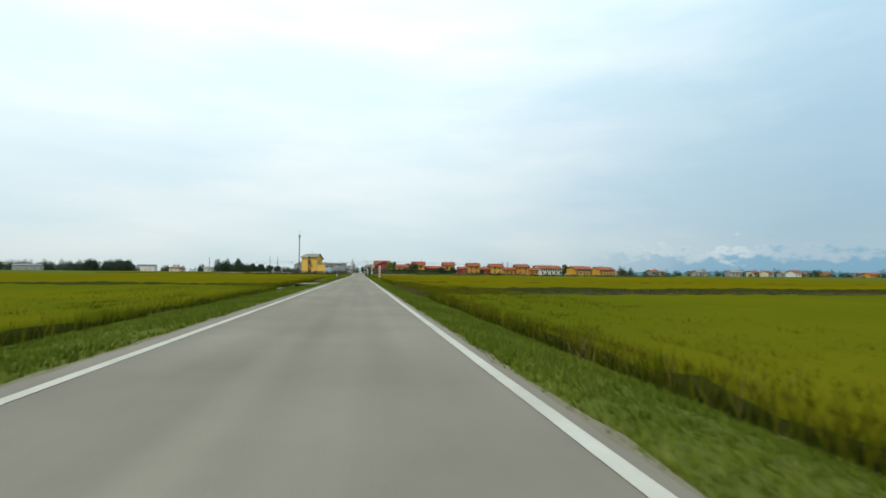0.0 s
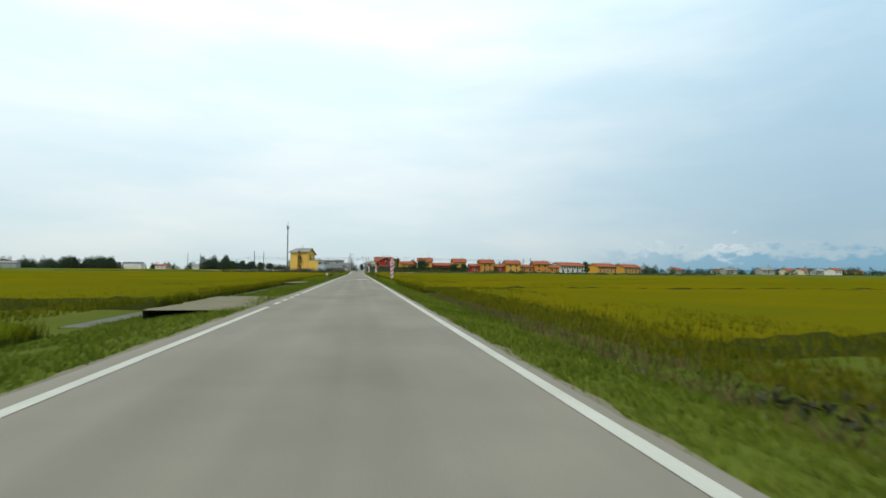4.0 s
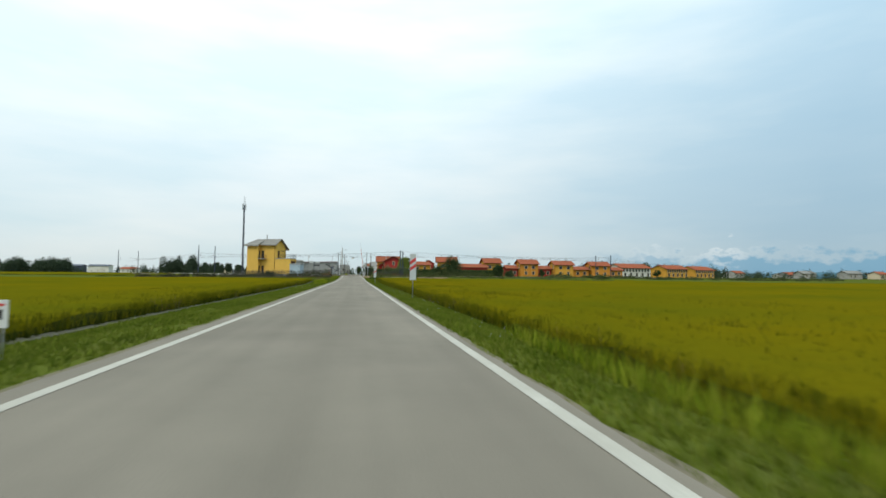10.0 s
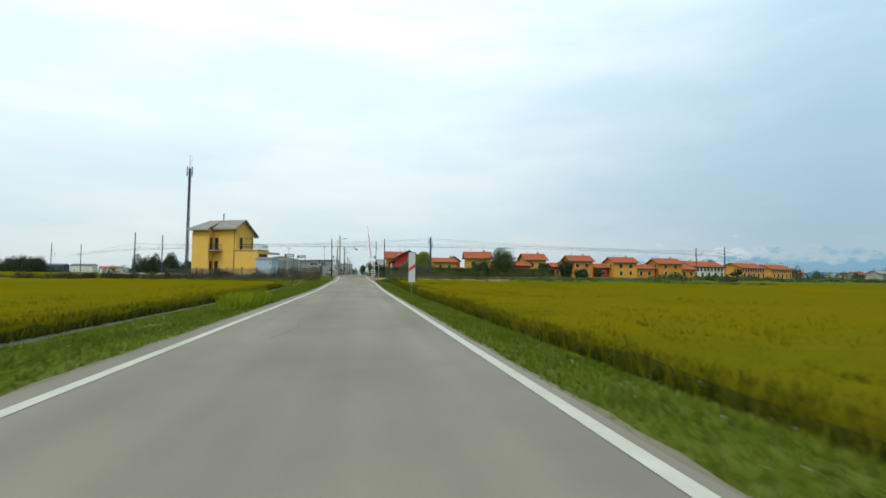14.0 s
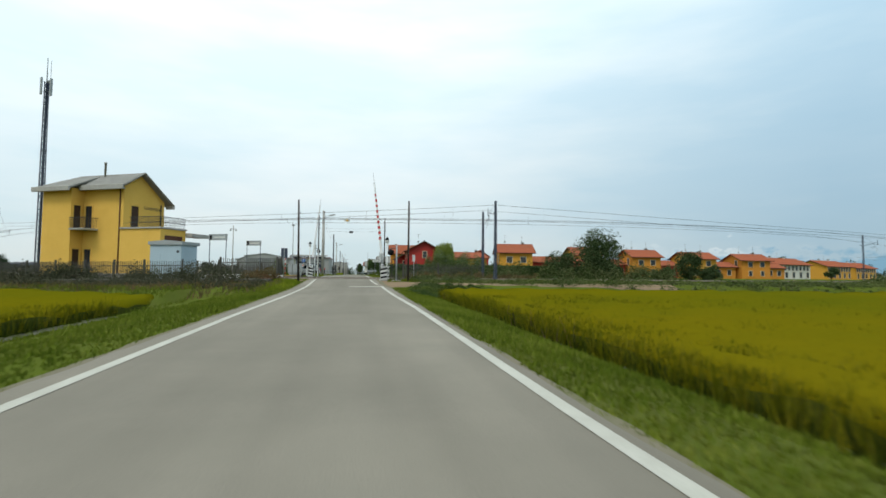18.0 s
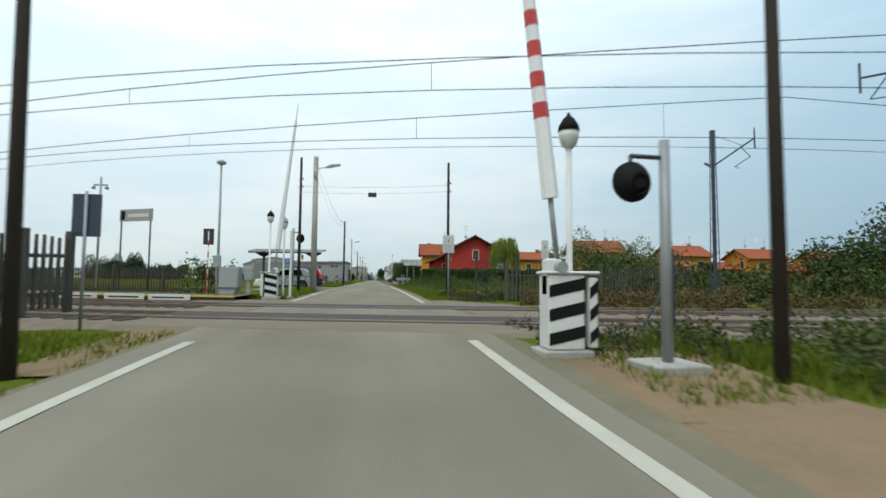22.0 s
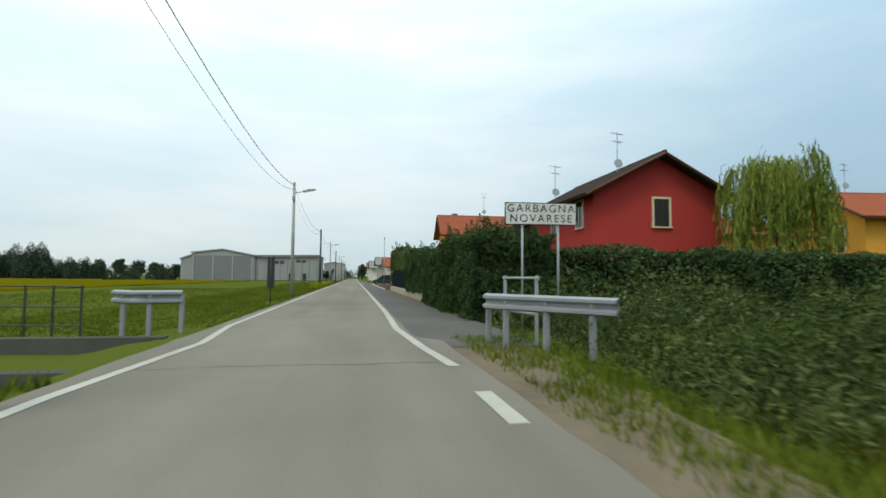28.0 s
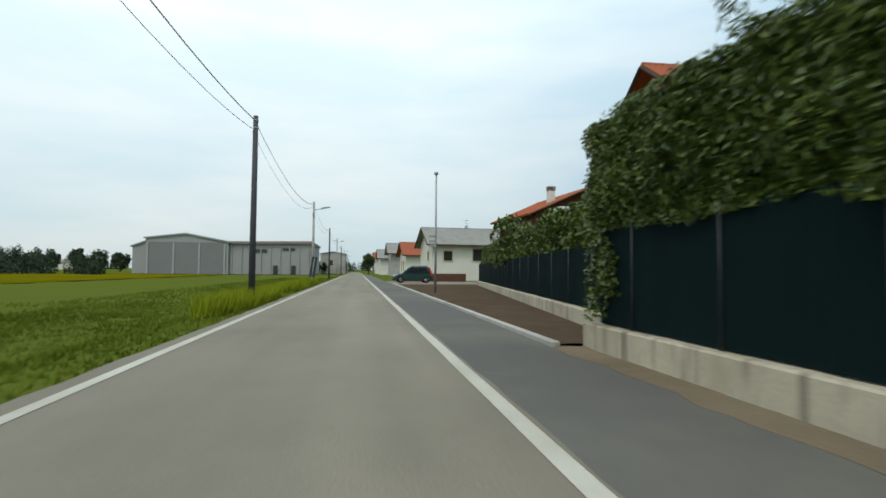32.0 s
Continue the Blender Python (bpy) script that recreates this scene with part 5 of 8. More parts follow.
# ---- buildings ----
def slab(p00, p10, p11, p01, thick, rib=0.0, pitch=0.24):
    """A roof slope between four corners (eave left, eave right, ridge right, ridge left), ribbed like rows of tiles."""
    bm = bmesh.new()
    a, b, c, d = (Vector(p) for p in (p00, p10, p11, p01))
    nrm = (b - a).cross(d - a).normalized()
    n = max(1, int((b - a).length / pitch)) if rib else 1
    k = 4 if rib else 1
    top, low = [], []
    for i in range(n * k + 1):
        u = i / (n * k)
        lift = rib * (0.5 - 0.5 * math.cos(2 * math.pi * i / k)) if rib else 0
        e, r = a.lerp(b, u), d.lerp(c, u)
        top.append((bm.verts.new(e + nrm * (thick + lift)), bm.verts.new(r + nrm * (thick + lift))))
        low.append((bm.verts.new(e), bm.verts.new(r)))
    for i in range(n * k):
        bm.faces.new((top[i][0], top[i + 1][0], top[i + 1][1], top[i][1]))
        bm.faces.new((low[i][0], low[i][1], low[i + 1][1], low[i + 1][0]))
        bm.faces.new((top[i][0], low[i][0], low[i + 1][0], top[i + 1][0]))
        bm.faces.new((top[i][1], top[i + 1][1], low[i + 1][1], low[i][1]))
    for i in (0, -1):
        bm.faces.new((top[i][0], top[i][1], low[i][1], low[i][0]))
    bmesh.ops.recalc_face_normals(bm, faces=bm.faces[:])
    return bm


def window(parent, face, u, z, w, h, dims, trim=None, shutter=False, door=False):
    """A window or door with surround, recessed pane, glazing bar and sill on one face of a block."""
    x0, y0, x1, y1 = dims
    m = {"f": pose(u, y0, z), "b": pose(u, y1, z, 0, 0, 180), "l": pose(x0, u, z, 0, 0, -90), "r": pose(x1, u, z, 0, 0, 90)}[face]
    bm = bmesh.new()
    t = 0.11
    for a in ((-w / 2 - t, 0, -w / 2, h), (w / 2, 0, w / 2 + t, h), (-w / 2 - t, h, w / 2 + t, h + t)):
        cube(bm, a[0], -0.06, a[1], a[2], 0.02, a[3], m=m)
    f = part("door" if door else "window", bm, trim or M_TRIM, parent)
    part("shutter" if shutter else "pane", box(-w / 2, -0.012, 0, w / 2, 0.01, h, m=m), M_SHUTTER if shutter else M_PANE, f)
    if not shutter:
        bm = bmesh.new()
        cube(bm, -0.03, -0.03, 0, 0.03, -0.013, h, m=m)
        cube(bm, -w / 2, -0.028, 0, -w / 2 + 0.05, -0.013, h, m=m)
        cube(bm, w / 2 - 0.05, -0.028, 0, w / 2, -0.013, h, m=m)
        part("glazing_bar", bm, M_SHUTTER, f)
    if not door:
        part("sill", box(-w / 2 - 0.15, -0.13, -0.07, w / 2 + 0.15, 0.02, 0, m=m), trim or M_TRIM, f)
    return f


def antenna(parent, x, y, z, h, turn=20):
    bm = bmesh.new()
    rod(bm, (0, 0, -0.3), (0, 0, h), 0.025, 0.02, 6)
    for zz, l in ((h - 0.1, 0.9), (h - 0.55, 0.7)):
        rod(bm, (-l / 2, 0, zz), (l / 2, 0, zz), 0.014, n=4)
        for i in range(7):
            q = -l / 2 + l * i / 6
            rod(bm, (q, -0.16, zz), (q, 0.16, zz), 0.008, n=4)
    bm.transform(pose(x, y, z, 0, 0, turn))
    a = part("antenna", bm, M_GREYBOARD, parent)
    part("dish", turned([(0.02, 0), (0.16, 0.02), (0.26, 0.07), (0.25, 0.09)], 12, pose(x, y - 0.06, z + h * 0.3, 80)), M_GREYBOARD, a)


def chimney(parent, x, y, z, h, mat, w=0.3):
    c = part("chimney", box(x - w, y - w, z - 0.6, x + w, y + w, z + h, bev=0.02), mat, parent)
    bm = bmesh.new()
    for k in range(3):
        cube(bm, x - w - 0.05, y - w - 0.05, z + h + 0.04 + 0.13 * k, x + w + 0.05, y + w + 0.05, z + h + 0.11 + 0.13 * k)
    cube(bm, x - w * 0.6, y - w * 0.6, z + h, x + w * 0.6, y + w * 0.6, z + h + 0.4)
    part("chimney_cap", bm, M_ROOF_GREY, c)


def house(x, y, turn, w, d, eave, rise, wall, roof, label, wins=(), ridge="x", over=0.55, rib=0.05, stacks=(), aerials=(), trim=None, name="house", group="", z0=-0.1, soffit=None):
    h = thing(name, label, "house", pose(x, y, z0, 0, 0, turn), group=group)
    if ridge == "x":
        body = prism([(0, 0), (d, 0), (d, eave), (d / 2, eave + rise), (0, eave)], 0, w, Matrix(((0, 1, 0, 0), (1, 0, 0, 0), (0, 0, 1, 0), (0, 0, 0, 1))))
        bmesh.ops.recalc_face_normals(body, faces=body.faces[:])
        s, o = rise / (d / 2), over
        part("roof_slope", slab((-o, -o, eave - o * s), (w + o, -o, eave - o * s), (w + o, d / 2, eave + rise), (-o, d / 2, eave + rise), 0.14, rib), roof, h)
        part("roof_slope", slab((w + o, d + o, eave - o * s), (-o, d + o, eave - o * s), (-o, d / 2, eave + rise), (w + o, d / 2, eave + rise), 0.14, rib), roof, h)
        part("ridge_cap", rods(((-o, d / 2, eave + rise + 0.15), (w + o, d / 2, eave + rise + 0.15), 0.1)), roof, h)
        for gx in (-o - 0.03, w + o + 0.03):
            for gy in (-o, d + o):
                part("verge_board", rods(((gx, gy, eave - o * s + 0.05), (gx, d / 2, eave + rise + 0.06), 0.09), n=4), soffit or M_SHUTTER, h)
        part("gutter", box(-o, -o - 0.1, eave - o * s - 0.04, w + o, -o, eave - o * s + 0.08), soffit or M_SHUTTER, h)
    else:
        body = prism([(0, 0), (w, 0), (w, eave), (w / 2, eave + rise), (0, eave)], 0, d)
        s, o = rise / (w / 2), over
        part("roof_slope", slab((-o, d + o, eave - o * s), (-o, -o, eave - o * s), (w / 2, -o, eave + rise), (w / 2, d + o, eave + rise), 0.14, rib), roof, h)
        part("roof_slope", slab((w + o, -o, eave - o * s), (w + o, d + o, eave - o * s), (w / 2, d + o, eave + rise), (w / 2, -o, eave + rise), 0.14, rib), roof, h)
        part("ridge_cap", rods(((w / 2, -o, eave + rise + 0.15), (w / 2, d + o, eave + rise + 0.15), 0.1)), roof, h)
        for q in (0, 1):
            e = (-o, -o, eave - o * s) if q == 0 else (w + o, -o, eave - o * s)
            bm = bmesh.new()
            rod(bm, (e[0], e[1] - 0.02, e[2] + 0.06), (w / 2, -o - 0.02, eave + rise + 0.06), 0.09, n=4)
            part("verge_board", bm, soffit or M_SHUTTER, h)
    part("wall", body, wall, h)
    for q in wins:
        face, u, z, ww, hh, kind = q
        window(h, face, u, z, ww, hh, (0, 0, w, d), trim, shutter=kind == "s", door=kind == "d")
    for cx, cy, cz, ch, cm in stacks:
        chimney(h, cx, cy, cz, ch, cm)
    for ax, ay, az, ah in aerials:
        antenna(h, ax, ay, az, ah)
    return h


# station building, set along the line; its origin is the front corner of the annex
st = thing("station_building", "two-storey yellow station house with grey eaves, balcony and roof terrace", "station", pose(-17.7, 26.0, -0.1, 0, 0, -25))
ACROSS = Matrix(((0, 1, 0, 0), (1, 0, 0, 0), (0, 0, 1, 0), (0, 0, 0, 1)))
U0, U1, V0, V1 = -9.6, -4.7, 0.3, 5.2
EF, ER, RZ, RV = 9.0, 7.8, 10.2, 2.05
body = prism([(V0, 0), (V1, 0), (V1, ER), (RV, RZ), (V0, EF)], U0, U1, ACROSS)
bmesh.ops.recalc_face_normals(body, faces=body.faces[:])
part("wall", body, M_YELLOW_WALL, st)
part("wall", box(-13.2, -1.0, 0, U0 - 0.004, V1, 8.6), M_YELLOW_WALL, st)
o = 0.6
part("roof_slope", slab((U0 - 0.4, V0 - o, EF - 0.35), (U1 + o, V0 - o, EF - 0.35), (U1 + o, RV, RZ), (U0 - 0.4, RV, RZ), 0.16, 0.03, 0.35), M_ROOF_GREY, st)
part("roof_slope", slab((U1 + o, V1 + o, ER - 0.35), (-13.8, V1 + o, ER - 0.35), (-12.0, RV, RZ), (U1 + o, RV, RZ), 0.16, 0.03, 0.35), M_ROOF_GREY, st)
part("roof_slope", slab((-13.8, -1.6, 8.45), (U0 + 0.5, -1.6, 8.45), (U0 + 0.5, RV, RZ - 0.02), (-12.0, RV, RZ - 0.02), 0.16, 0.03, 0.35), M_ROOF_GREY, st)
part("roof_hip", slab((-13.8, V1 + o, 7.6), (-13.8, -1.6, 8.45), (-12.0, RV - 0.05, RZ), (-12.0, RV + 0.05, RZ), 0.16), M_ROOF_GREY, st)
part("gutter", box(-13.8, -1.75, 8.2, U0 + 0.5, -1.58, 8.65, bev=0.02), M_CONCRETE, st, "deep grey concrete gutter")
part("gutter", box(U0 + 0.2, V0 - o - 0.18, EF - 0.6, U1 + o, V0 - o, EF - 0.12, bev=0.02), M_CONCRETE, st, "deep grey concrete gutter")
part("soffit", box(U0 + 0.2, V0 - o, EF - 0.5, U1 + 0.1, V0, EF - 0.38), M_CONCRETE, st)
part("gutter", box(U1 - 0.3, V1 + o - 0.1, ER - 0.6, U1 + o + 0.05, V1 + o + 0.15, ER - 0.12, bev=0.02), M_CONCRETE, st, "deep grey concrete gutter")
for a, b in (((U1 + o, V0 - o, EF - 0.2), (U1 + o, RV, RZ + 0.14)), ((U1 + o, RV, RZ + 0.14), (U1 + o, V1 + o, ER - 0.2))):
    part("verge_board", rods((a, b, 0.1), n=4), M_ROOF_GREY, st)
part("flue", turned([(0.1, 9.4), (0.1, 11.4), (0.14, 11.4), (0.14, 11.55)], 10, pose(-8.6, 1.6, 0)), M_CONCRETE, st)
dims = (U0, V0, U1, V1)
window(st, "f", -8.9, 4.75, 0.8, 2.2, dims, M_YELLOW_WALL, door=True)
window(st, "f", -8.9, 0.3, 0.8, 2.4, dims, M_YELLOW_WALL, door=True)
window(st, "r", -0.4, 4.75, 0.7, 2.2, (-13.2, -1.0, U0, V1), M_YELLOW_WALL, shutter=True, door=True)
window(st, "r", -0.4, 0.3, 0.7, 2.4, (-13.2, -1.0, U0, V1), M_YELLOW_WALL, shutter=True, door=True)
window(st, "r", 1.55, 4.8, 0.85, 2.2, dims, M_YELLOW_WALL, shutter=True, door=True)
part("downpipe", rods(((-5.1, V0 - 0.07, 0), (-5.1, V0 - 0.07, EF - 0.5), 0.05)), M_BROWN_WALL, st)
part("downpipe", rods(((U1 + 0.07, 4.7, 4.7), (U1 + 0.07, 4.7, ER - 0.3), 0.05)), M_DARK_METAL, st)
balcony = part("balcony", box(-9.58, -1.2, 4.5, -7.7, V0, 4.68, bev=0.02), M_CONCRETE, st, "small concrete balcony with a metal railing")
part("handrail", box(-9.55, -1.2, 5.66, -7.7, -1.15, 5.71), M_DARK_METAL, balcony)
part("handrail", box(-7.75, -1.15, 5.66, -7.7, V0, 5.71), M_DARK_METAL, balcony)
for k in range(13):
    part("baluster", box(-9.5 + 0.145 * k, -1.19, 4.68, -9.478 + 0.145 * k, -1.165, 5.66), M_DARK_METAL, balcony)
for k in range(9):
    part("baluster", box(-7.735, -1.1 + 0.15 * k, 4.68, -7.712, -1.078 + 0.15 * k, 5.66), M_DARK_METAL, balcony)
annex = part("annex", box(U1, 0, 0, 0, 3.1, 4.6), M_YELLOW_WALL, st, "single-storey yellow annex with a roof terrace")
part("terrace_edge", box(U1 + 0.004, -0.12, 4.6, 0.12, 3.2, 4.76, bev=0.02), M_CONCRETE, annex)
for k in range(22):
    part("baluster", box(-3.5 + 0.16 * k, -0.03, 4.76, -3.478 + 0.16 * k, -0.008, 5.7), M_DARK_METAL, annex)
for k in range(19):
    part("baluster", box(-0.02, 0.06 + 0.16 * k, 4.76, 0.003, 0.083 + 0.16 * k, 5.7), M_DARK_METAL, annex)
for z in (5.2, 5.7):
    part("terrace_rail", box(-3.55, -0.04, z, 0.02, 0.0, z + 0.05), M_DARK_METAL, annex)
    part("terrace_rail", box(-0.03, 0.004, z, 0.01, 3.1, z + 0.05), M_DARK_METAL, annex)
part("canopy", prism([(-1.0, 4.05), (0.8, 4.0), (0.8, 4.35), (-1.0, 4.5)], 3.12, 5.6), M_CONCRETE, st, "cantilevered concrete platform canopy")
part("porch_opening", box(-0.01, 0.5, 2.7, 0.012, 2.7, 4.0), M_BROWN_WALL, annex)
words("station_name", "GARBAGNA", Matrix.Translation((U1 + 0.02, 3.75, 6.95)) @ pose(0, 0, 0, 90, 0, 90), 0.42, M_DARK_METAL, "dark raised letters", st)

shed = thing("equipment_shed", "flat-roofed pale blue metal equipment shed behind the fence", "shed", pose(-17.4, 22.9, -0.05, 0, 0, -20) @ Matrix.Diagonal((0.74, 0.8, 0.98, 1)))
part("wall", box(0, 0, 0, 4.1, 2.6, 3.0, bev=0.03), M_SHED, shed)
part("roof", prism([(-0.15, 3.0), (4.3, 3.0), (4.3, 3.28), (2.0, 3.42), (-0.15, 3.28)], -0.15, 2.8), M_GREYBOARD, shed)
part("door", box(0.5, -0.03, 0.1, 1.4, 0.0, 2.2, bev=0.01), M_SHED, shed)
part("vent", box(3.5, -0.02, 2.3, 3.8, 0.0, 2.5), M_DARK_METAL, shed)

# red house with dark gable
house(11.9, 89.0, -1, 7.2, 9.8, 5.9, 1.9, M_RED_WALL, M_TILE_DARK, "red-rendered two-storey house with a dark tiled gable roof", [
    ("f", 3.75, 4.15, 0.85, 1.45, "w"), ("l", 1.6, 4.15, 0.8, 1.4, "w"), ("l", 5.3, 4.15, 0.8, 1.4, "w"), ("l", 3.0, 0.9, 0.9, 1.4, "w"), ("f", 2.0, 0.9, 0.9, 1.4, "w"), ("f", 5.6, 0.9, 0.9, 1.4, "w")],
    "y", 0.7, 0.05, (), ((2.5, 2.2, 7.1, 2.6), (0.9, 7.5, 6.3, 2.6)), M_TRIM, soffit=M_BROWN_WALL)
house(10.2, 99.4, 0, 5.0, 8.0, 4.3, 1.2, M_RED_WALL, M_TILE_DARK, "lower red wing with a dark roof behind the red house", [("f", 2.0, 2.4, 0.9, 1.3, "w")], "y", 0.7)
house(10.4, 123.4, -3, 10.5, 6.2, 6.7, 2.2, M_ORANGE_WALL, M_TILE, "orange house with a bright clay tile roof above the hedge", [
    ("f", 3.2, 4.4, 1.3, 1.0, "w"), ("f", 7.0, 4.4, 1.3, 1.0, "w"), ("l", 3.0, 4.2, 0.9, 1.3, "w")], "x", 0.6, 0.06, ((1.6, 3.6, 8.5, 0.5, M_WHITE_WALL),), ((5.2, 3.1, 8.6, 3.4),))
house(24.6, 96.0, 5, 7.5, 8.0, 4.6, 1.3, M_AMBER_WALL, M_TILE, "small amber house with a clay tile roof", [("f", 2.0, 2.6, 0.9, 1.2, "w"), ("f", 5.0, 2.6, 0.9, 1.2, "w")], "x")
ROWH = "amber two-storey terraced house with a clay tile roof"
ROW = [(34.8, 94.5, -8, 8.0, 7.4, 6.1, 1.9, M_AMBER_WALL), (57.6, 101.5, 0, 7.4, 7.6, 6.1, 1.9, M_AMBER_WALL), (74.8, 103.0, 0, 8.4, 7.6, 5.9, 1.8, M_ORANGE_WALL),
       (91.4, 103.0, 0, 9.0, 7.6, 5.6, 1.7, M_AMBER_WALL), (111.0, 106.0, 0, 9.4, 7.6, 5.5, 1.7, M_ORANGE_WALL)]
for k, (x, y, a, w, d, e, r, m) in enumerate(ROW):
    house(x, y, a, w, d, e, r, m, M_TILE, ROWH if m is M_AMBER_WALL else "orange two-storey terraced house with a clay tile roof",
          [("f", w * 0.3, 3.5, 1.35, 1.4, "w"), ("f", w * 0.72, 3.5, 1.35, 1.4, "w"), ("l", d * 0.3, 3.5, 0.9, 1.9, "w"), ("f", w * 0.3, 0.9, 1.1, 1.4, "w"), ("f", w * 0.72, 0.9, 1.1, 1.4, "w")],
          "x", 0.7, 0.05, ((w * 0.8, d * 0.6, e + r - 0.2, 0.5, M_SHUTTER),), ((w * 0.22, d * 0.5, e + r, 2.5), (w * 0.75, d * 0.5, e + r, 2.3)), M_TRIM, group="terraced houses")
LINK = [(44.5, 98.5, 13.5, 3.9, M_RED_WALL), (69.2, 106.0, 5.0, 3.7, M_RED_WALL), (84.6, 106.5, 6.2, 3.6, M_RED_WALL), (101.6, 107.5, 8.6, 3.5, M_ORANGE_WALL), (121.5, 110.0, 7.5, 3.4, M_ORANGE_WALL)]
for x, y, w, e, m in LINK:
    house(x, y, 0, w, 7.0, e, 1.3, m, M_TILE, "lower red-roofed link between the terraced houses", [("f", w * 0.35, 1.0, 1.2, 1.5, "w"), ("f", w * 0.75, 1.0, 1.2, 1.5, "w")], "x", 0.6, 0.05, group="terraced houses")
house(31.0, 107.0, -8, 4.2, 6.0, 5.4, 1.5, M_RED_WALL, M_TILE, "small red house with a clay tile roof", [("f", 2.1, 3.2, 1.0, 1.2, "w")], "y", 0.5, 0.05, ((1.0, 2.0, 6.2, 0.6, M_SHUTTER),))
for x, y, a, w, e, m, lab in ((133.0, 118.0, 18, 21, 4.9, M_WHITE_WALL, "long white terrace with a clay tile roof"), (166.5, 131.0, 20, 18.5, 4.8, M_AMBER_WALL, "pale yellow terrace with a clay tile roof"),
                              (193.0, 143.5, 20, 18, 4.6, M_AMBER_WALL, "bright yellow-ended terrace with a clay tile roof")):
    house(x, y, a, w, 10, e, 2.0, m, M_TILE, lab, [("f", w * (0.08 + 0.105 * k), 2.9, 1.1, 1.5, "w") for k in range(9)] + [("f", w * (0.12 + 0.2 * k), 0.5, 1.4, 1.8, "w") for k in range(5)], "x", 0.7, 0.05,
          tuple((w * q, 5, e + 2.0, 0.4, M_WHITE_WALL) for q in (0.3, 0.7)), ((w * 0.5, 5, e + 2, 2.2),), M_TRIM, group="far terraces")
# houses beyond the hedges at the end of the street
house(15.0, 152.0, 4, 9.0, 9, 6.6, 2.0, M_BROWN_WALL, M_TILE, "brown house with a bright clay roof behind the hedge", [("f", 4.0, 2.2, 1.0, 1.2, "w")], "y", 0.7, 0.06, ((2.5, 2.0, 8.0, 0.9, M_WHITE_WALL),))
house(9.8, 178.0, 2, 10.5, 10, 5.2, 2.3, M_WHITE_WALL, M_ROOF_GREY, "white house with a grey-brown roof", [("f", 2.2, 2.8, 1.2, 1.3, "w"), ("f", 6.5, 2.8, 1.6, 1.6, "w"), ("l", 3, 2.8, 1.0, 1.3, "w")], "x", 0.8, 0.04, (), ((6, 5, 7.4, 1.6),))
house(8.5, 202.0, 2, 9, 9, 4.4, 2.2, M_WHITE_WALL, M_TILE, "white gabled house with a red roof", [("f", 4.5, 2.6, 1.0, 1.3, "w"), ("l", 3.0, 1.2, 1.0, 1.9, "w"), ("l", 6.0, 1.2, 1.0, 1.9, "w")], "x", 0.7, 0.05)
house(7.5, 228.0, 0, 12, 10, 5.6, 2.2, M_CONCRETE, M_ROOF_GREY, "grey two-storey house with deep eaves", [("f", 3, 3.4, 1.2, 1.3, "w"), ("f", 8, 3.4, 1.2, 1.3, "w")], "x", 0.9, 0.04)
house(6.5, 262.0, 0, 13, 10, 5.2, 2.4, M_WHITE_WALL, M_ROOF_GREY, "pale house with a grey roof", [("f", 3, 3.2, 1.2, 1.3, "w"), ("f", 8, 3.2, 1.2, 1.3, "w")], "x", 0.9, 0.04)
house(6.5, 300.0, 0, 14, 10, 6.0, 2.0, M_WHITE_WALL, M_TILE, "pale house with a red roof", [("f", 4, 3.2, 1.2, 1.3, "w")], "x", 0.9, 0.04)

# warehouse
wh = thing("warehouse", "long pale grey prefabricated warehouse with a gabled bay", "warehouse", pose(0, 0, -0.2))
for x0, x1, y0, h0, h1, mat in ((-36.1, -13.6, 262, 8.6, 9.0, M_SHEET), (-63, -57.7, 266, 7.6, 9.8, M_SHEET)):
    part("wall", prism([(x0, 0), (x1, 0), (x1, h1), (x0, h0)], y0, y0 + 34), M_SHEET, wh)
part("wall", prism([(-57.7, 0), (-36.1, 0), (-36.1, 8.9), (-47.4, 11.3), (-57.7, 9.8)], 261, 296), M_SHEET, wh, "gabled bay")
part("roof_edge", prism([(-36.6, 8.6), (-13.2, 9.0), (-13.2, 9.7), (-36.6, 9.3)], 261.2, 296), M_FASCIA, wh)
part("roof_edge", prism([(-58.2, 9.7), (-47.4, 11.05), (-35.6, 8.85), (-35.6, 9.25), (-47.4, 11.45), (-58.2, 10.1)], 260.6, 296.4), M_GREYBOARD, wh)
part("roof_edge", prism([(-63.5, 7.5), (-57.7, 9.7), (-57.7, 10.1), (-63.5, 7.9)], 265.6, 300.4), M_GREYBOARD, wh)
# no real opening: a flat panel carries the bay's shade as colour
part("open_bay", box(-57.1, 260.9, 0, -36.9, 261.02, 8.8), M_BAY_SHADE, wh, "flat panel painted with the shade of the gabled bay's open front")
for k in range(9):
    part("pilaster", box(-35.6 + 2.65 * k, 261.7, 0, -35.25 + 2.65 * k, 262, 8.5), M_SHEET, wh)
for k in range(4):
    part("pilaster", box(-57.4 + 6.7 * k, 260.7, 0, -56.9 + 6.7 * k, 260.9, 8.6), M_GREYBOARD, wh)
for x in (-24, -19):
    part("door", box(x, 261.8, 0, x + 1.2, 261.98, 2.6), M_DARK_METAL, wh)
part("high_window", box(-30.4, 261.85, 6.2, -25.8, 261.98, 7.2), M_PANE, wh)
part("high_window", box(-21.5, 261.85, 6.8, -18, 261.98, 7.6), M_PANE, wh)
house(-13.5, 300, 0, 9, 20, 7.2, 0.8, M_CONCRETE, M_ROOF_GREY, "plain grey shed beyond the warehouse", [("f", 4, 3, 1, 2, "w")], "y", 0.3, 0.0, name="shed_building")

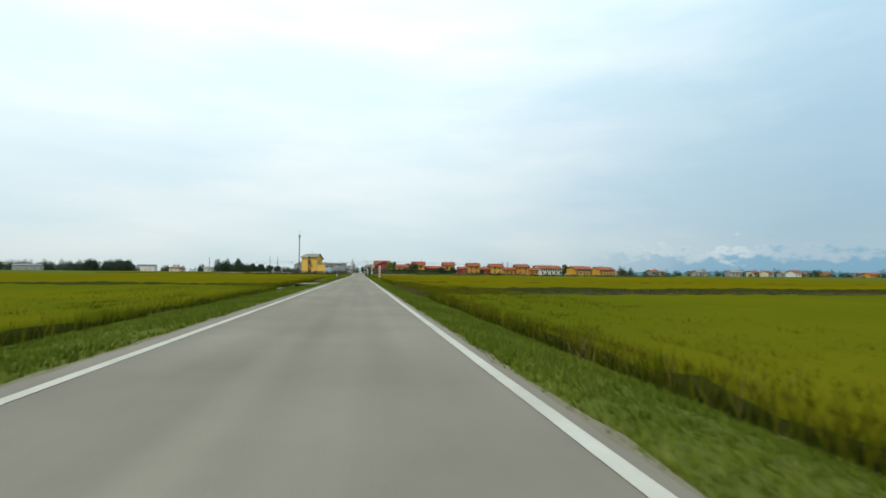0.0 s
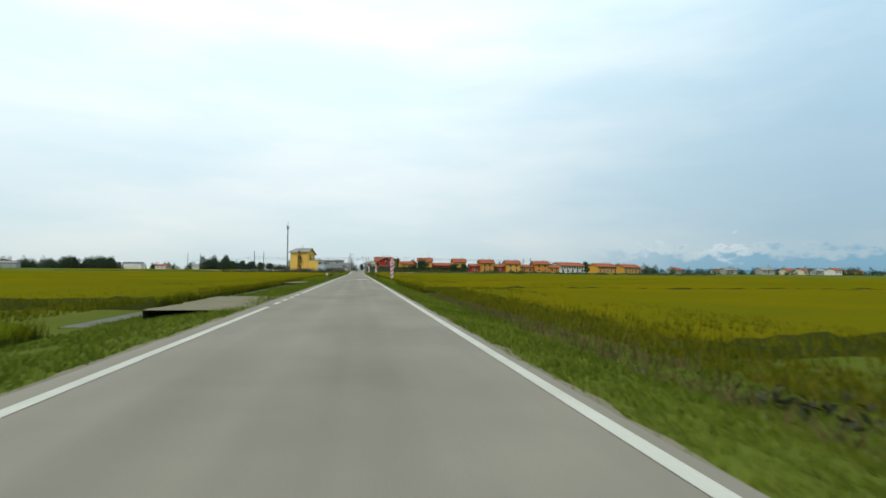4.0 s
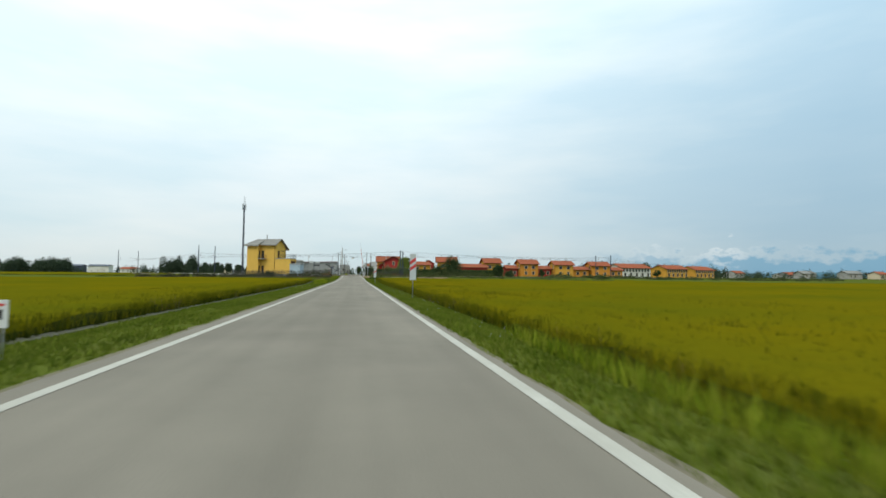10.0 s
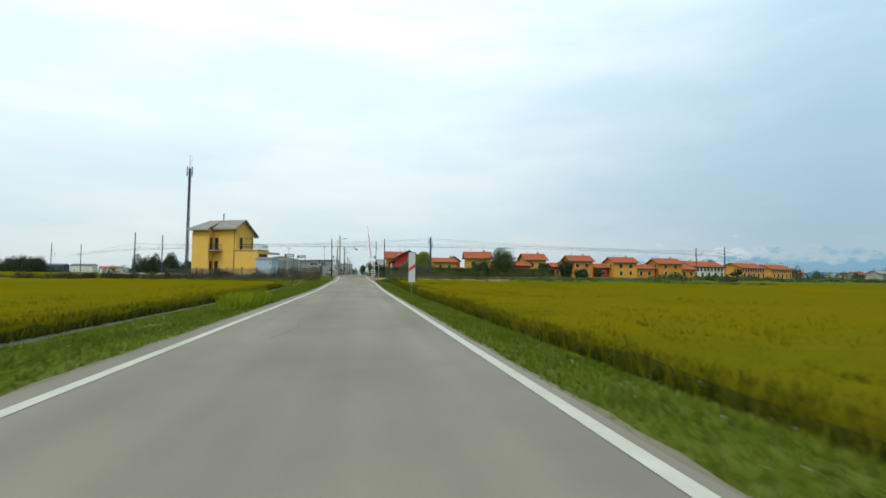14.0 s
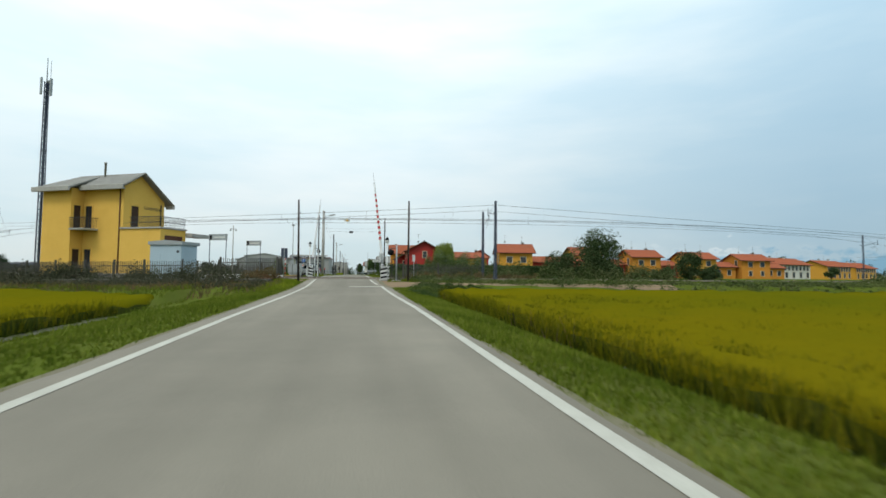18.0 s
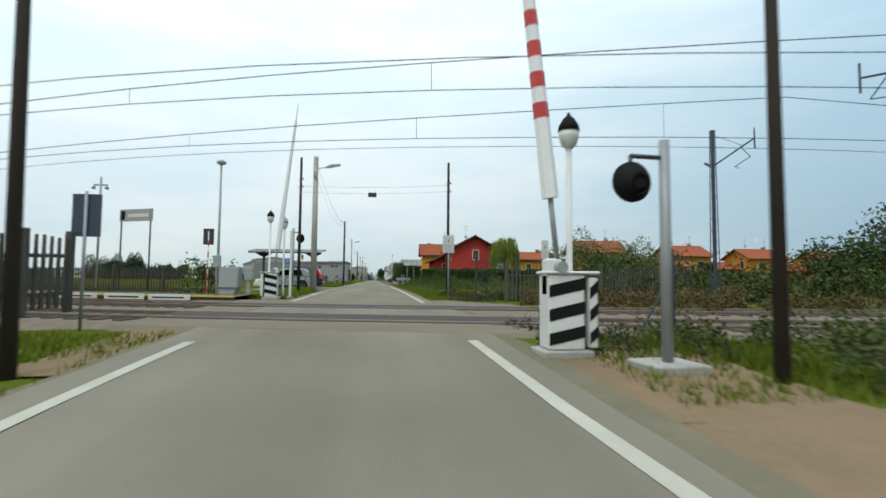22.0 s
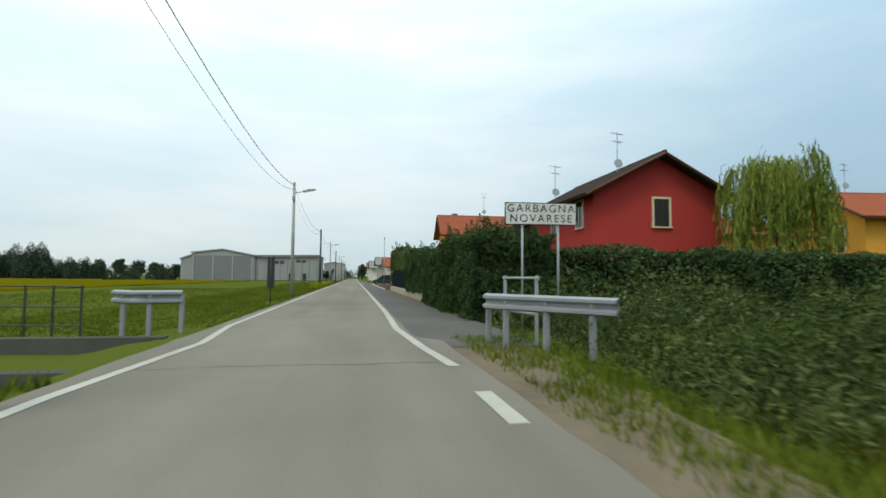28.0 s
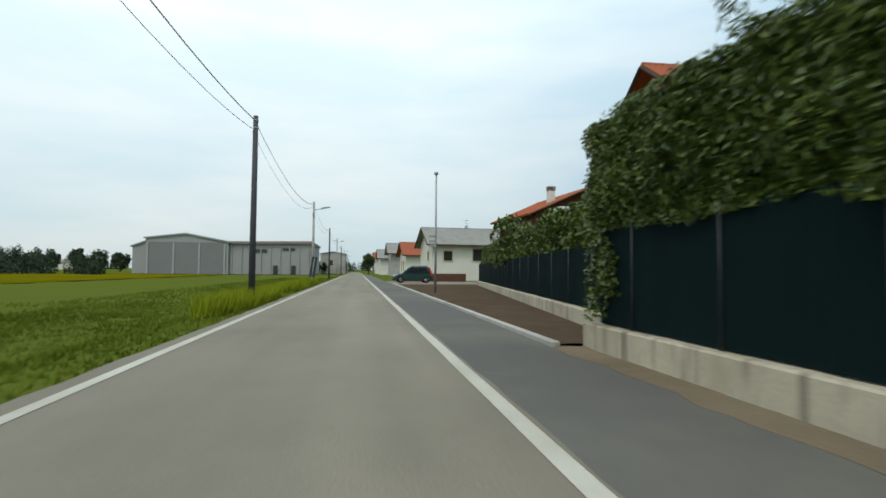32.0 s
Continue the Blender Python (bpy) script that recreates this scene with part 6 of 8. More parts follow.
# far buildings across the fields
rr = random.Random(4)
for x, y, w, e, m, rm, lab in ((-378, 602, 34, 8, M_BLUE_METAL, M_BLUE_METAL, "blue-grey farm hall across the fields"), (-338, 600, 26, 8, M_WHITE_WALL, M_BLUE_METAL, "white villa with a dark blue roof across the fields"),
                               (-250, 480, 16, 4, M_WHITE_WALL, M_TILE, "low pale farmhouse with a clay roof"), (-205, 470, 34, 4.5, M_WHITE_WALL, M_ROOF_GREY, "low white building behind trees"),
                               (-118, 470, 20, 5, M_SHEET, M_ROOF_GREY, "distant grey farmhouse among trees"), (-165, 520, 18, 5, M_TRIM, M_ROOF_GREY, "distant cream house with a grey roof"), (-430, 470, 30, 6, M_SHEET, M_ROOF_GREY, "distant grey farm hall among fields")):
    house(x, y, rr.uniform(-8, 8), w, 10, e, 1.8, m, rm, lab, [("f", w * q, 1.2, 1.2, 1.5, "w") for q in (0.2, 0.5, 0.8)], "x", 0.5, 0.0, name="far_house")
for k in range(24):
    x, y = rr.uniform(265, 620), rr.uniform(150, 330)
    m = rr.choice((M_WHITE_WALL, M_AMBER_WALL, M_CONCRETE, M_TRIM))
    house(x, y, rr.uniform(0, 35), rr.uniform(8, 14), 8, rr.uniform(2.6, 4.4), 1.8, m, rr.choice((M_TILE, M_TILE, M_ROOF_GREY)), "small distant village house with a tiled roof", [("f", 3, 1.5, 1.2, 1.4, "w"), ("f", 7, 1.5, 1.2, 1.4, "w")], "x", 0.5, 0.0, name="far_house", group="distant village houses")


# ---- street beyond the crossing ----
def lamp_pole(x, y, h, r, mat, label, lamp=True, reach=1.2, z0=-0.2):
    s = thing("street_lamp" if lamp else "utility_pole", label, "street lamp" if lamp else "utility pole", pose(x, y, z0), group="poles along the road")
    part("shaft", turned([(r, 0), (r * 0.72, h - z0)], 14), mat, s)
    if lamp:
        part("arm", rods(((0, 0, h - 0.55), (reach * 0.7, 0, h - 0.42), 0.03)), M_STEEL, s)
        part("lamp_head", prism([(reach * 0.55, h - 0.5), (reach, h - 0.38), (reach + 0.3, h - 0.3), (reach + 0.28, h - 0.22), (reach * 0.8, h - 0.26), (reach * 0.5, h - 0.4)], -0.12, 0.12), M_GREYBOARD, s)
        part("junction_box", box(-0.1, -r - 0.12, h - 1.1, 0.1, -r + 0.03, h - 0.8, bev=0.01), M_GREYBOARD, s)
    for q in (0.15, 0.45):
        part("band", turned([(r * 0.78, h - q - z0 - 0.05), (r * 0.78, h - q - z0)], 14), M_STEEL, s)
    return s


CONC, TIMB = "grey concrete pole with a street lamp arm", "dark timber utility pole"
LINE_POLES = [(-3.9, 41.5, 8.3, True), (-3.75, 69.8, 7.5, False), (-4.35, 102.2, 8.0, True), (-4.2, 129.9, 7.2, False), (-4.3, 158, 7.6, True), (-4.3, 186, 7.4, False), (-4.3, 214, 7.6, True), (-4.3, 242, 7.4, False), (-4.3, 270, 7.6, True), (-4.3, 300, 7.4, False), (-4.3, 330, 7.6, True)]
for x, y, h, lamp in LINE_POLES:
    big = lamp and y < 50
    lamp_pole(x, y, h, 0.2 if big else 0.13, M_CONCRETE if lamp else M_POLE, CONC if lamp else TIMB, lamp)
cables = thing("overhead_cables", "thick and thin black cables sagging from pole to pole", "wires")
for (ax, ay, ah, _), (bx, by, bh, _) in zip(LINE_POLES, LINE_POLES[1:]):
    wire("cable", sag((ax, ay, ah - 0.25), (bx, by, bh - 0.2), 0.9), 0.028, M_DARK_METAL, cables)
    wire("thin_cable", sag((ax - 0.12, ay, ah - 0.6), (bx - 0.12, by, bh - 0.5), 1.1), 0.014, M_DARK_METAL, cables)
post = thing("street_lamp", "slim grey lamp post with small cameras on it", "street lamp", pose(4.2, 138.6, -0.1))
part("shaft", turned([(0.07, 0), (0.045, 7.0)], 12), M_STEEL, post)
part("head", turned([(0.06, 6.95), (0.13, 7.0), (0.12, 7.12), (0.03, 7.15)], 12), M_GREYBOARD, post)
for k in range(3):
    part("camera_bracket", box(-0.4, -0.06, 2.75 + 0.3 * k, 0.05, 0.06, 2.88 + 0.3 * k, bev=0.02), M_GREYBOARD, post)

# parking shelter beside the road
sh = thing("bicycle_shelter", "open shelter with a corrugated roof on dark blue steel posts", "shelter", pose(-7.45, 44.5, 0, 0, 0, -4) @ Matrix.Diagonal((1, 1, 0.95, 1)))
bm, prev = bmesh.new(), None
for i in range(169):
    x = -0.85 + 4.75 * i / 168
    z = 2.64 + 0.024 * math.sin(i * math.pi / 3)
    row = [bm.verts.new(p) for p in ((x, -0.85, z), (x, 1.1, z + 0.27), (x, 1.1, z + 0.258), (x, -0.85, z - 0.012))]
    if prev:
        for k in range(4):
            bm.faces.new((prev[k], row[k], row[(k + 1) % 4], prev[(k + 1) % 4]))
    prev = row
part("roof", bm, M_ROOF_GREY, sh, "weathered grey corrugated sheet roof")
for y in (-0.7, 0.95):
    part("purlin", box(-0.8, y - 0.03, 2.52 + 0.138 * (y + 0.85), 3.85, y + 0.03, 2.6 + 0.138 * (y + 0.85), bev=0.005), M_BLUE_METAL, sh)
for x in (0.0, 3.2):
    p = part("post", box(x - 0.06, -0.06, 0, x + 0.06, 0.06, 2.45, bev=0.01), M_BLUE_METAL, sh)
    part("gusset", prism([(x - 0.55, 2.6), (x - 0.5, 2.53), (x - 0.06, 2.28), (x + 0.06, 2.28), (x + 0.5, 2.53), (x + 0.55, 2.6)], -0.03, 0.03), M_BLUE_METAL, p)
    part("rafter", rods(((x, -0.8, 2.58), (x, 1.05, 2.83), 0.035), n=6), M_BLUE_METAL, p)
    part("footing", box(x - 0.3, -0.3, -0.2, x + 0.3, 0.3, 0.3 if x else 0.1, bev=0.03), M_CONCRETE, sh)
rack = thing("bicycle_rack", "dark metal bicycle rack with wheel hoops under the shelter", "rack", pose(-7.3, 44.1, 0, 0, 0, -4))
for k in range(8):
    part("post", rods(((0.44 * k, 0, 0), (0.44 * k, 0, 0.9), 0.022), n=6), M_BLUE_METAL, rack)
for z in (0.12, 0.9):
    part("rail", rods(((0, 0, z), (3.08, 0, z), 0.022), n=6), M_BLUE_METAL, rack)
for k in range(7):
    bm = bmesh.new()
    for dx in (0.15, 0.29):
        loop = [(0.44 * k + dx, 0.0, 0.12), (0.44 * k + dx, 0.05, 0.5), (0.44 * k + dx, 0.18, 0.68), (0.44 * k + dx, 0.34, 0.6), (0.44 * k + dx, 0.4, 0.12)]
        for a, b in zip(loop, loop[1:]):
            rod(bm, a, b, 0.011, n=5)
    part("wheel_hoop", bm, M_DARK_METAL, rack)
psign = thing("parking_sign", "blue parking sign on a thin post", "sign", pose(-7.4, 53.4, -0.1))
part("post", turned([(0.03, 0), (0.03, 2.55)], 8), M_STEEL, psign)
part("board", box(-0.22, -0.05, 2.05, 0.22, -0.03, 2.55, bev=0.01), M_BLUE, psign)
words("letter", "P", Matrix.Translation((0, -0.054, 2.3)) @ pose(0, 0, 0, 90), 0.42, M_WHITE, "", psign)
bus = thing("bus_stop_sign", "narrow grey bus stop flag with a yellow band on a post", "sign", pose(-7.6, 63.5, -0.3))
part("post", turned([(0.025, 0), (0.025, 3.5)], 8), M_STEEL, bus)
bus_board = part("board", box(-0.11, -0.03, 3.02, 0.11, 0, 3.52, bev=0.01), M_DARK_METAL, bus)
part("band", box(-0.08, -0.036, 3.05, 0.08, -0.0305, 3.2), M_YELLOW_BAND, bus_board)


def car(x, y, turn, paint, label, l=3.9, w=1.68, h=1.5, wagon=False, van=False):
    """A car along +x: body, glasshouse, wheels, lamps and plates."""
    c = thing("car", label, "car", pose(x, y, 0, 0, 0, turn), group="parked cars")
    hw = w / 2
    rear = -l / 2
    fr = l / 2
    belt = 0.92 if h < 1.6 else 1.0
    roof_r = rear + (0.42 if wagon else 0.62)
    low = [(rear + 0.06, 0.28), (rear, 0.55), (rear + 0.03, belt - 0.06), (rear + 0.08, belt), (fr - 1.05, belt), (fr - 0.45, belt - 0.13), (fr - 0.08, belt - 0.3), (fr, 0.5), (fr - 0.08, 0.25)]
    bm = bmesh.new()
    rings = []
    for t, k, dz in ((-1, 0.9, 0.02), (-0.97, 0.985, 0.0), (-0.85, 1, 0), (0.85, 1, 0), (0.97, 0.985, 0.0), (1, 0.9, 0.02)):
        rings.append([bm.verts.new((px * k, t * hw, pz * (1 - 0.04 * (abs(t) > 0.96)) + dz)) for px, pz in low])
    for a, b in zip(rings, rings[1:]):
        for i in range(len(low)):
            bm.faces.new((a[i], a[(i + 1) % len(low)], b[(i + 1) % len(low)], b[i])).smooth = True
    bm.faces.new(rings[0][::-1])
    bm.faces.new(rings[-1])
    bmesh.ops.recalc_face_normals(bm, faces=bm.faces[:])
    body = part("body", bm, paint, c)

    def house_ring(shrink, z_top):
        return [(rear + 0.1, belt - 0.02), (roof_r - 0.12, z_top - 0.1), (roof_r + 0.2, z_top), (fr - 2.0, z_top), (fr - 1.75, z_top - 0.06), (fr - 0.98, belt - 0.02)]
    g = house_ring(0, h)
    bm = bmesh.new()
    rings = []
    for s in (-1, 1):
        rings.append([bm.verts.new((px, s * (hw - 0.05 - 0.2 * (pz - belt) / (h - belt)), pz)) for px, pz in g])
    k = len(g)
    for i in range(k):
        bm.faces.new((rings[0][i], rings[0][(i + 1) % k], rings[1][(i + 1) % k], rings[1][i]))
    bm.faces.new(rings[0][::-1])
    bm.faces.new(rings[1])
    bmesh.ops.recalc_face_normals(bm, faces=bm.faces[:])
    top_edges = [e for e in bm.edges if max(v.co.z for v in e.verts) > belt + 0.1]
    bmesh.ops.bevel(bm, geom=top_edges, offset=0.06, segments=3, profile=0.5, affect="EDGES")
    for f in bm.faces:
        f.smooth = True
    part("cabin", bm, paint, c)
    for s in (-1, 1):
        for u0, u1 in ((0.06, 0.44), (0.47, 0.9)):
            a, b = roof_r - 0.05 + (fr - 1.15 - roof_r) * u0, roof_r - 0.05 + (fr - 1.15 - roof_r) * u1
            z0, z1 = belt + 0.05, h - 0.12
            f = lambda z: s * (hw - 0.04 - 0.2 * (z - belt) / (h - belt))
            lean0 = 0.16 if u0 < 0.1 else 0.0
            lean1 = -0.42 if u1 > 0.8 else 0.0
            bm = bmesh.new()
            q = [bm.verts.new(p) for p in ((a, f(z0) + s * 0.002, z0), (b - lean1 * 0.3, f(z0) + s * 0.002, z0), (b + lean1, f(z1) + s * 0.002, z1), (a + lean0, f(z1) + s * 0.002, z1))]
            bm.faces.new(q)
            bmesh.ops.solidify(bm, geom=bm.faces[:], thickness=0.006)
            part("side_window", bm, M_CAR_GLASS, c)
    bm = bmesh.new()
    e = 0.016
    q = [bm.verts.new(p) for p in ((rear + 0.135 - e, -hw + 0.2, belt + 0.06), (rear + 0.135 - e, hw - 0.2, belt + 0.06), (roof_r - 0.13 - e, hw - 0.32, h - 0.14), (roof_r - 0.13 - e, -hw + 0.32, h - 0.14))]
    bm.faces.new(q)
    part("rear_window", bm, M_CAR_GLASS, c)
    bm = bmesh.new()
    q = [bm.verts.new(p) for p in ((fr - 1.03 + e, -hw + 0.16, belt + 0.05), (fr - 1.03 + e, hw - 0.16, belt + 0.05), (fr - 1.70 + e, hw - 0.3, h - 0.1), (fr - 1.70 + e, -hw + 0.3, h - 0.1))]
    bm.faces.new(q)
    part("windscreen", bm, M_CAR_GLASS, c)
    for px in (rear + 0.72, fr - 0.78):
        for s in (-1, 1):
            arch = part("wheel_arch", turned([(0.36, -0.02), (0.36, 0.012)], 20, pose(px, s * (hw - 0.005), 0.33, 90)), M_BLACK, c)
            t = part("wheel", turned([(0.2, -0.1), (0.3, -0.1), (0.315, -0.07), (0.315, 0.07), (0.3, 0.1), (0.2, 0.1)], 22, pose(px, s * (hw - 0.06), 0.315, 90)), M_TYRE, c)
            part("rim", turned([(0.2, -0.105), (0.19, -0.085), (0.06, -0.075), (0.04, -0.1), (0.04, 0.1), (0.06, 0.075), (0.19, 0.085), (0.2, 0.105)], 14, pose(px, s * (hw - 0.055), 0.315, 90)), M_TYRE, t)
            bm = bmesh.new()
            for q in range(5):
                a = 2 * math.pi * q / 5 + 0.3
                rod(bm, (px + 0.04 * math.cos(a), s * (hw + 0.046), 0.315 + 0.04 * math.sin(a)), (px + 0.19 * math.cos(a), s * (hw + 0.044), 0.315 + 0.19 * math.sin(a)), 0.03, 0.034, 5)
            part("spokes", bm, M_RIM, t)
            part("rim_edge", turned([(0.185, 0.0), (0.205, 0.0), (0.205, 0.012), (0.185, 0.012)], 18, pose(px, s * (hw + 0.046), 0.315, 90)), M_RIM, t)
    for s in (-1, 1):
        if wagon:
            lamp = [(rear - 0.02, 0.76), (rear - 0.02, 1.0), (rear + 0.07, 1.06), (roof_r - 0.19, h - 0.2), (roof_r - 0.04, h - 0.17), (rear + 0.25, 1.06), (rear + 0.17, 0.8)]
        else:
            lamp = [(rear - 0.02, 0.66), (rear - 0.015, 0.86), (rear + 0.03, 0.93), (rear + 0.33, 0.99), (rear + 0.2, 0.8), (rear + 0.1, 0.68)]
        bm = bmesh.new()
        sides = [[bm.verts.new((px, s * (hw + 0.006 - 0.24 * max(0.0, pz - belt) / (h - belt) - inset), pz)) for px, pz in lamp] for inset in (0.17, 0.0)]
        for i in range(len(lamp)):
            bm.faces.new((sides[0][i], sides[0][(i + 1) % len(lamp)], sides[1][(i + 1) % len(lamp)], sides[1][i]))
        bm.faces.new(sides[0][::-1])
        bm.faces.new(sides[1])
        bmesh.ops.recalc_face_normals(bm, faces=bm.faces[:])
        bmesh.ops.bevel(bm, geom=bm.edges[:], offset=0.012, segments=2, affect="EDGES")
        part("tail_lamp", bm, M_LAMP_RED, c)
        part("headlamp", box(fr - 0.42, s * (hw - 0.28) - 0.17, belt - 0.32, fr - 0.06, s * (hw - 0.28) + 0.17, belt - 0.19, bev=0.03), M_LENS, c)
        part("mirror", box(fr - 1.35, s * (hw + 0.02) - 0.08, belt + 0.02, fr - 1.2, s * (hw + 0.02) + 0.08, belt + 0.16, bev=0.03), paint, c)
        part("door_handle", box(-0.35, s * hw * 0.999 - 0.015, belt - 0.12, -0.17, s * hw * 0.999 + 0.02, belt - 0.08, bev=0.006), M_BLACK, c)
    part("rear_bumper", box(rear - 0.05, -hw + 0.07, 0.3, rear + 0.2, hw - 0.07, 0.56, bev=0.05), paint, c)
    part("front_bumper", box(fr - 0.2, -hw + 0.07, 0.24, fr + 0.04, hw - 0.07, 0.5, bev=0.05), paint, c)
    part("grille", box(fr - 0.06, -0.22, 0.5, fr + 0.022, 0.22, 0.66, bev=0.02), M_BLACK, c)
    part("lower_grille", box(fr + 0.03, -0.5, 0.3, fr + 0.048, 0.5, 0.42), M_BLACK, c)
    for px, sgn in ((rear - 0.056, -1), (fr + 0.045, 1)):
        p = part("number_plate", box(px - 0.006, -0.26, 0.42, px + 0.006, 0.26, 0.53), M_WHITE, c)
        part("plate_bar", box(px - 0.009 if sgn < 0 else px + 0.0065, -0.17, 0.455, px - 0.0065 if sgn < 0 else px + 0.009, 0.17, 0.495), M_DARK_METAL, p)
    part("sill_trim", box(rear + 1.15, -hw - 0.008, 0.24, fr - 1.2, hw + 0.008, 0.33), M_BLACK, c)
    if wagon:
        for s in (-1, 1):
            part("roof_rail", rods(((roof_r + 0.2, s * (hw - 0.28), h + 0.05), (fr - 2.0, s * (hw - 0.28), h + 0.05), 0.018)), M_DARK_METAL, c)
    else:
        for bx in (roof_r + 0.45, fr - 2.15):
            part("roof_bar", rods(((bx, -hw + 0.3, h + 0.07), (bx, hw - 0.3, h + 0.07), 0.022), ((bx, -hw + 0.3, h - 0.02), (bx, -hw + 0.3, h + 0.07), 0.03), ((bx, hw - 0.3, h - 0.02), (bx, hw - 0.3, h + 0.07), 0.03), n=6), M_DARK_METAL, c)
    part("aerial", rods(((roof_r + 0.25, 0, h - 0.02), (roof_r - 0.1, 0, h + 0.3), 0.008), n=4), M_DARK_METAL, c)
    return c


car(-6.3, 46.2, 180, M_CAR_WHITE, "small white hatchback parked with its tail to the road", 3.9, 1.68, 1.48)
car(-6.25, 49.0, 180, M_CAR_DARK, "dark blue estate car parked with its tail to the road", 4.4, 1.75, 1.6, wagon=True)
car(-6.2, 51.9, 0, M_CAR_ORANGE, "small orange hatchback with a black roof, nose to the road", 3.8, 1.68, 1.52)
car(5.6, 164.0, 180, M_CAR_GREEN, "dark green off-road car waiting at a side street", 4.2, 1.72, 1.75, wagon=True)

# notices beside the line
for x, y, h, w, bh, lab in ((3.0, 31.9, 2.8, 0.5, 0.78, "white notice board on a post, its small print unreadable"), (6.2, 28.4, 2.4, 0.27, 0.7, "white notice board on a thin post near the brush")):
    s = thing("notice_board", lab, "sign", pose(x, y, -0.1, 0, 0, -8))
    part("post", turned([(0.032, 0), (0.032, h + 0.12)], 8), M_STEEL, s)
    b = part("board", box(-w / 2, -0.06, h - bh + 0.1, w / 2, -0.035, h + 0.1, bev=0.006), M_WHITEBOARD, s)
    part("symbol", box(-0.012, -0.064, h - 0.22, 0.012, -0.0605, h - 0.08), M_DARK_METAL, b)
    for k in range(5):
        part("text_bar", box(-w * 0.36, -0.064, h - 0.36 - 0.075 * k, w * (0.36 - 0.05 * (k % 3)), -0.0605, h - 0.335 - 0.075 * k), M_GREYBOARD, b)
gate = thing("wire_fence", "rusty wire fence panel on dark steel posts", "fence", pose(4.05, 30.9, -0.05, 0, 0, 8))
for px, hh in ((0, 2.0), (1.9, 2.2)):
    part("post", box(px - 0.03, -0.03, 0, px + 0.03, 0.03, hh), M_DARK_METAL, gate)
part("stay", rods(((0.05, 0, 1.1), (0.95, 0.1, 0), 0.022), n=6), M_DARK_METAL, gate)
bm = bmesh.new()
for k in range(12):
    rod(bm, (0.16 * k, 0, 0.2), (0.16 * k, 0, 1.9), 0.006, n=4)
    rod(bm, (0, 0, 0.2 + 0.15 * k), (1.9, 0, 0.2 + 0.15 * k), 0.006, n=4)
part("mesh", bm, M_DARK_METAL, gate)
gate2 = thing("wire_fence", "dark steel post and stay beside the barrier", "fence", pose(5.3, 18.6, -0.05))
part("post", box(-0.03, -0.03, 0, 0.03, 0.03, 1.6), M_DARK_METAL, gate2)
part("stay", rods(((0, 0, 1.2), (-0.8, -0.2, 0), 0.022), n=6), M_DARK_METAL, gate2)

# bridge over the ditch: guardrails and railings
def guardrail(pts, label, side=-1, top=0.78, z0=-0.1):
    s = thing("guardrail", label, "guardrail")
    bm, prev = bmesh.new(), None
    prof = [(0.0, -0.16), (0.085, -0.12), (0.085, -0.07), (0.0, -0.02), (0.0, 0.02), (0.085, 0.07), (0.085, 0.12), (0.0, 0.16), (-0.012, 0.16), (-0.012, -0.16)]
    for i, (x, y) in enumerate(pts):
        j = min(i, len(pts) - 2)
        d = Vector((pts[j + 1][0] - pts[j][0], pts[j + 1][1] - pts[j][1], 0)).normalized()
        n = Vector((d.y, -d.x, 0))
        row = [bm.verts.new(Vector((x, y, top - 0.16 + b)) + n * side * a) for a, b in prof]
        if prev:
            for k in range(len(prof)):
                bm.faces.new((prev[k], row[k], row[(k + 1) % len(prof)], prev[(k + 1) % len(prof)]))
        prev = row
    bmesh.ops.recalc_face_normals(bm, faces=bm.faces[:])
    part("rail", bm, M_STEEL, s)
    for x, y in pts[::4]:
        part("post", box(x - 0.05, y - 0.05, z0 - 0.3, x + 0.05, y + 0.05, top - 0.1, bev=0.01), M_STEEL, s)
    return s


guardrail([(2.6 + 0.03 * (k - 2) ** 2 * (k < 2) + 0.13 * max(0, k - 2), 75.2 - 0.19 * k) for k in range(15)], "curved galvanised guardrail at the end of the bridge", 1, 1.0)
guardrail([(-4.05 - 0.16 * k, 78.0 - 0.05 * k + 0.2 * max(0, k - 6)) for k in range(11)], "short galvanised guardrail at the end of the bridge", -1, 0.95)
r = thing("bridge_railing", "pale tubular railing at the bridge head", "railing")
ends = ((3.5, 74.5), (3.27, 75.85))
for x, y in ends:
    part("post", box(x - 0.03, y - 0.03, -0.3, x + 0.03, y + 0.03, 1.36, bev=0.006), M_GREYBOARD, r)
(xa, ya), (xb, yb) = ends
for name, z, over in (("handrail", 1.31, 0.09), ("midrail", 0.6, 0.0)):
    part(name, rods(((xa + 0.17 * over, ya - over, z), (xb - 0.17 * over, yb + over, z), 0.026)), M_GREYBOARD, r)
canal = thing("canal_railing", "thin dark railing along the irrigation canal", "railing")
for k in range(19):
    x, y = -6.2 - 0.64 * k, 77.97 + 0.107 * k
    part("post", box(x - 0.02, y - 0.02, -0.4, x + 0.02, y + 0.02, 1.05), M_DARK_METAL, canal)
for z in (1.02, 0.55, 0.12):
    part("rail", rods(((-6.2, 77.97, z), (-17.8, 79.9, z), 0.018), n=6), M_DARK_METAL, canal)
plate = thing("marker_plate", "small white plate with dark marks on a thin post", "sign", pose(-3.6, 70.3, -0.1))
part("post", turned([(0.02, 0), (0.02, 0.85)], 8), M_STEEL, plate)
pb = part("board", box(-0.1, -0.035, 0.78, 0.1, -0.02, 1.1, bev=0.004), M_WHITE, plate)
part("mark_bar", box(-0.06, -0.04, 0.98, 0.06, -0.0355, 1.05), M_DARK_METAL, pb)
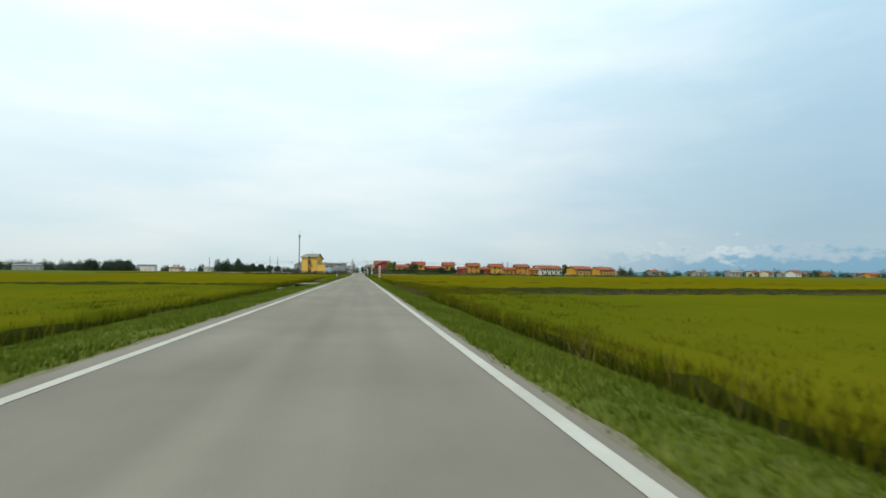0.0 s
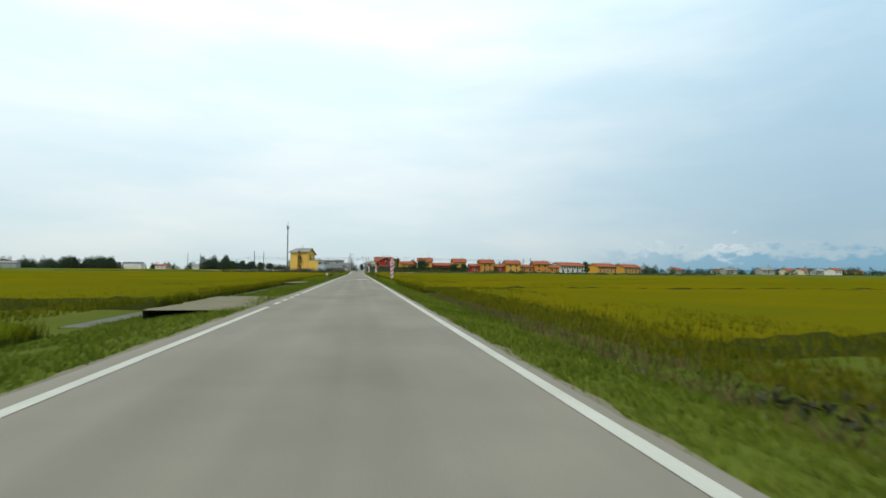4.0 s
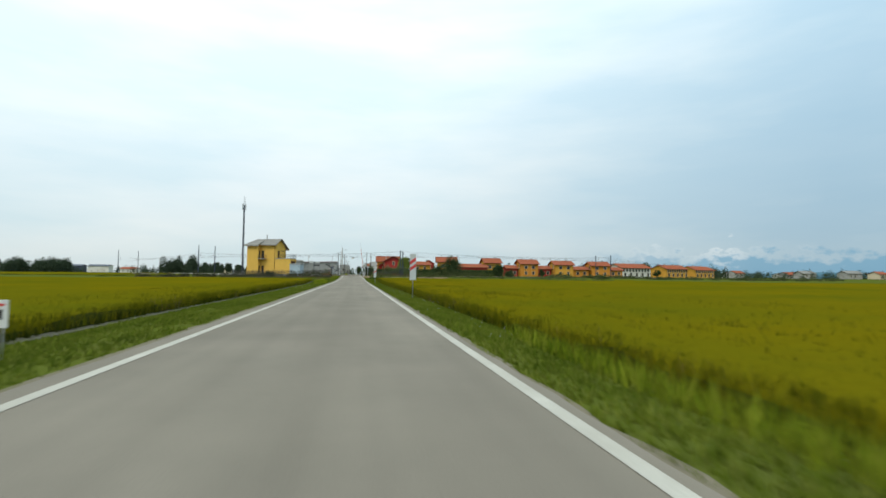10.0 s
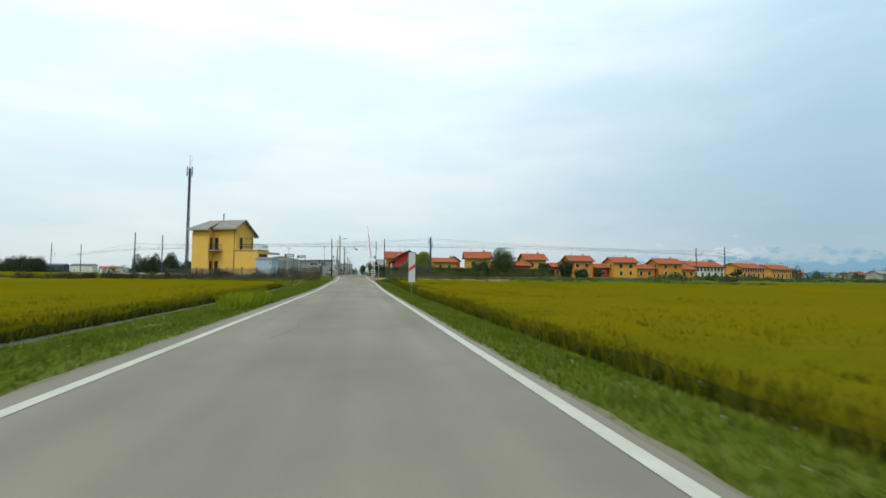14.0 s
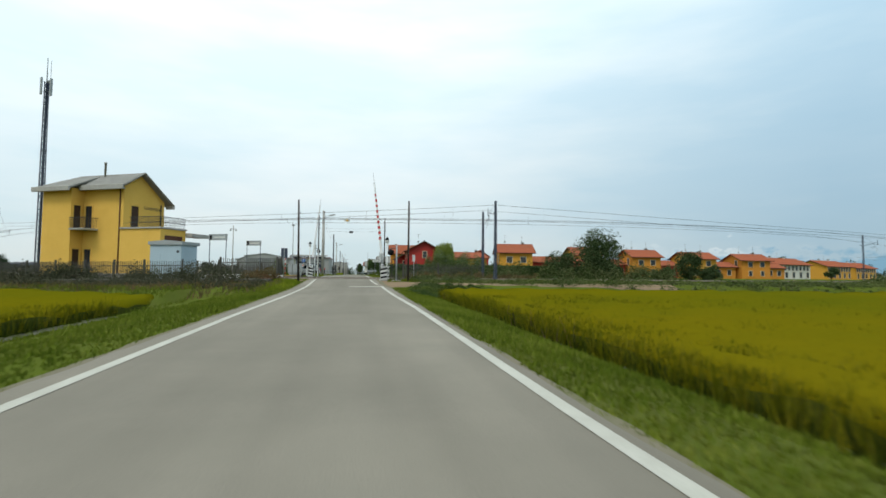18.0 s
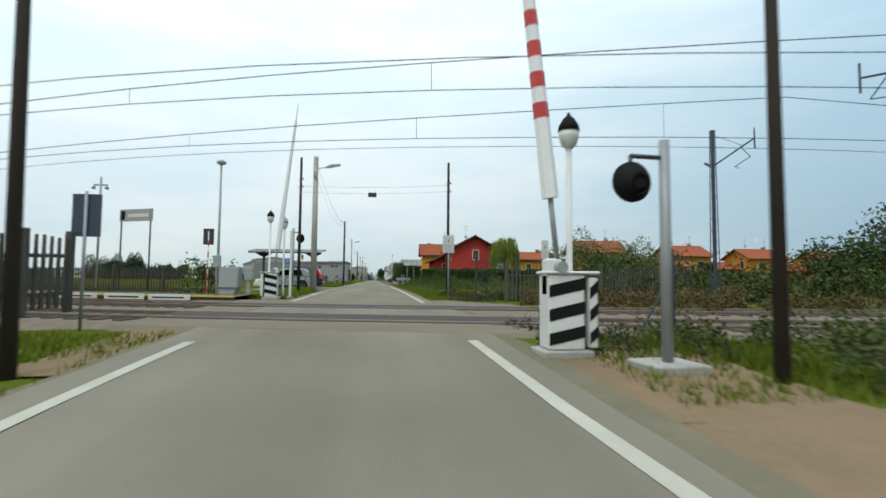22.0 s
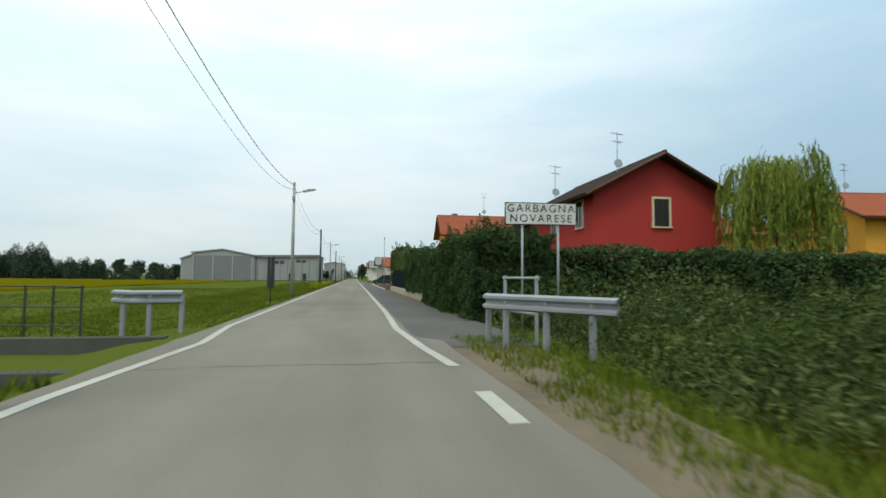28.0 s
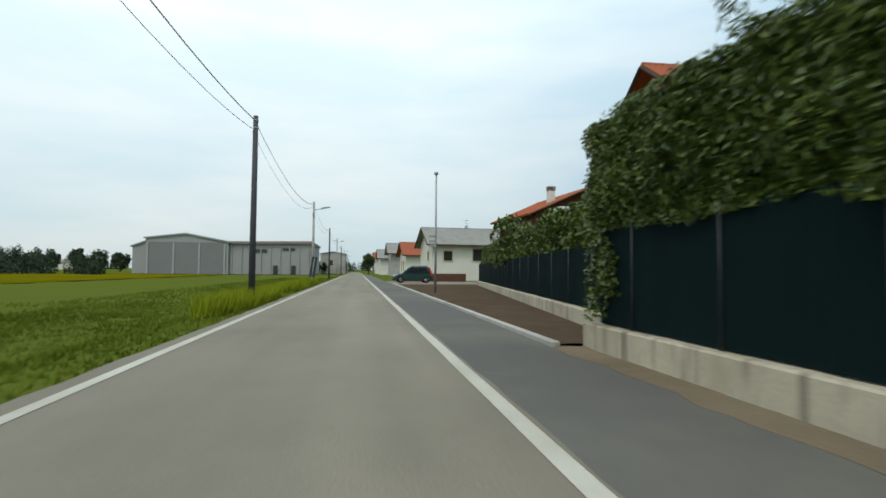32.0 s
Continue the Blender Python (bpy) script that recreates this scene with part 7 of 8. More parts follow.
part("mark_bar", box(-0.03, -0.04, 0.83, 0.03, -0.0355, 0.92), M_DARK_METAL, pb)
tagged(part("canal_wall", box(-40, 73.2, -1.2, -4.1, 73.5, -0.12), M_CONCRETE_DARK), "dark concrete edge of the irrigation canal", "canal", kind="structure")
tagged(part("canal_wall", box(-40, 77.0, -1.2, -4.1, 77.3, -0.05), M_CONCRETE_DARK), "dark concrete edge of the irrigation canal", "canal", kind="structure")
tagged(part("canal_water", box(-40, 73.5, -1.2, -4.1, 77.0, -0.75), glass("dark_water", (0.02, 0.025, 0.02), 0.05)), "dark still water in the irrigation canal", "water", kind="structure")
town = thing("town_sign", "white place name sign with a black border on two grey posts", "sign", pose(3.6, 77.0, -0.2, 0, 0, -6))
for px in (0.45, 1.35):
    part("post", turned([(0.03, 0), (0.03, 3.3)], 10, pose(px, 0.03, 0)), M_STEEL, town)
bd = part("board", box(0, -0.035, 2.82, 1.8, -0.005, 3.38, bev=0.01), M_BLACK, town)
part("face", box(0.025, -0.040, 2.845, 1.775, -0.0355, 3.355, bev=0.002), M_WHITE, bd)
words("lettering", "GARBAGNA", Matrix.Translation((0.9, -0.043, 3.225)) @ pose(0, 0, 0, 90), 0.27, M_BLACK, "black capital letters", bd, spacing=1.25)
words("lettering", "NOVARESE", Matrix.Translation((0.9, -0.043, 2.975)) @ pose(0, 0, 0, 90), 0.27, M_BLACK, "black capital letters", bd, spacing=1.25)
rs = thing("road_sign", "back of a tall dark road sign on a post", "sign", pose(-4.15, 91.6, -0.25))
part("post", turned([(0.03, 0), (0.03, 2.5)], 8), M_DARK_METAL, rs)
part("board", box(-0.18, 0.03, 0.95, 0.18, 0.05, 2.5, bev=0.006), M_DARK_METAL, rs)
rs2 = thing("road_sign", "back of a leaning dark road sign on a post", "sign", pose(-4.0, 152, -0.25, 0, 8))
part("post", turned([(0.03, 0), (0.03, 2.5)], 8), M_STEEL, rs2)
part("board", box(-0.22, 0.03, 0.95, 0.22, 0.05, 2.6, bev=0.006), M_DARK_METAL, rs2)

# garden wall, screens and hedges along the footway
WALL = "low stained concrete garden wall along the footway"
BEND = pose(4.6, 118.3, 0, 0, 0, -9.2)
tagged(part("garden_wall", box(3.66, 91.6, -0.2, 3.96, 117.8, 0.42, bev=0.025), M_WALL_CONCRETE), WALL, "wall", kind="structure")
tagged(part("garden_wall", box(3.7, 117.804, -0.2, 4.9, 118.1, 0.42, bev=0.025), M_WALL_CONCRETE), "low stained concrete return of the garden wall", "wall", kind="structure")
tagged(part("garden_wall", box(0, 0, -0.2, 0.3, 38.0, 0.42, bev=0.025, m=BEND), M_WALL_CONCRETE), WALL, "wall", kind="structure")
tagged(part("garden_wall", box(4.6, 171.0, -0.2, 13, 171.3, 0.95, bev=0.02), M_BROWN_WALL), "low brown garden wall across the side street", "wall", kind="structure")
tagged(part("kerb", box(3.1, 118.0, -0.15, 3.25, 158, 0.09, bev=0.02), M_CONCRETE), "pale kerb beside the footway", "kerb", kind="structure")
strip("planting_bed", 3.25, lambda y: 4.62 + (y - 118.3) * 0.162, 118.1, 156.0, 0.04, M_BED, "bare brown planting bed behind the kerb", "bed", 1.0, 0.02, seed=21)
strip("side_street", 3.0, 40, 158, 170, -0.008, M_ASPHALT, "grey asphalt side street", "road", 1.5, 0.05, seed=22)
screen = thing("fence_screen", "dark green privacy screen on a wire fence above the wall", "fence")
for k in range(10):
    y = 99.7 + 1.88 * k
    part("post", turned([(0.012, 0.4), (0.012, 2.1)], 8, pose(3.80, y, 0)), M_DARK_METAL, screen)
bm, prev = bmesh.new(), None
for k in range(66):
    y = 97.5 + 20.2 * k / 65
    x = 3.84 + 0.015 * math.sin(k * 1.1) + 0.01 * math.sin(k * 2.7)
    row = [bm.verts.new((x, y, 0.44)), bm.verts.new((x + 0.01, y, 1.3)), bm.verts.new((x, y, 2.1 + 0.03 * math.sin(k * 0.8)))]
    if prev:
        for j in range(2):
            bm.faces.new((prev[j], row[j], row[j + 1], prev[j + 1]))
    prev = row
bmesh.ops.solidify(bm, geom=bm.faces[:], thickness=0.01)
part("mesh", bm, M_MESH, screen)
screen2 = thing("fence_screen", "dark green privacy screen on a wire fence above the wall", "fence", BEND)
for k in range(18):
    part("post", turned([(0.012, 0.4), (0.012, 1.95)], 8, pose(0.12, 0.3 + 2.1 * k, 0)), M_DARK_METAL, screen2)
bm, prev = bmesh.new(), None
for k in range(60):
    y = 0.1 + 36.5 * k / 59
    x = 0.16 + 0.015 * math.sin(k * 1.3)
    row = [bm.verts.new((x, y, 0.44)), bm.verts.new((x, y, 1.92 + 0.02 * math.sin(k)))]
    if prev:
        bm.faces.new((prev[0], row[0], row[1], prev[1]))
    prev = row
bmesh.ops.solidify(bm, geom=bm.faces[:], thickness=0.01)
part("mesh", bm, M_MESH, screen2)
gp = thing("gate_post", "white rendered gate post with a capping", "gate post", pose(7.2, 127, 0.15))
part("shaft", box(-0.3, -0.3, -0.1, 0.3, 0.3, 3.3, bev=0.02), M_WHITE, gp)
part("capping", box(-0.38, -0.38, 3.3, 0.38, 0.38, 3.48, bev=0.03), M_WHITE, gp)


def hedge(name, x0, x1, y0, y1, z0, z1, mat, label, count, leaf, stretch=1.0, lump=0.25, sprays=0, m=None):
    """A clipped or rank hedge: an uneven core, near black for the shade inside, wrapped in leaves."""
    h = thing(name, label, "hedge", m)
    ny, nz = max(2, int((y1 - y0) / 0.7)), 6
    nxx = max(2, int((x1 - x0) / 0.7))
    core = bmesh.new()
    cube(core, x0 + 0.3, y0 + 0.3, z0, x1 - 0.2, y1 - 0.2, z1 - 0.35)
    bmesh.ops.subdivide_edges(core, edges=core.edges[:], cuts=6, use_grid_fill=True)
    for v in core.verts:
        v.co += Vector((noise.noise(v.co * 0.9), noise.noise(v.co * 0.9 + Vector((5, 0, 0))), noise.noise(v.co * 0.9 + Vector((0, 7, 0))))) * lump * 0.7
    part("core", core, M_CORE_SHADE, h)
    area = np.array([(y1 - y0) * (z1 - z0), (y1 - y0) * (x1 - x0), (x1 - x0) * (z1 - z0), (x1 - x0) * (z1 - z0)])
    n = rng.multinomial(count, area / area.sum())
    p = [np.stack([np.full(n[0], x0), rng.uniform(y0, y1, n[0]), rng.uniform(z0, z1, n[0])], 1), np.stack([rng.uniform(x0, x1, n[1]), rng.uniform(y0, y1, n[1]), np.full(n[1], z1)], 1),
         np.stack([rng.uniform(x0, x1, n[2]), np.full(n[2], y0), rng.uniform(z0, z1, n[2])], 1), np.stack([rng.uniform(x0, x1, n[3]), np.full(n[3], y1), rng.uniform(z0, z1, n[3])], 1)]
    p = np.concatenate(p)
    f = lump * np.array([noise.noise((a * 0.8, b * 0.8, c * 0.8)) + 0.5 * noise.noise((a * 2.3, b * 2.3, c * 2.3 + 9)) for a, b, c in p])
    mid = np.array([(x0 + x1) / 2, (y0 + y1) / 2, (z0 + z1) / 2])
    half = np.array([(x1 - x0), (y1 - y0), (z1 - z0)]) / 2
    d = (p - mid) / half
    d = np.sign(d) * np.abs(d) ** 8
    d /= np.linalg.norm(d, axis=1, keepdims=True) + 1e-6
    p = p + d * (f[:, None] + rng.uniform(-0.25, 0.08, (len(p), 1)))
    v, q = leaves(p, leaf, stretch)
    o = new("foliage", fast_mesh("foliage", v, q, mat))
    o.parent = h
    if sprays:
        pts = []
        for k in range(sprays):
            a = Vector((rng.uniform(x0, x0 + 1.0), rng.uniform(y0, y1), z1 - 0.1))
            tip = a + Vector((rng.uniform(-0.45, 0.2), rng.uniform(-0.6, 0.3), rng.uniform(0.25, 0.9)))
            for i in range(190):
                u = rng.uniform(0, 1)
                c = a.lerp(tip, u)
                pts.append((c.x + rng.normal(scale=0.17 * (1.1 - u)), c.y + rng.normal(scale=0.17 * (1.1 - u)), c.z + rng.normal(scale=0.09 * (1.1 - u))))
        v, q = leaves(np.array(pts), leaf * 0.7, 2.2)
        o = new("sprays", fast_mesh("sprays", v, q, mat))
        o.parent = h
    return h


hedge("cypress_hedge", 3.5, 6.2, 80.2, 86.2, -0.1, 2.6, M_CYPRESS, "dark overgrown cypress hedge bulging over the footway", 110000, 0.028, 3.0, 0.35, 24)
hedge("cypress_hedge", 3.55, 6.2, 85.6, 91.8, -0.1, 2.32, M_CYPRESS, "dark overgrown cypress hedge bulging over the footway", 100000, 0.028, 3.0, 0.38, 14)
hedge("cypress_hedge", 3.68, 6.2, 91.4, 101.0, 0.5, 2.46, M_CYPRESS, "dark cypress hedge spilling over the wall", 140000, 0.028, 3.0, 0.34, 44)
hedge("laurel_hedge", 3.75, 6.4, 100.6, 109.4, 1.95, 3.25, M_LAUREL, "glossy green laurel hedge above the fence screen", 110000, 0.036, 1.4, 0.2, 9)
hedge("laurel_hedge", 3.75, 6.4, 108.8, 118.0, 1.95, 3.8, M_LAUREL, "tall glossy green laurel hedge above the fence screen", 140000, 0.036, 1.4, 0.25, 11)
hedge("laurel_hedge", 0.35, 2.9, 1.0, 36.0, 1.75, 3.15, M_LAUREL, "glossy green laurel hedge above the fence screen", 70000, 0.07, 1.3, 0.35, 0, m=BEND)
thicket("hedge_shoots", [(4.3, 80.4, 2.1, 0.42, 0.95), (4.8, 80.2, 2.0, 0.42, 0.95), (5.3, 80.1, 2.0, 0.4, 0.95), (4.15, 81.6, 2.2, 0.35, 0.8)], M_CYPRESS, "tall loose shoots standing out of the cypress hedge", 2600, 0.03, "hedge", stretch=3.0)
hedge("garden_hedge", 6.5, 60, 81.2, 82.8, -0.1, 2.3, M_CYPRESS, "long dark clipped hedge before the red house", 110000, 0.055, 1.8, 0.3, 0)

# ---- trees and shrubs ----
tree("field_tree", 29.2, 33.5, 7.0, 3.6, "broad dark green tree beside the railway", dense=2.6, base=-0.25, leaf=0.12)
tree("field_tree", 25.2, 34.5, 4.0, 2.4, "rounded dark green shrub-like tree", dense=1.8, base=-0.25, leaf=0.11)
tree("field_tree", 45.5, 38.5, 5.2, 2.1, "dark green young tree by the railway", dense=1.8, base=-0.2, leaf=0.11)
tree("field_tree", 50.0, 40.0, 2.6, 2.2, "low dark green tree by the railway", dense=1.5, base=-0.25, leaf=0.11)
tree("conifer", 24.5, 122.0, 9.6, 2.2, "dark rounded tree behind the roofs", dense=1.0, base=0.2, leaf=0.24)
tree("garden_tree", 64.0, 100.5, 5.2, 3.0, "olive-green garden tree before the houses", dense=1.0, base=0.1, leaf=0.22)
tree("garden_tree", 26.0, 90.5, 3.4, 1.6, "small green garden tree", dense=0.8, base=0.1, leaf=0.16)
tree("garden_tree", 38.5, 92.5, 3.2, 1.3, "small green tree before an amber house", dense=0.6, base=0.1, leaf=0.16)
tree("garden_tree", 84.0, 101.5, 3.6, 2.4, "low green garden tree", dense=0.8, base=0.05, leaf=0.2)
tree("garden_tree", 150.0, 114.0, 4.6, 2.6, "dark green garden tree before the white terrace", dense=0.7, base=0.1, leaf=0.3)
tree("garden_tree", 166.0, 150.0, 9.0, 3.5, "rounded tree behind the terraces", dense=0.7, base=0.2, leaf=0.35)
tree("street_tree", 2.9, 255.0, 7.2, 2.0, "round-headed dark tree at the street's end", dense=1.0, base=0.15, leaf=0.26)
tree("street_tree", 7.9, 136.0, 5.9, 1.3, "loose green tree behind the hedge", M_LAUREL, dense=0.7, base=0.2, leaf=0.14)
for k in range(9):
    tree("far_tree", -6.5 - rr.uniform(0, 9), 300 + 18 * k, rr.uniform(5, 8), rr.uniform(2, 3.4), "green tree beyond the warehouse", dense=0.5, base=0.15, leaf=0.4)

# weeping willow: hanging strands
wil = thing("willow_tree", "weeping willow with bright yellow-green hanging strands", "tree", pose(19.4, 85.6, -0.1) @ Matrix.Diagonal((0.8, 0.8, 1.14, 1)))
bm = bmesh.new()
rod(bm, (0, 0, 0), (0.15, 0, 4.6), 0.22, 0.12, 10)
ends = []
for k in range(16):
    a = 2 * math.pi * k / 16 + rr.uniform(-0.2, 0.2)
    r = rr.uniform(0.7, 2.3)
    e = Vector((r * math.cos(a), r * math.sin(a), rr.uniform(5.6, 7.2) - 0.5 * r))
    ends.append(e)
    rod(bm, (0.1, 0, rr.uniform(3, 4.6)), e, 0.07, 0.02, 6)
part("trunk", bm, M_BARK, wil)
pts = []
for e in ends:
    for s in range(26):
        a = e + Vector((rr.gauss(0, 0.4), rr.gauss(0, 0.4), rr.gauss(0, 0.2)))
        out = Vector((a.x, a.y, 0)).normalized() if a.x or a.y else Vector((1, 0, 0))
        ln = rr.uniform(1.6, 4.2)
        for i in range(34):
            u = i / 34
            pts.append(a + out * (0.55 * math.sqrt(u)) + Vector((rr.gauss(0, 0.04), rr.gauss(0, 0.04), -ln * u)))
pts = np.array([tuple(p) for p in pts])
pts = pts[pts[:, 2] > 0.4]
v, q = leaves(pts, 0.06, 3.0, 2.5)
o = new("crown", fast_mesh("crown", v, q, M_WILLOW))
o.parent = wil

def spots(n, fx, fy, r0, r1, h0, h1):
    out = []
    for _ in range(n):
        x, y = fx(), fy
        x = fx()
        y = fy(x)
        r = rr.uniform(r0, r1)
        out.append((x, y, float(ground_z(x, y)) - 0.05, r, rr.uniform(h0, h1)))
    return out


U = rr.uniform
# brush along the line, both sides of the road
thicket("brush", spots(90, lambda: U(-60, -9), lambda x: 15.5 - 0.33 * (x + 9) + U(-1.6, 1.0), 0.6, 1.3, 0.8, 1.5), M_BRUSH_DRY, "grey-brown weedy brush before the station fence", 190, 0.075)
thicket("brush", spots(190, lambda: U(-34, -5.8), lambda x: U(8.5, 16.0) - 0.33 * min(0, x + 9), 0.3, 0.8, 0.25, 0.75), M_BRUSH_DRY, "grey-brown weedy brush beside the crossing", 300, 0.05)
thicket("brush", spots(300, lambda: U(5.8, 75), lambda x: float(track_y(x)) - U(2.6, 9.0 if x < 20 else 14), 0.5, 1.3, 0.14, 0.42), M_RANK, "rough green brush along the railway", 240, 0.05)
thicket("brush", spots(230, lambda: U(15, 110), lambda x: 9.8 - 0.1 * min(x, 66) + U(0, 6) + (14 if x > 70 else 0), 0.5, 1.1, 0.25, 0.6), M_BRUSH, "low grey-green brush behind the rice", 120, 0.08)
thicket("brush", spots(120, lambda: U(55, 210), lambda x: min(float(track_y(x)) - U(2, 8), 70 + U(-6, 6)), 1.0, 2.4, 0.5, 1.3), M_BRUSH, "rough green brush along the railway", 40, 0.2)
thicket("brush", spots(84, lambda: U(9.5, 40), lambda x: float(track_y(x)) + U(10.5, 14), 0.6, 1.3, 0.9, 2.0), M_BRUSH, "tall green brush beyond the railway", 130, 0.1)
thicket("bush", [(10.3, 33.4, 0.2, 1.5, 2.7), (12.4, 34.2, 0.2, 1.5, 2.4), (8.7, 34.0, 0.1, 1.0, 2.0), (15.2, 35.2, 0.0, 1.6, 2.1), (11.4, 33.0, 0.1, 1.2, 1.9)], M_LAUREL, "leafy bush overgrowing the fence", 1900, 0.05, "bush")
thicket("brush", spots(46, lambda: U(6.2, 18), lambda x: U(26.2, 29.2) - 0.12 * x, 0.3, 0.6, 0.35, 0.8), M_DRY, "rust-brown withered weeds spreading before the picket fence", 600, 0.045, stretch=2.2)
thicket("brush", spots(30, lambda: U(5.6, 12), lambda x: U(28.6, 30.0), 0.25, 0.5, 0.3, 0.75), M_DRY, "rust-brown withered weeds before the picket fence", 700, 0.04, stretch=2.0)
thicket("brush", spots(130, lambda: U(4.6, 60), lambda x: U(70.5, 81.0), 0.5, 1.1, 0.8, 1.9), M_RANK, "rank green weeds at the end of the paddy", 300, 0.06)
thicket("weeds", spots(150, lambda: U(3.5, 4.5), lambda x: U(37, 68), 0.25, 0.45, 0.25, 0.5), M_RANK, "rank weeds leaning over the edge of the paddy", 420, 0.035, stretch=2.0)
thicket("brush", spots(110, lambda: U(4.3, 13), lambda x: U(69, 80.5), 0.4, 0.9, 0.7, 1.5), M_WEED, "rank dark green weeds beside the road", 800, 0.034)
thicket("brush", spots(150, lambda: U(3.5, 15), lambda x: U(60.5, 72), 0.4, 0.9, 0.45, 1.15), M_RANK, "rank green weeds at the end of the paddy", 560, 0.032, stretch=1.9)
thicket("brush", spots(60, lambda: U(3.2, 5.0), lambda x: U(62, 76), 0.2, 0.5, 0.15, 0.45), M_WEED, "low green weeds beside the shoulder", 420, 0.03)
thicket("weeds", spots(26, lambda: U(3.3, 3.8), lambda x: U(80, 92), 0.15, 0.35, 0.15, 0.5), M_WEED, "weeds along the foot of the hedge", 400, 0.04)
thicket("vine", [(3.75, 117.6, 0.5, 0.22, 1.5), (3.72, 117.2, 0.9, 0.15, 1.0)], M_LAUREL, "trailing laurel shoots at the end of the wall", 1500, 0.045, "bush")
thicket("vine", [(-8.2, 34.4, 0, 0.8, 1.9), (-6.9, 34.1, 0, 0.6, 1.5)], M_LAUREL, "leafy vine over the platform fence", 300, 0.08, "bush")
thicket("brush", spots(40, lambda: U(-20, -5), lambda x: U(60, 71), 0.4, 0.9, 0.3, 0.7), M_GRASS, "weeds before the canal", 140, 0.08)
thicket("brush", spots(36, lambda: U(5, 60), lambda x: U(-207, -197), 0.6, 1.6, 0.25, 0.6), M_BRUSH_DRY, "dry weeds on the bank across the field", 80, 0.1)
tagged(part("mound", turned([(1.5, -0.4), (1.1, 0.1), (0.6, 0.4), (0.2, 0.5)], 12, pose(-7.4, 18.0, 0) @ Matrix.Diagonal((1, 0.5, 1, 1))), M_TERRACOTTA), "reddish mound of dry cuttings beside the fence", "mound")
thicket("cuttings", [(-7.0, 17.8, 0.2, 0.9, 0.75), (-8.0, 18.0, 0.1, 0.8, 0.6), (-6.2, 18.2, 0.0, 0.5, 0.4)], M_DRY, "straw-red dry cuttings heaped beside the fence", 900, 0.04, stretch=2.2)
for x, y, r in ((4.2, 82.5, 0.8), (4.05, 85.3, 0.5), (4.0, 88.2, 0.6)):
    tagged(part("dry_needles", turned([(r, -0.05), (r * 0.6, 0.03), (0.05, 0.05)], 10, pose(x - 0.6, y, 0) @ Matrix.Diagonal((0.35, 1, 1, 1))), M_TERRACOTTA), "drift of rust-red fallen needles by the footway", "leaf litter")

# weeds and earth round the crossing corners
thicket("weeds", spots(70, lambda: U(2.5, 5.2), lambda x: U(16.2, 20.2), 0.12, 0.3, 0.1, 0.3), M_BRUSH_DRY, "dry weeds round the barrier", 700, 0.03, stretch=1.8)
thicket("weeds", spots(60, lambda: U(4.6, 10.0), lambda x: U(14.0, 19.0), 0.2, 0.45, 0.3, 0.8), M_BRUSH, "rank brush behind the crossing signal", 600, 0.04)
thicket("weeds", spots(200, lambda: U(3.6, 9.5), lambda x: U(6.0, 10.6) if x > 4.4 else U(3.5, 8.6), 0.25, 0.5, 0.12, 0.34), M_WEED, "green weeds along the edge of the dirt track", 700, 0.024, stretch=1.8)
thicket("weeds", spots(30, lambda: U(4.4, 7.6), lambda x: U(9.0, 10.4), 0.15, 0.3, 0.45, 0.95), M_WEED, "tall weeds at the edge of the dirt track", 380, 0.035)
thicket("weeds", spots(36, lambda: U(3.2, 5.0), lambda x: U(30.5, 34.5), 0.2, 0.4, 0.2, 0.6), M_BRUSH_DRY, "withered weeds below the wire fence", 480, 0.03, stretch=1.8)
thicket("weeds", spots(40, lambda: U(4.8, 9.5), lambda x: U(31.5, 35.5), 0.3, 0.6, 0.3, 0.75), M_RANK, "rank weeds behind the wire fence", 420, 0.035, stretch=1.9)
for k in range(7):
    tagged(part("concrete_slab", box(-1.1, -0.35, -0.1, 1.1, 0.35, 0.28, bev=0.03, m=pose(-21.5 + 2.4 * k, 17.6 - 0.5 * k + 0.2 * (k % 2), -0.05, 3 * (k % 3), 2 * (k % 2), -14 + 4 * (k % 3))), M_CONCRETE_DARK), "dark weathered concrete slab lying in the brush", "slab")

def flowers(x0, x1, y0, y1, n, label):
    p = scatter(x0, x1, y0, y1, 1.0)
    p = p[rng.permutation(len(p))[:n]] if len(p) > n else scatter(x0, x1, y0, y1, n / abs((x1 - x0) * (y1 - y0)))
    q = np.stack([p[:, 0], p[:, 1], ground_z(p[:, 0], p[:, 1]) + rng.uniform(0.1, 0.3, len(p))], 1)
    q = np.repeat(q, 5, axis=0) + rng.normal(scale=0.025, size=(len(q) * 5, 3))
    v, f = leaves(q, 0.009)
    return tagged(new("flowers", fast_mesh("flowers", v, f, M_PETAL)), label, "flowers", kind="stuff")


flowers(2.7, 4.8, -110, -60, 120, "small white flowers scattered in the verge")
flowers(-7.0, -4.1, -86, -50, 110, "small white flowers scattered in the verge")
flowers(3.0, 5.4, 38, 60, 320, "small white flowers scattered in the verge")
flowers(-6.0, -4.0, 33, 42, 60, "small white flowers scattered in the verge")
flowers(-9.0, -5.0, -222, -205, 60, "small white flowers by the culvert")
flowers(5.0, 14.0, 12.5, 17.0, 120, "white flower heads in the brush")

# far woods along the horizon
def wood(name, x0, x1, y0, y1, n, h0, h1, label, per=16, leaf=0.36):
    sp = []
    for _ in range(n):
        h = U(h0, h1)
        sp.append((U(x0, x1), U(y0, y1), -0.3, h * U(0.4, 0.62), h))
    return thicket(name, sp, M_HAZE_GREEN, label, per, leaf, "woods")


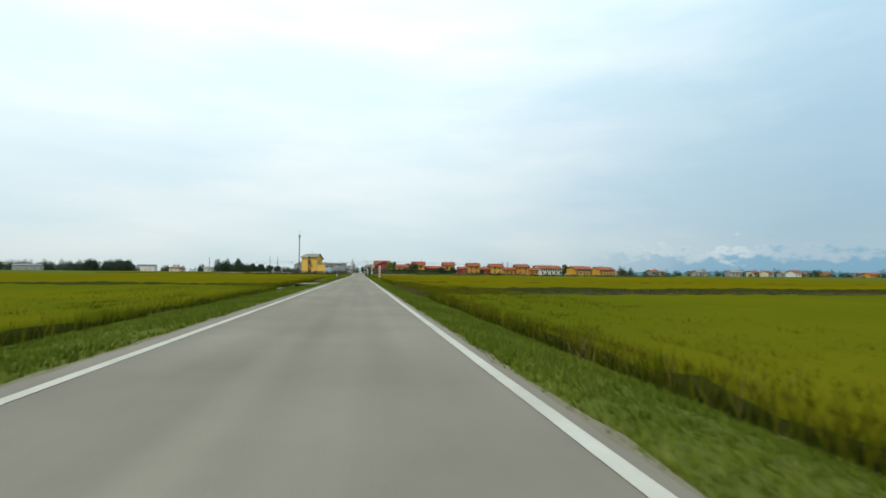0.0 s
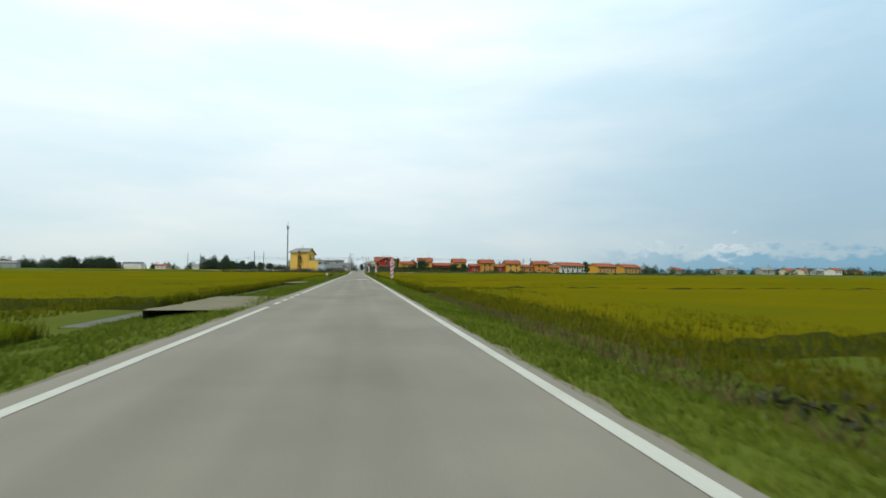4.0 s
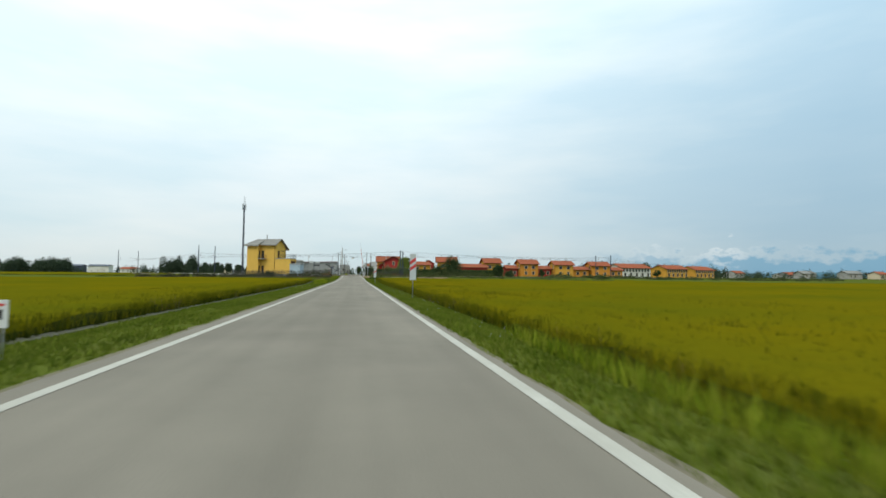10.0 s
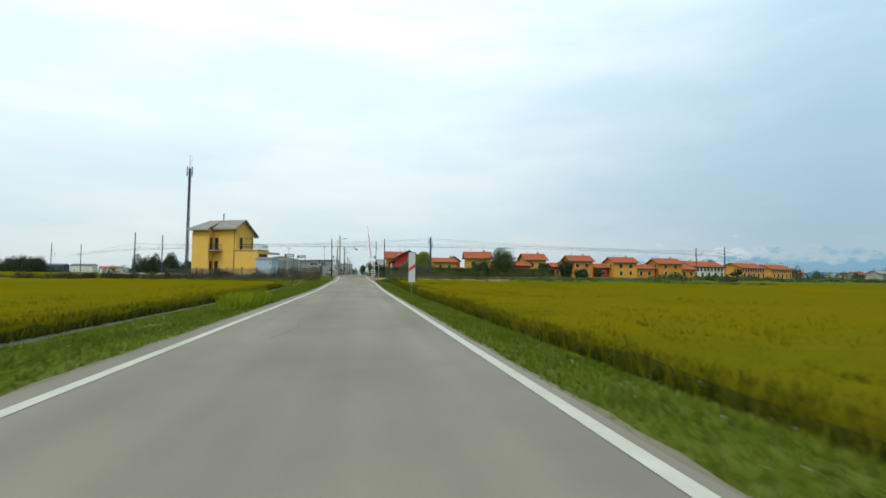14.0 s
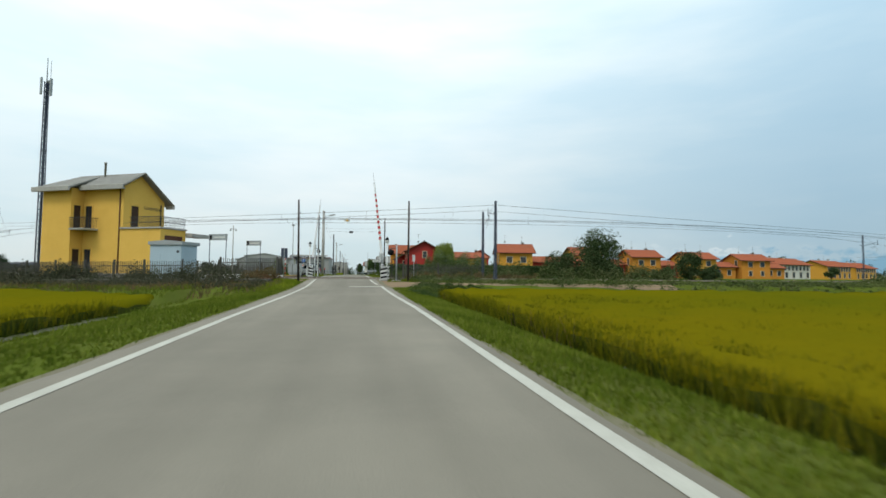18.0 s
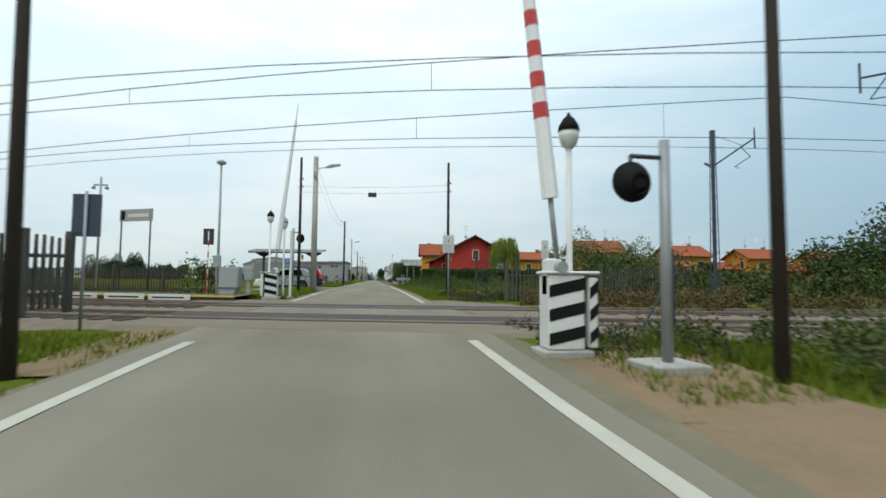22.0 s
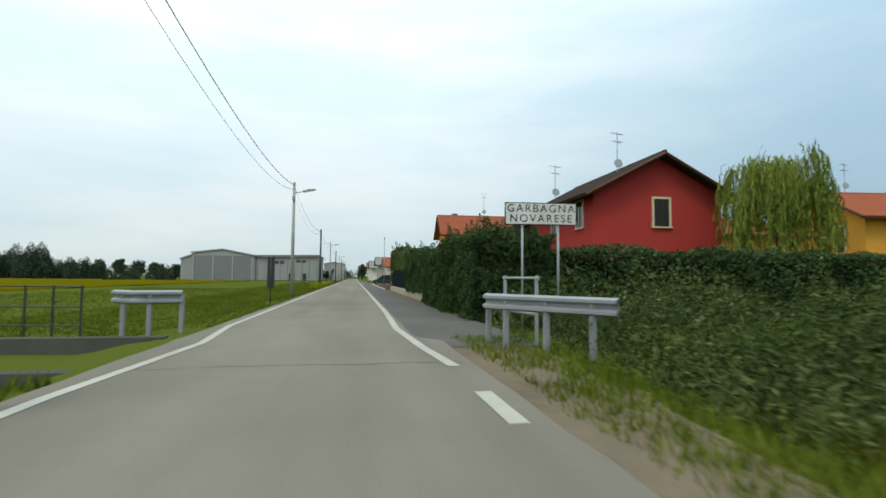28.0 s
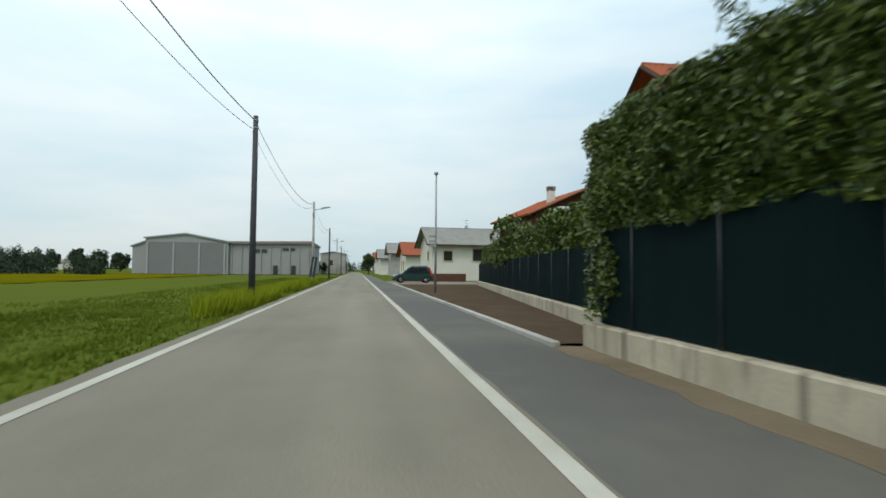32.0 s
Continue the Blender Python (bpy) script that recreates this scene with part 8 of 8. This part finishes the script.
wood("far_wood", -545, -425, 585, 640, 46, 9, 14, "dark row of distant trees on the horizon", 9, 0.5)
wood("far_wood", -345, -285, 428, 462, 36, 9, 12, "rounded dark wood across the fields", 20, 0.5)
wood("far_wood", -137, -116, 268, 290, 10, 7, 10.5, "clump of dark trees beyond the station", 90, 0.3)
wood("far_wood", -110, -97, 275, 290, 6, 5, 7.5, "small clump of trees beyond the station", 90, 0.3)
wood("far_wood", -300, -60, 420, 520, 26, 4, 8, "scattered trees behind farm buildings")
wood("far_wood", -66, -50, 216, 232, 9, 3.0, 4.0, "clump of dark trees beyond the fields", 90, 0.22)
wood("far_wood", 225, 620, 140, 260, 120, 2.5, 5, "low trees before the village roofs", 16, 0.3)
wood("far_wood", 240, 620, 190, 420, 60, 4, 8, "scattered trees among the village roofs")
wood("far_wood", -420, 300, 700, 900, 110, 7, 12, "far woods along the horizon, haze painted into their green", 9, 0.5)
for x, y, h, r in ((-128, 349, 9.5, 4.0), (-119, 352, 11.5, 3.8), (-108, 348, 10.0, 4.8), (-99, 345, 8.6, 4.4), (-92, 352, 7.6, 4.0)):
    tree("far_tree", x, y, h, r, "round-headed green tree beside the warehouse", M_HAZE_GREEN, dense=1.1, base=0.08, leaf=0.42)
wood("far_wood", 60, 240, 165, 230, 40, 5, 8, "trees behind the terraces", 24)

# hills and clouds on the eastern horizon
bm, prev = bmesh.new(), None
for k in range(140):
    a = radians(26 + 50 * k / 139)
    r = 4200
    hgt = (70 + 75 * noise.noise((k * 0.06, 0, 0)) + 28 * noise.noise((k * 0.22, 3, 0))) * min(1, k / 22)
    row = (bm.verts.new((r * math.sin(a), r * math.cos(a), -60)), bm.verts.new((r * math.sin(a), r * math.cos(a), max(4, 0.3 * hgt + 12 * min(1, k / 22)))), bm.verts.new((r * 1.06 * math.sin(a), r * 1.06 * math.cos(a), -60)))
    if prev:
        bm.faces.new((prev[0], row[0], row[1], prev[1]))
        bm.faces.new((prev[1], row[1], row[2], prev[2]))
    prev = row
tagged(part("backdrop", bm, M_HILL_HAZE), "mountains on the horizon, haze painted into their blue", "mountains", kind="structure")


# ---- the land climbs to the railway: lift all that stands on it ----
def lift_mesh(me):
    co = np.empty(len(me.vertices) * 3, dtype=np.float32)
    me.vertices.foreach_get("co", co)
    co = co.reshape(-1, 3)
    co[:, 2] += land(co[:, 0], co[:, 1])
    me.vertices.foreach_set("co", co.ravel())
    me.update()


def lift(ob):
    p = ob.matrix_basis.translation
    if abs(p.x) + abs(p.y) > 1e-4:
        ob.matrix_basis = Matrix.Translation((0, 0, float(land(p.x, p.y)))) @ ob.matrix_basis
        return
    if ob.type == "MESH":
        lift_mesh(ob.data)
    for child in ob.children:
        lift(child)


for ob in [o for o in scene.objects if o.parent is None and o.type in {"MESH", "EMPTY"}]:
    lift(ob)
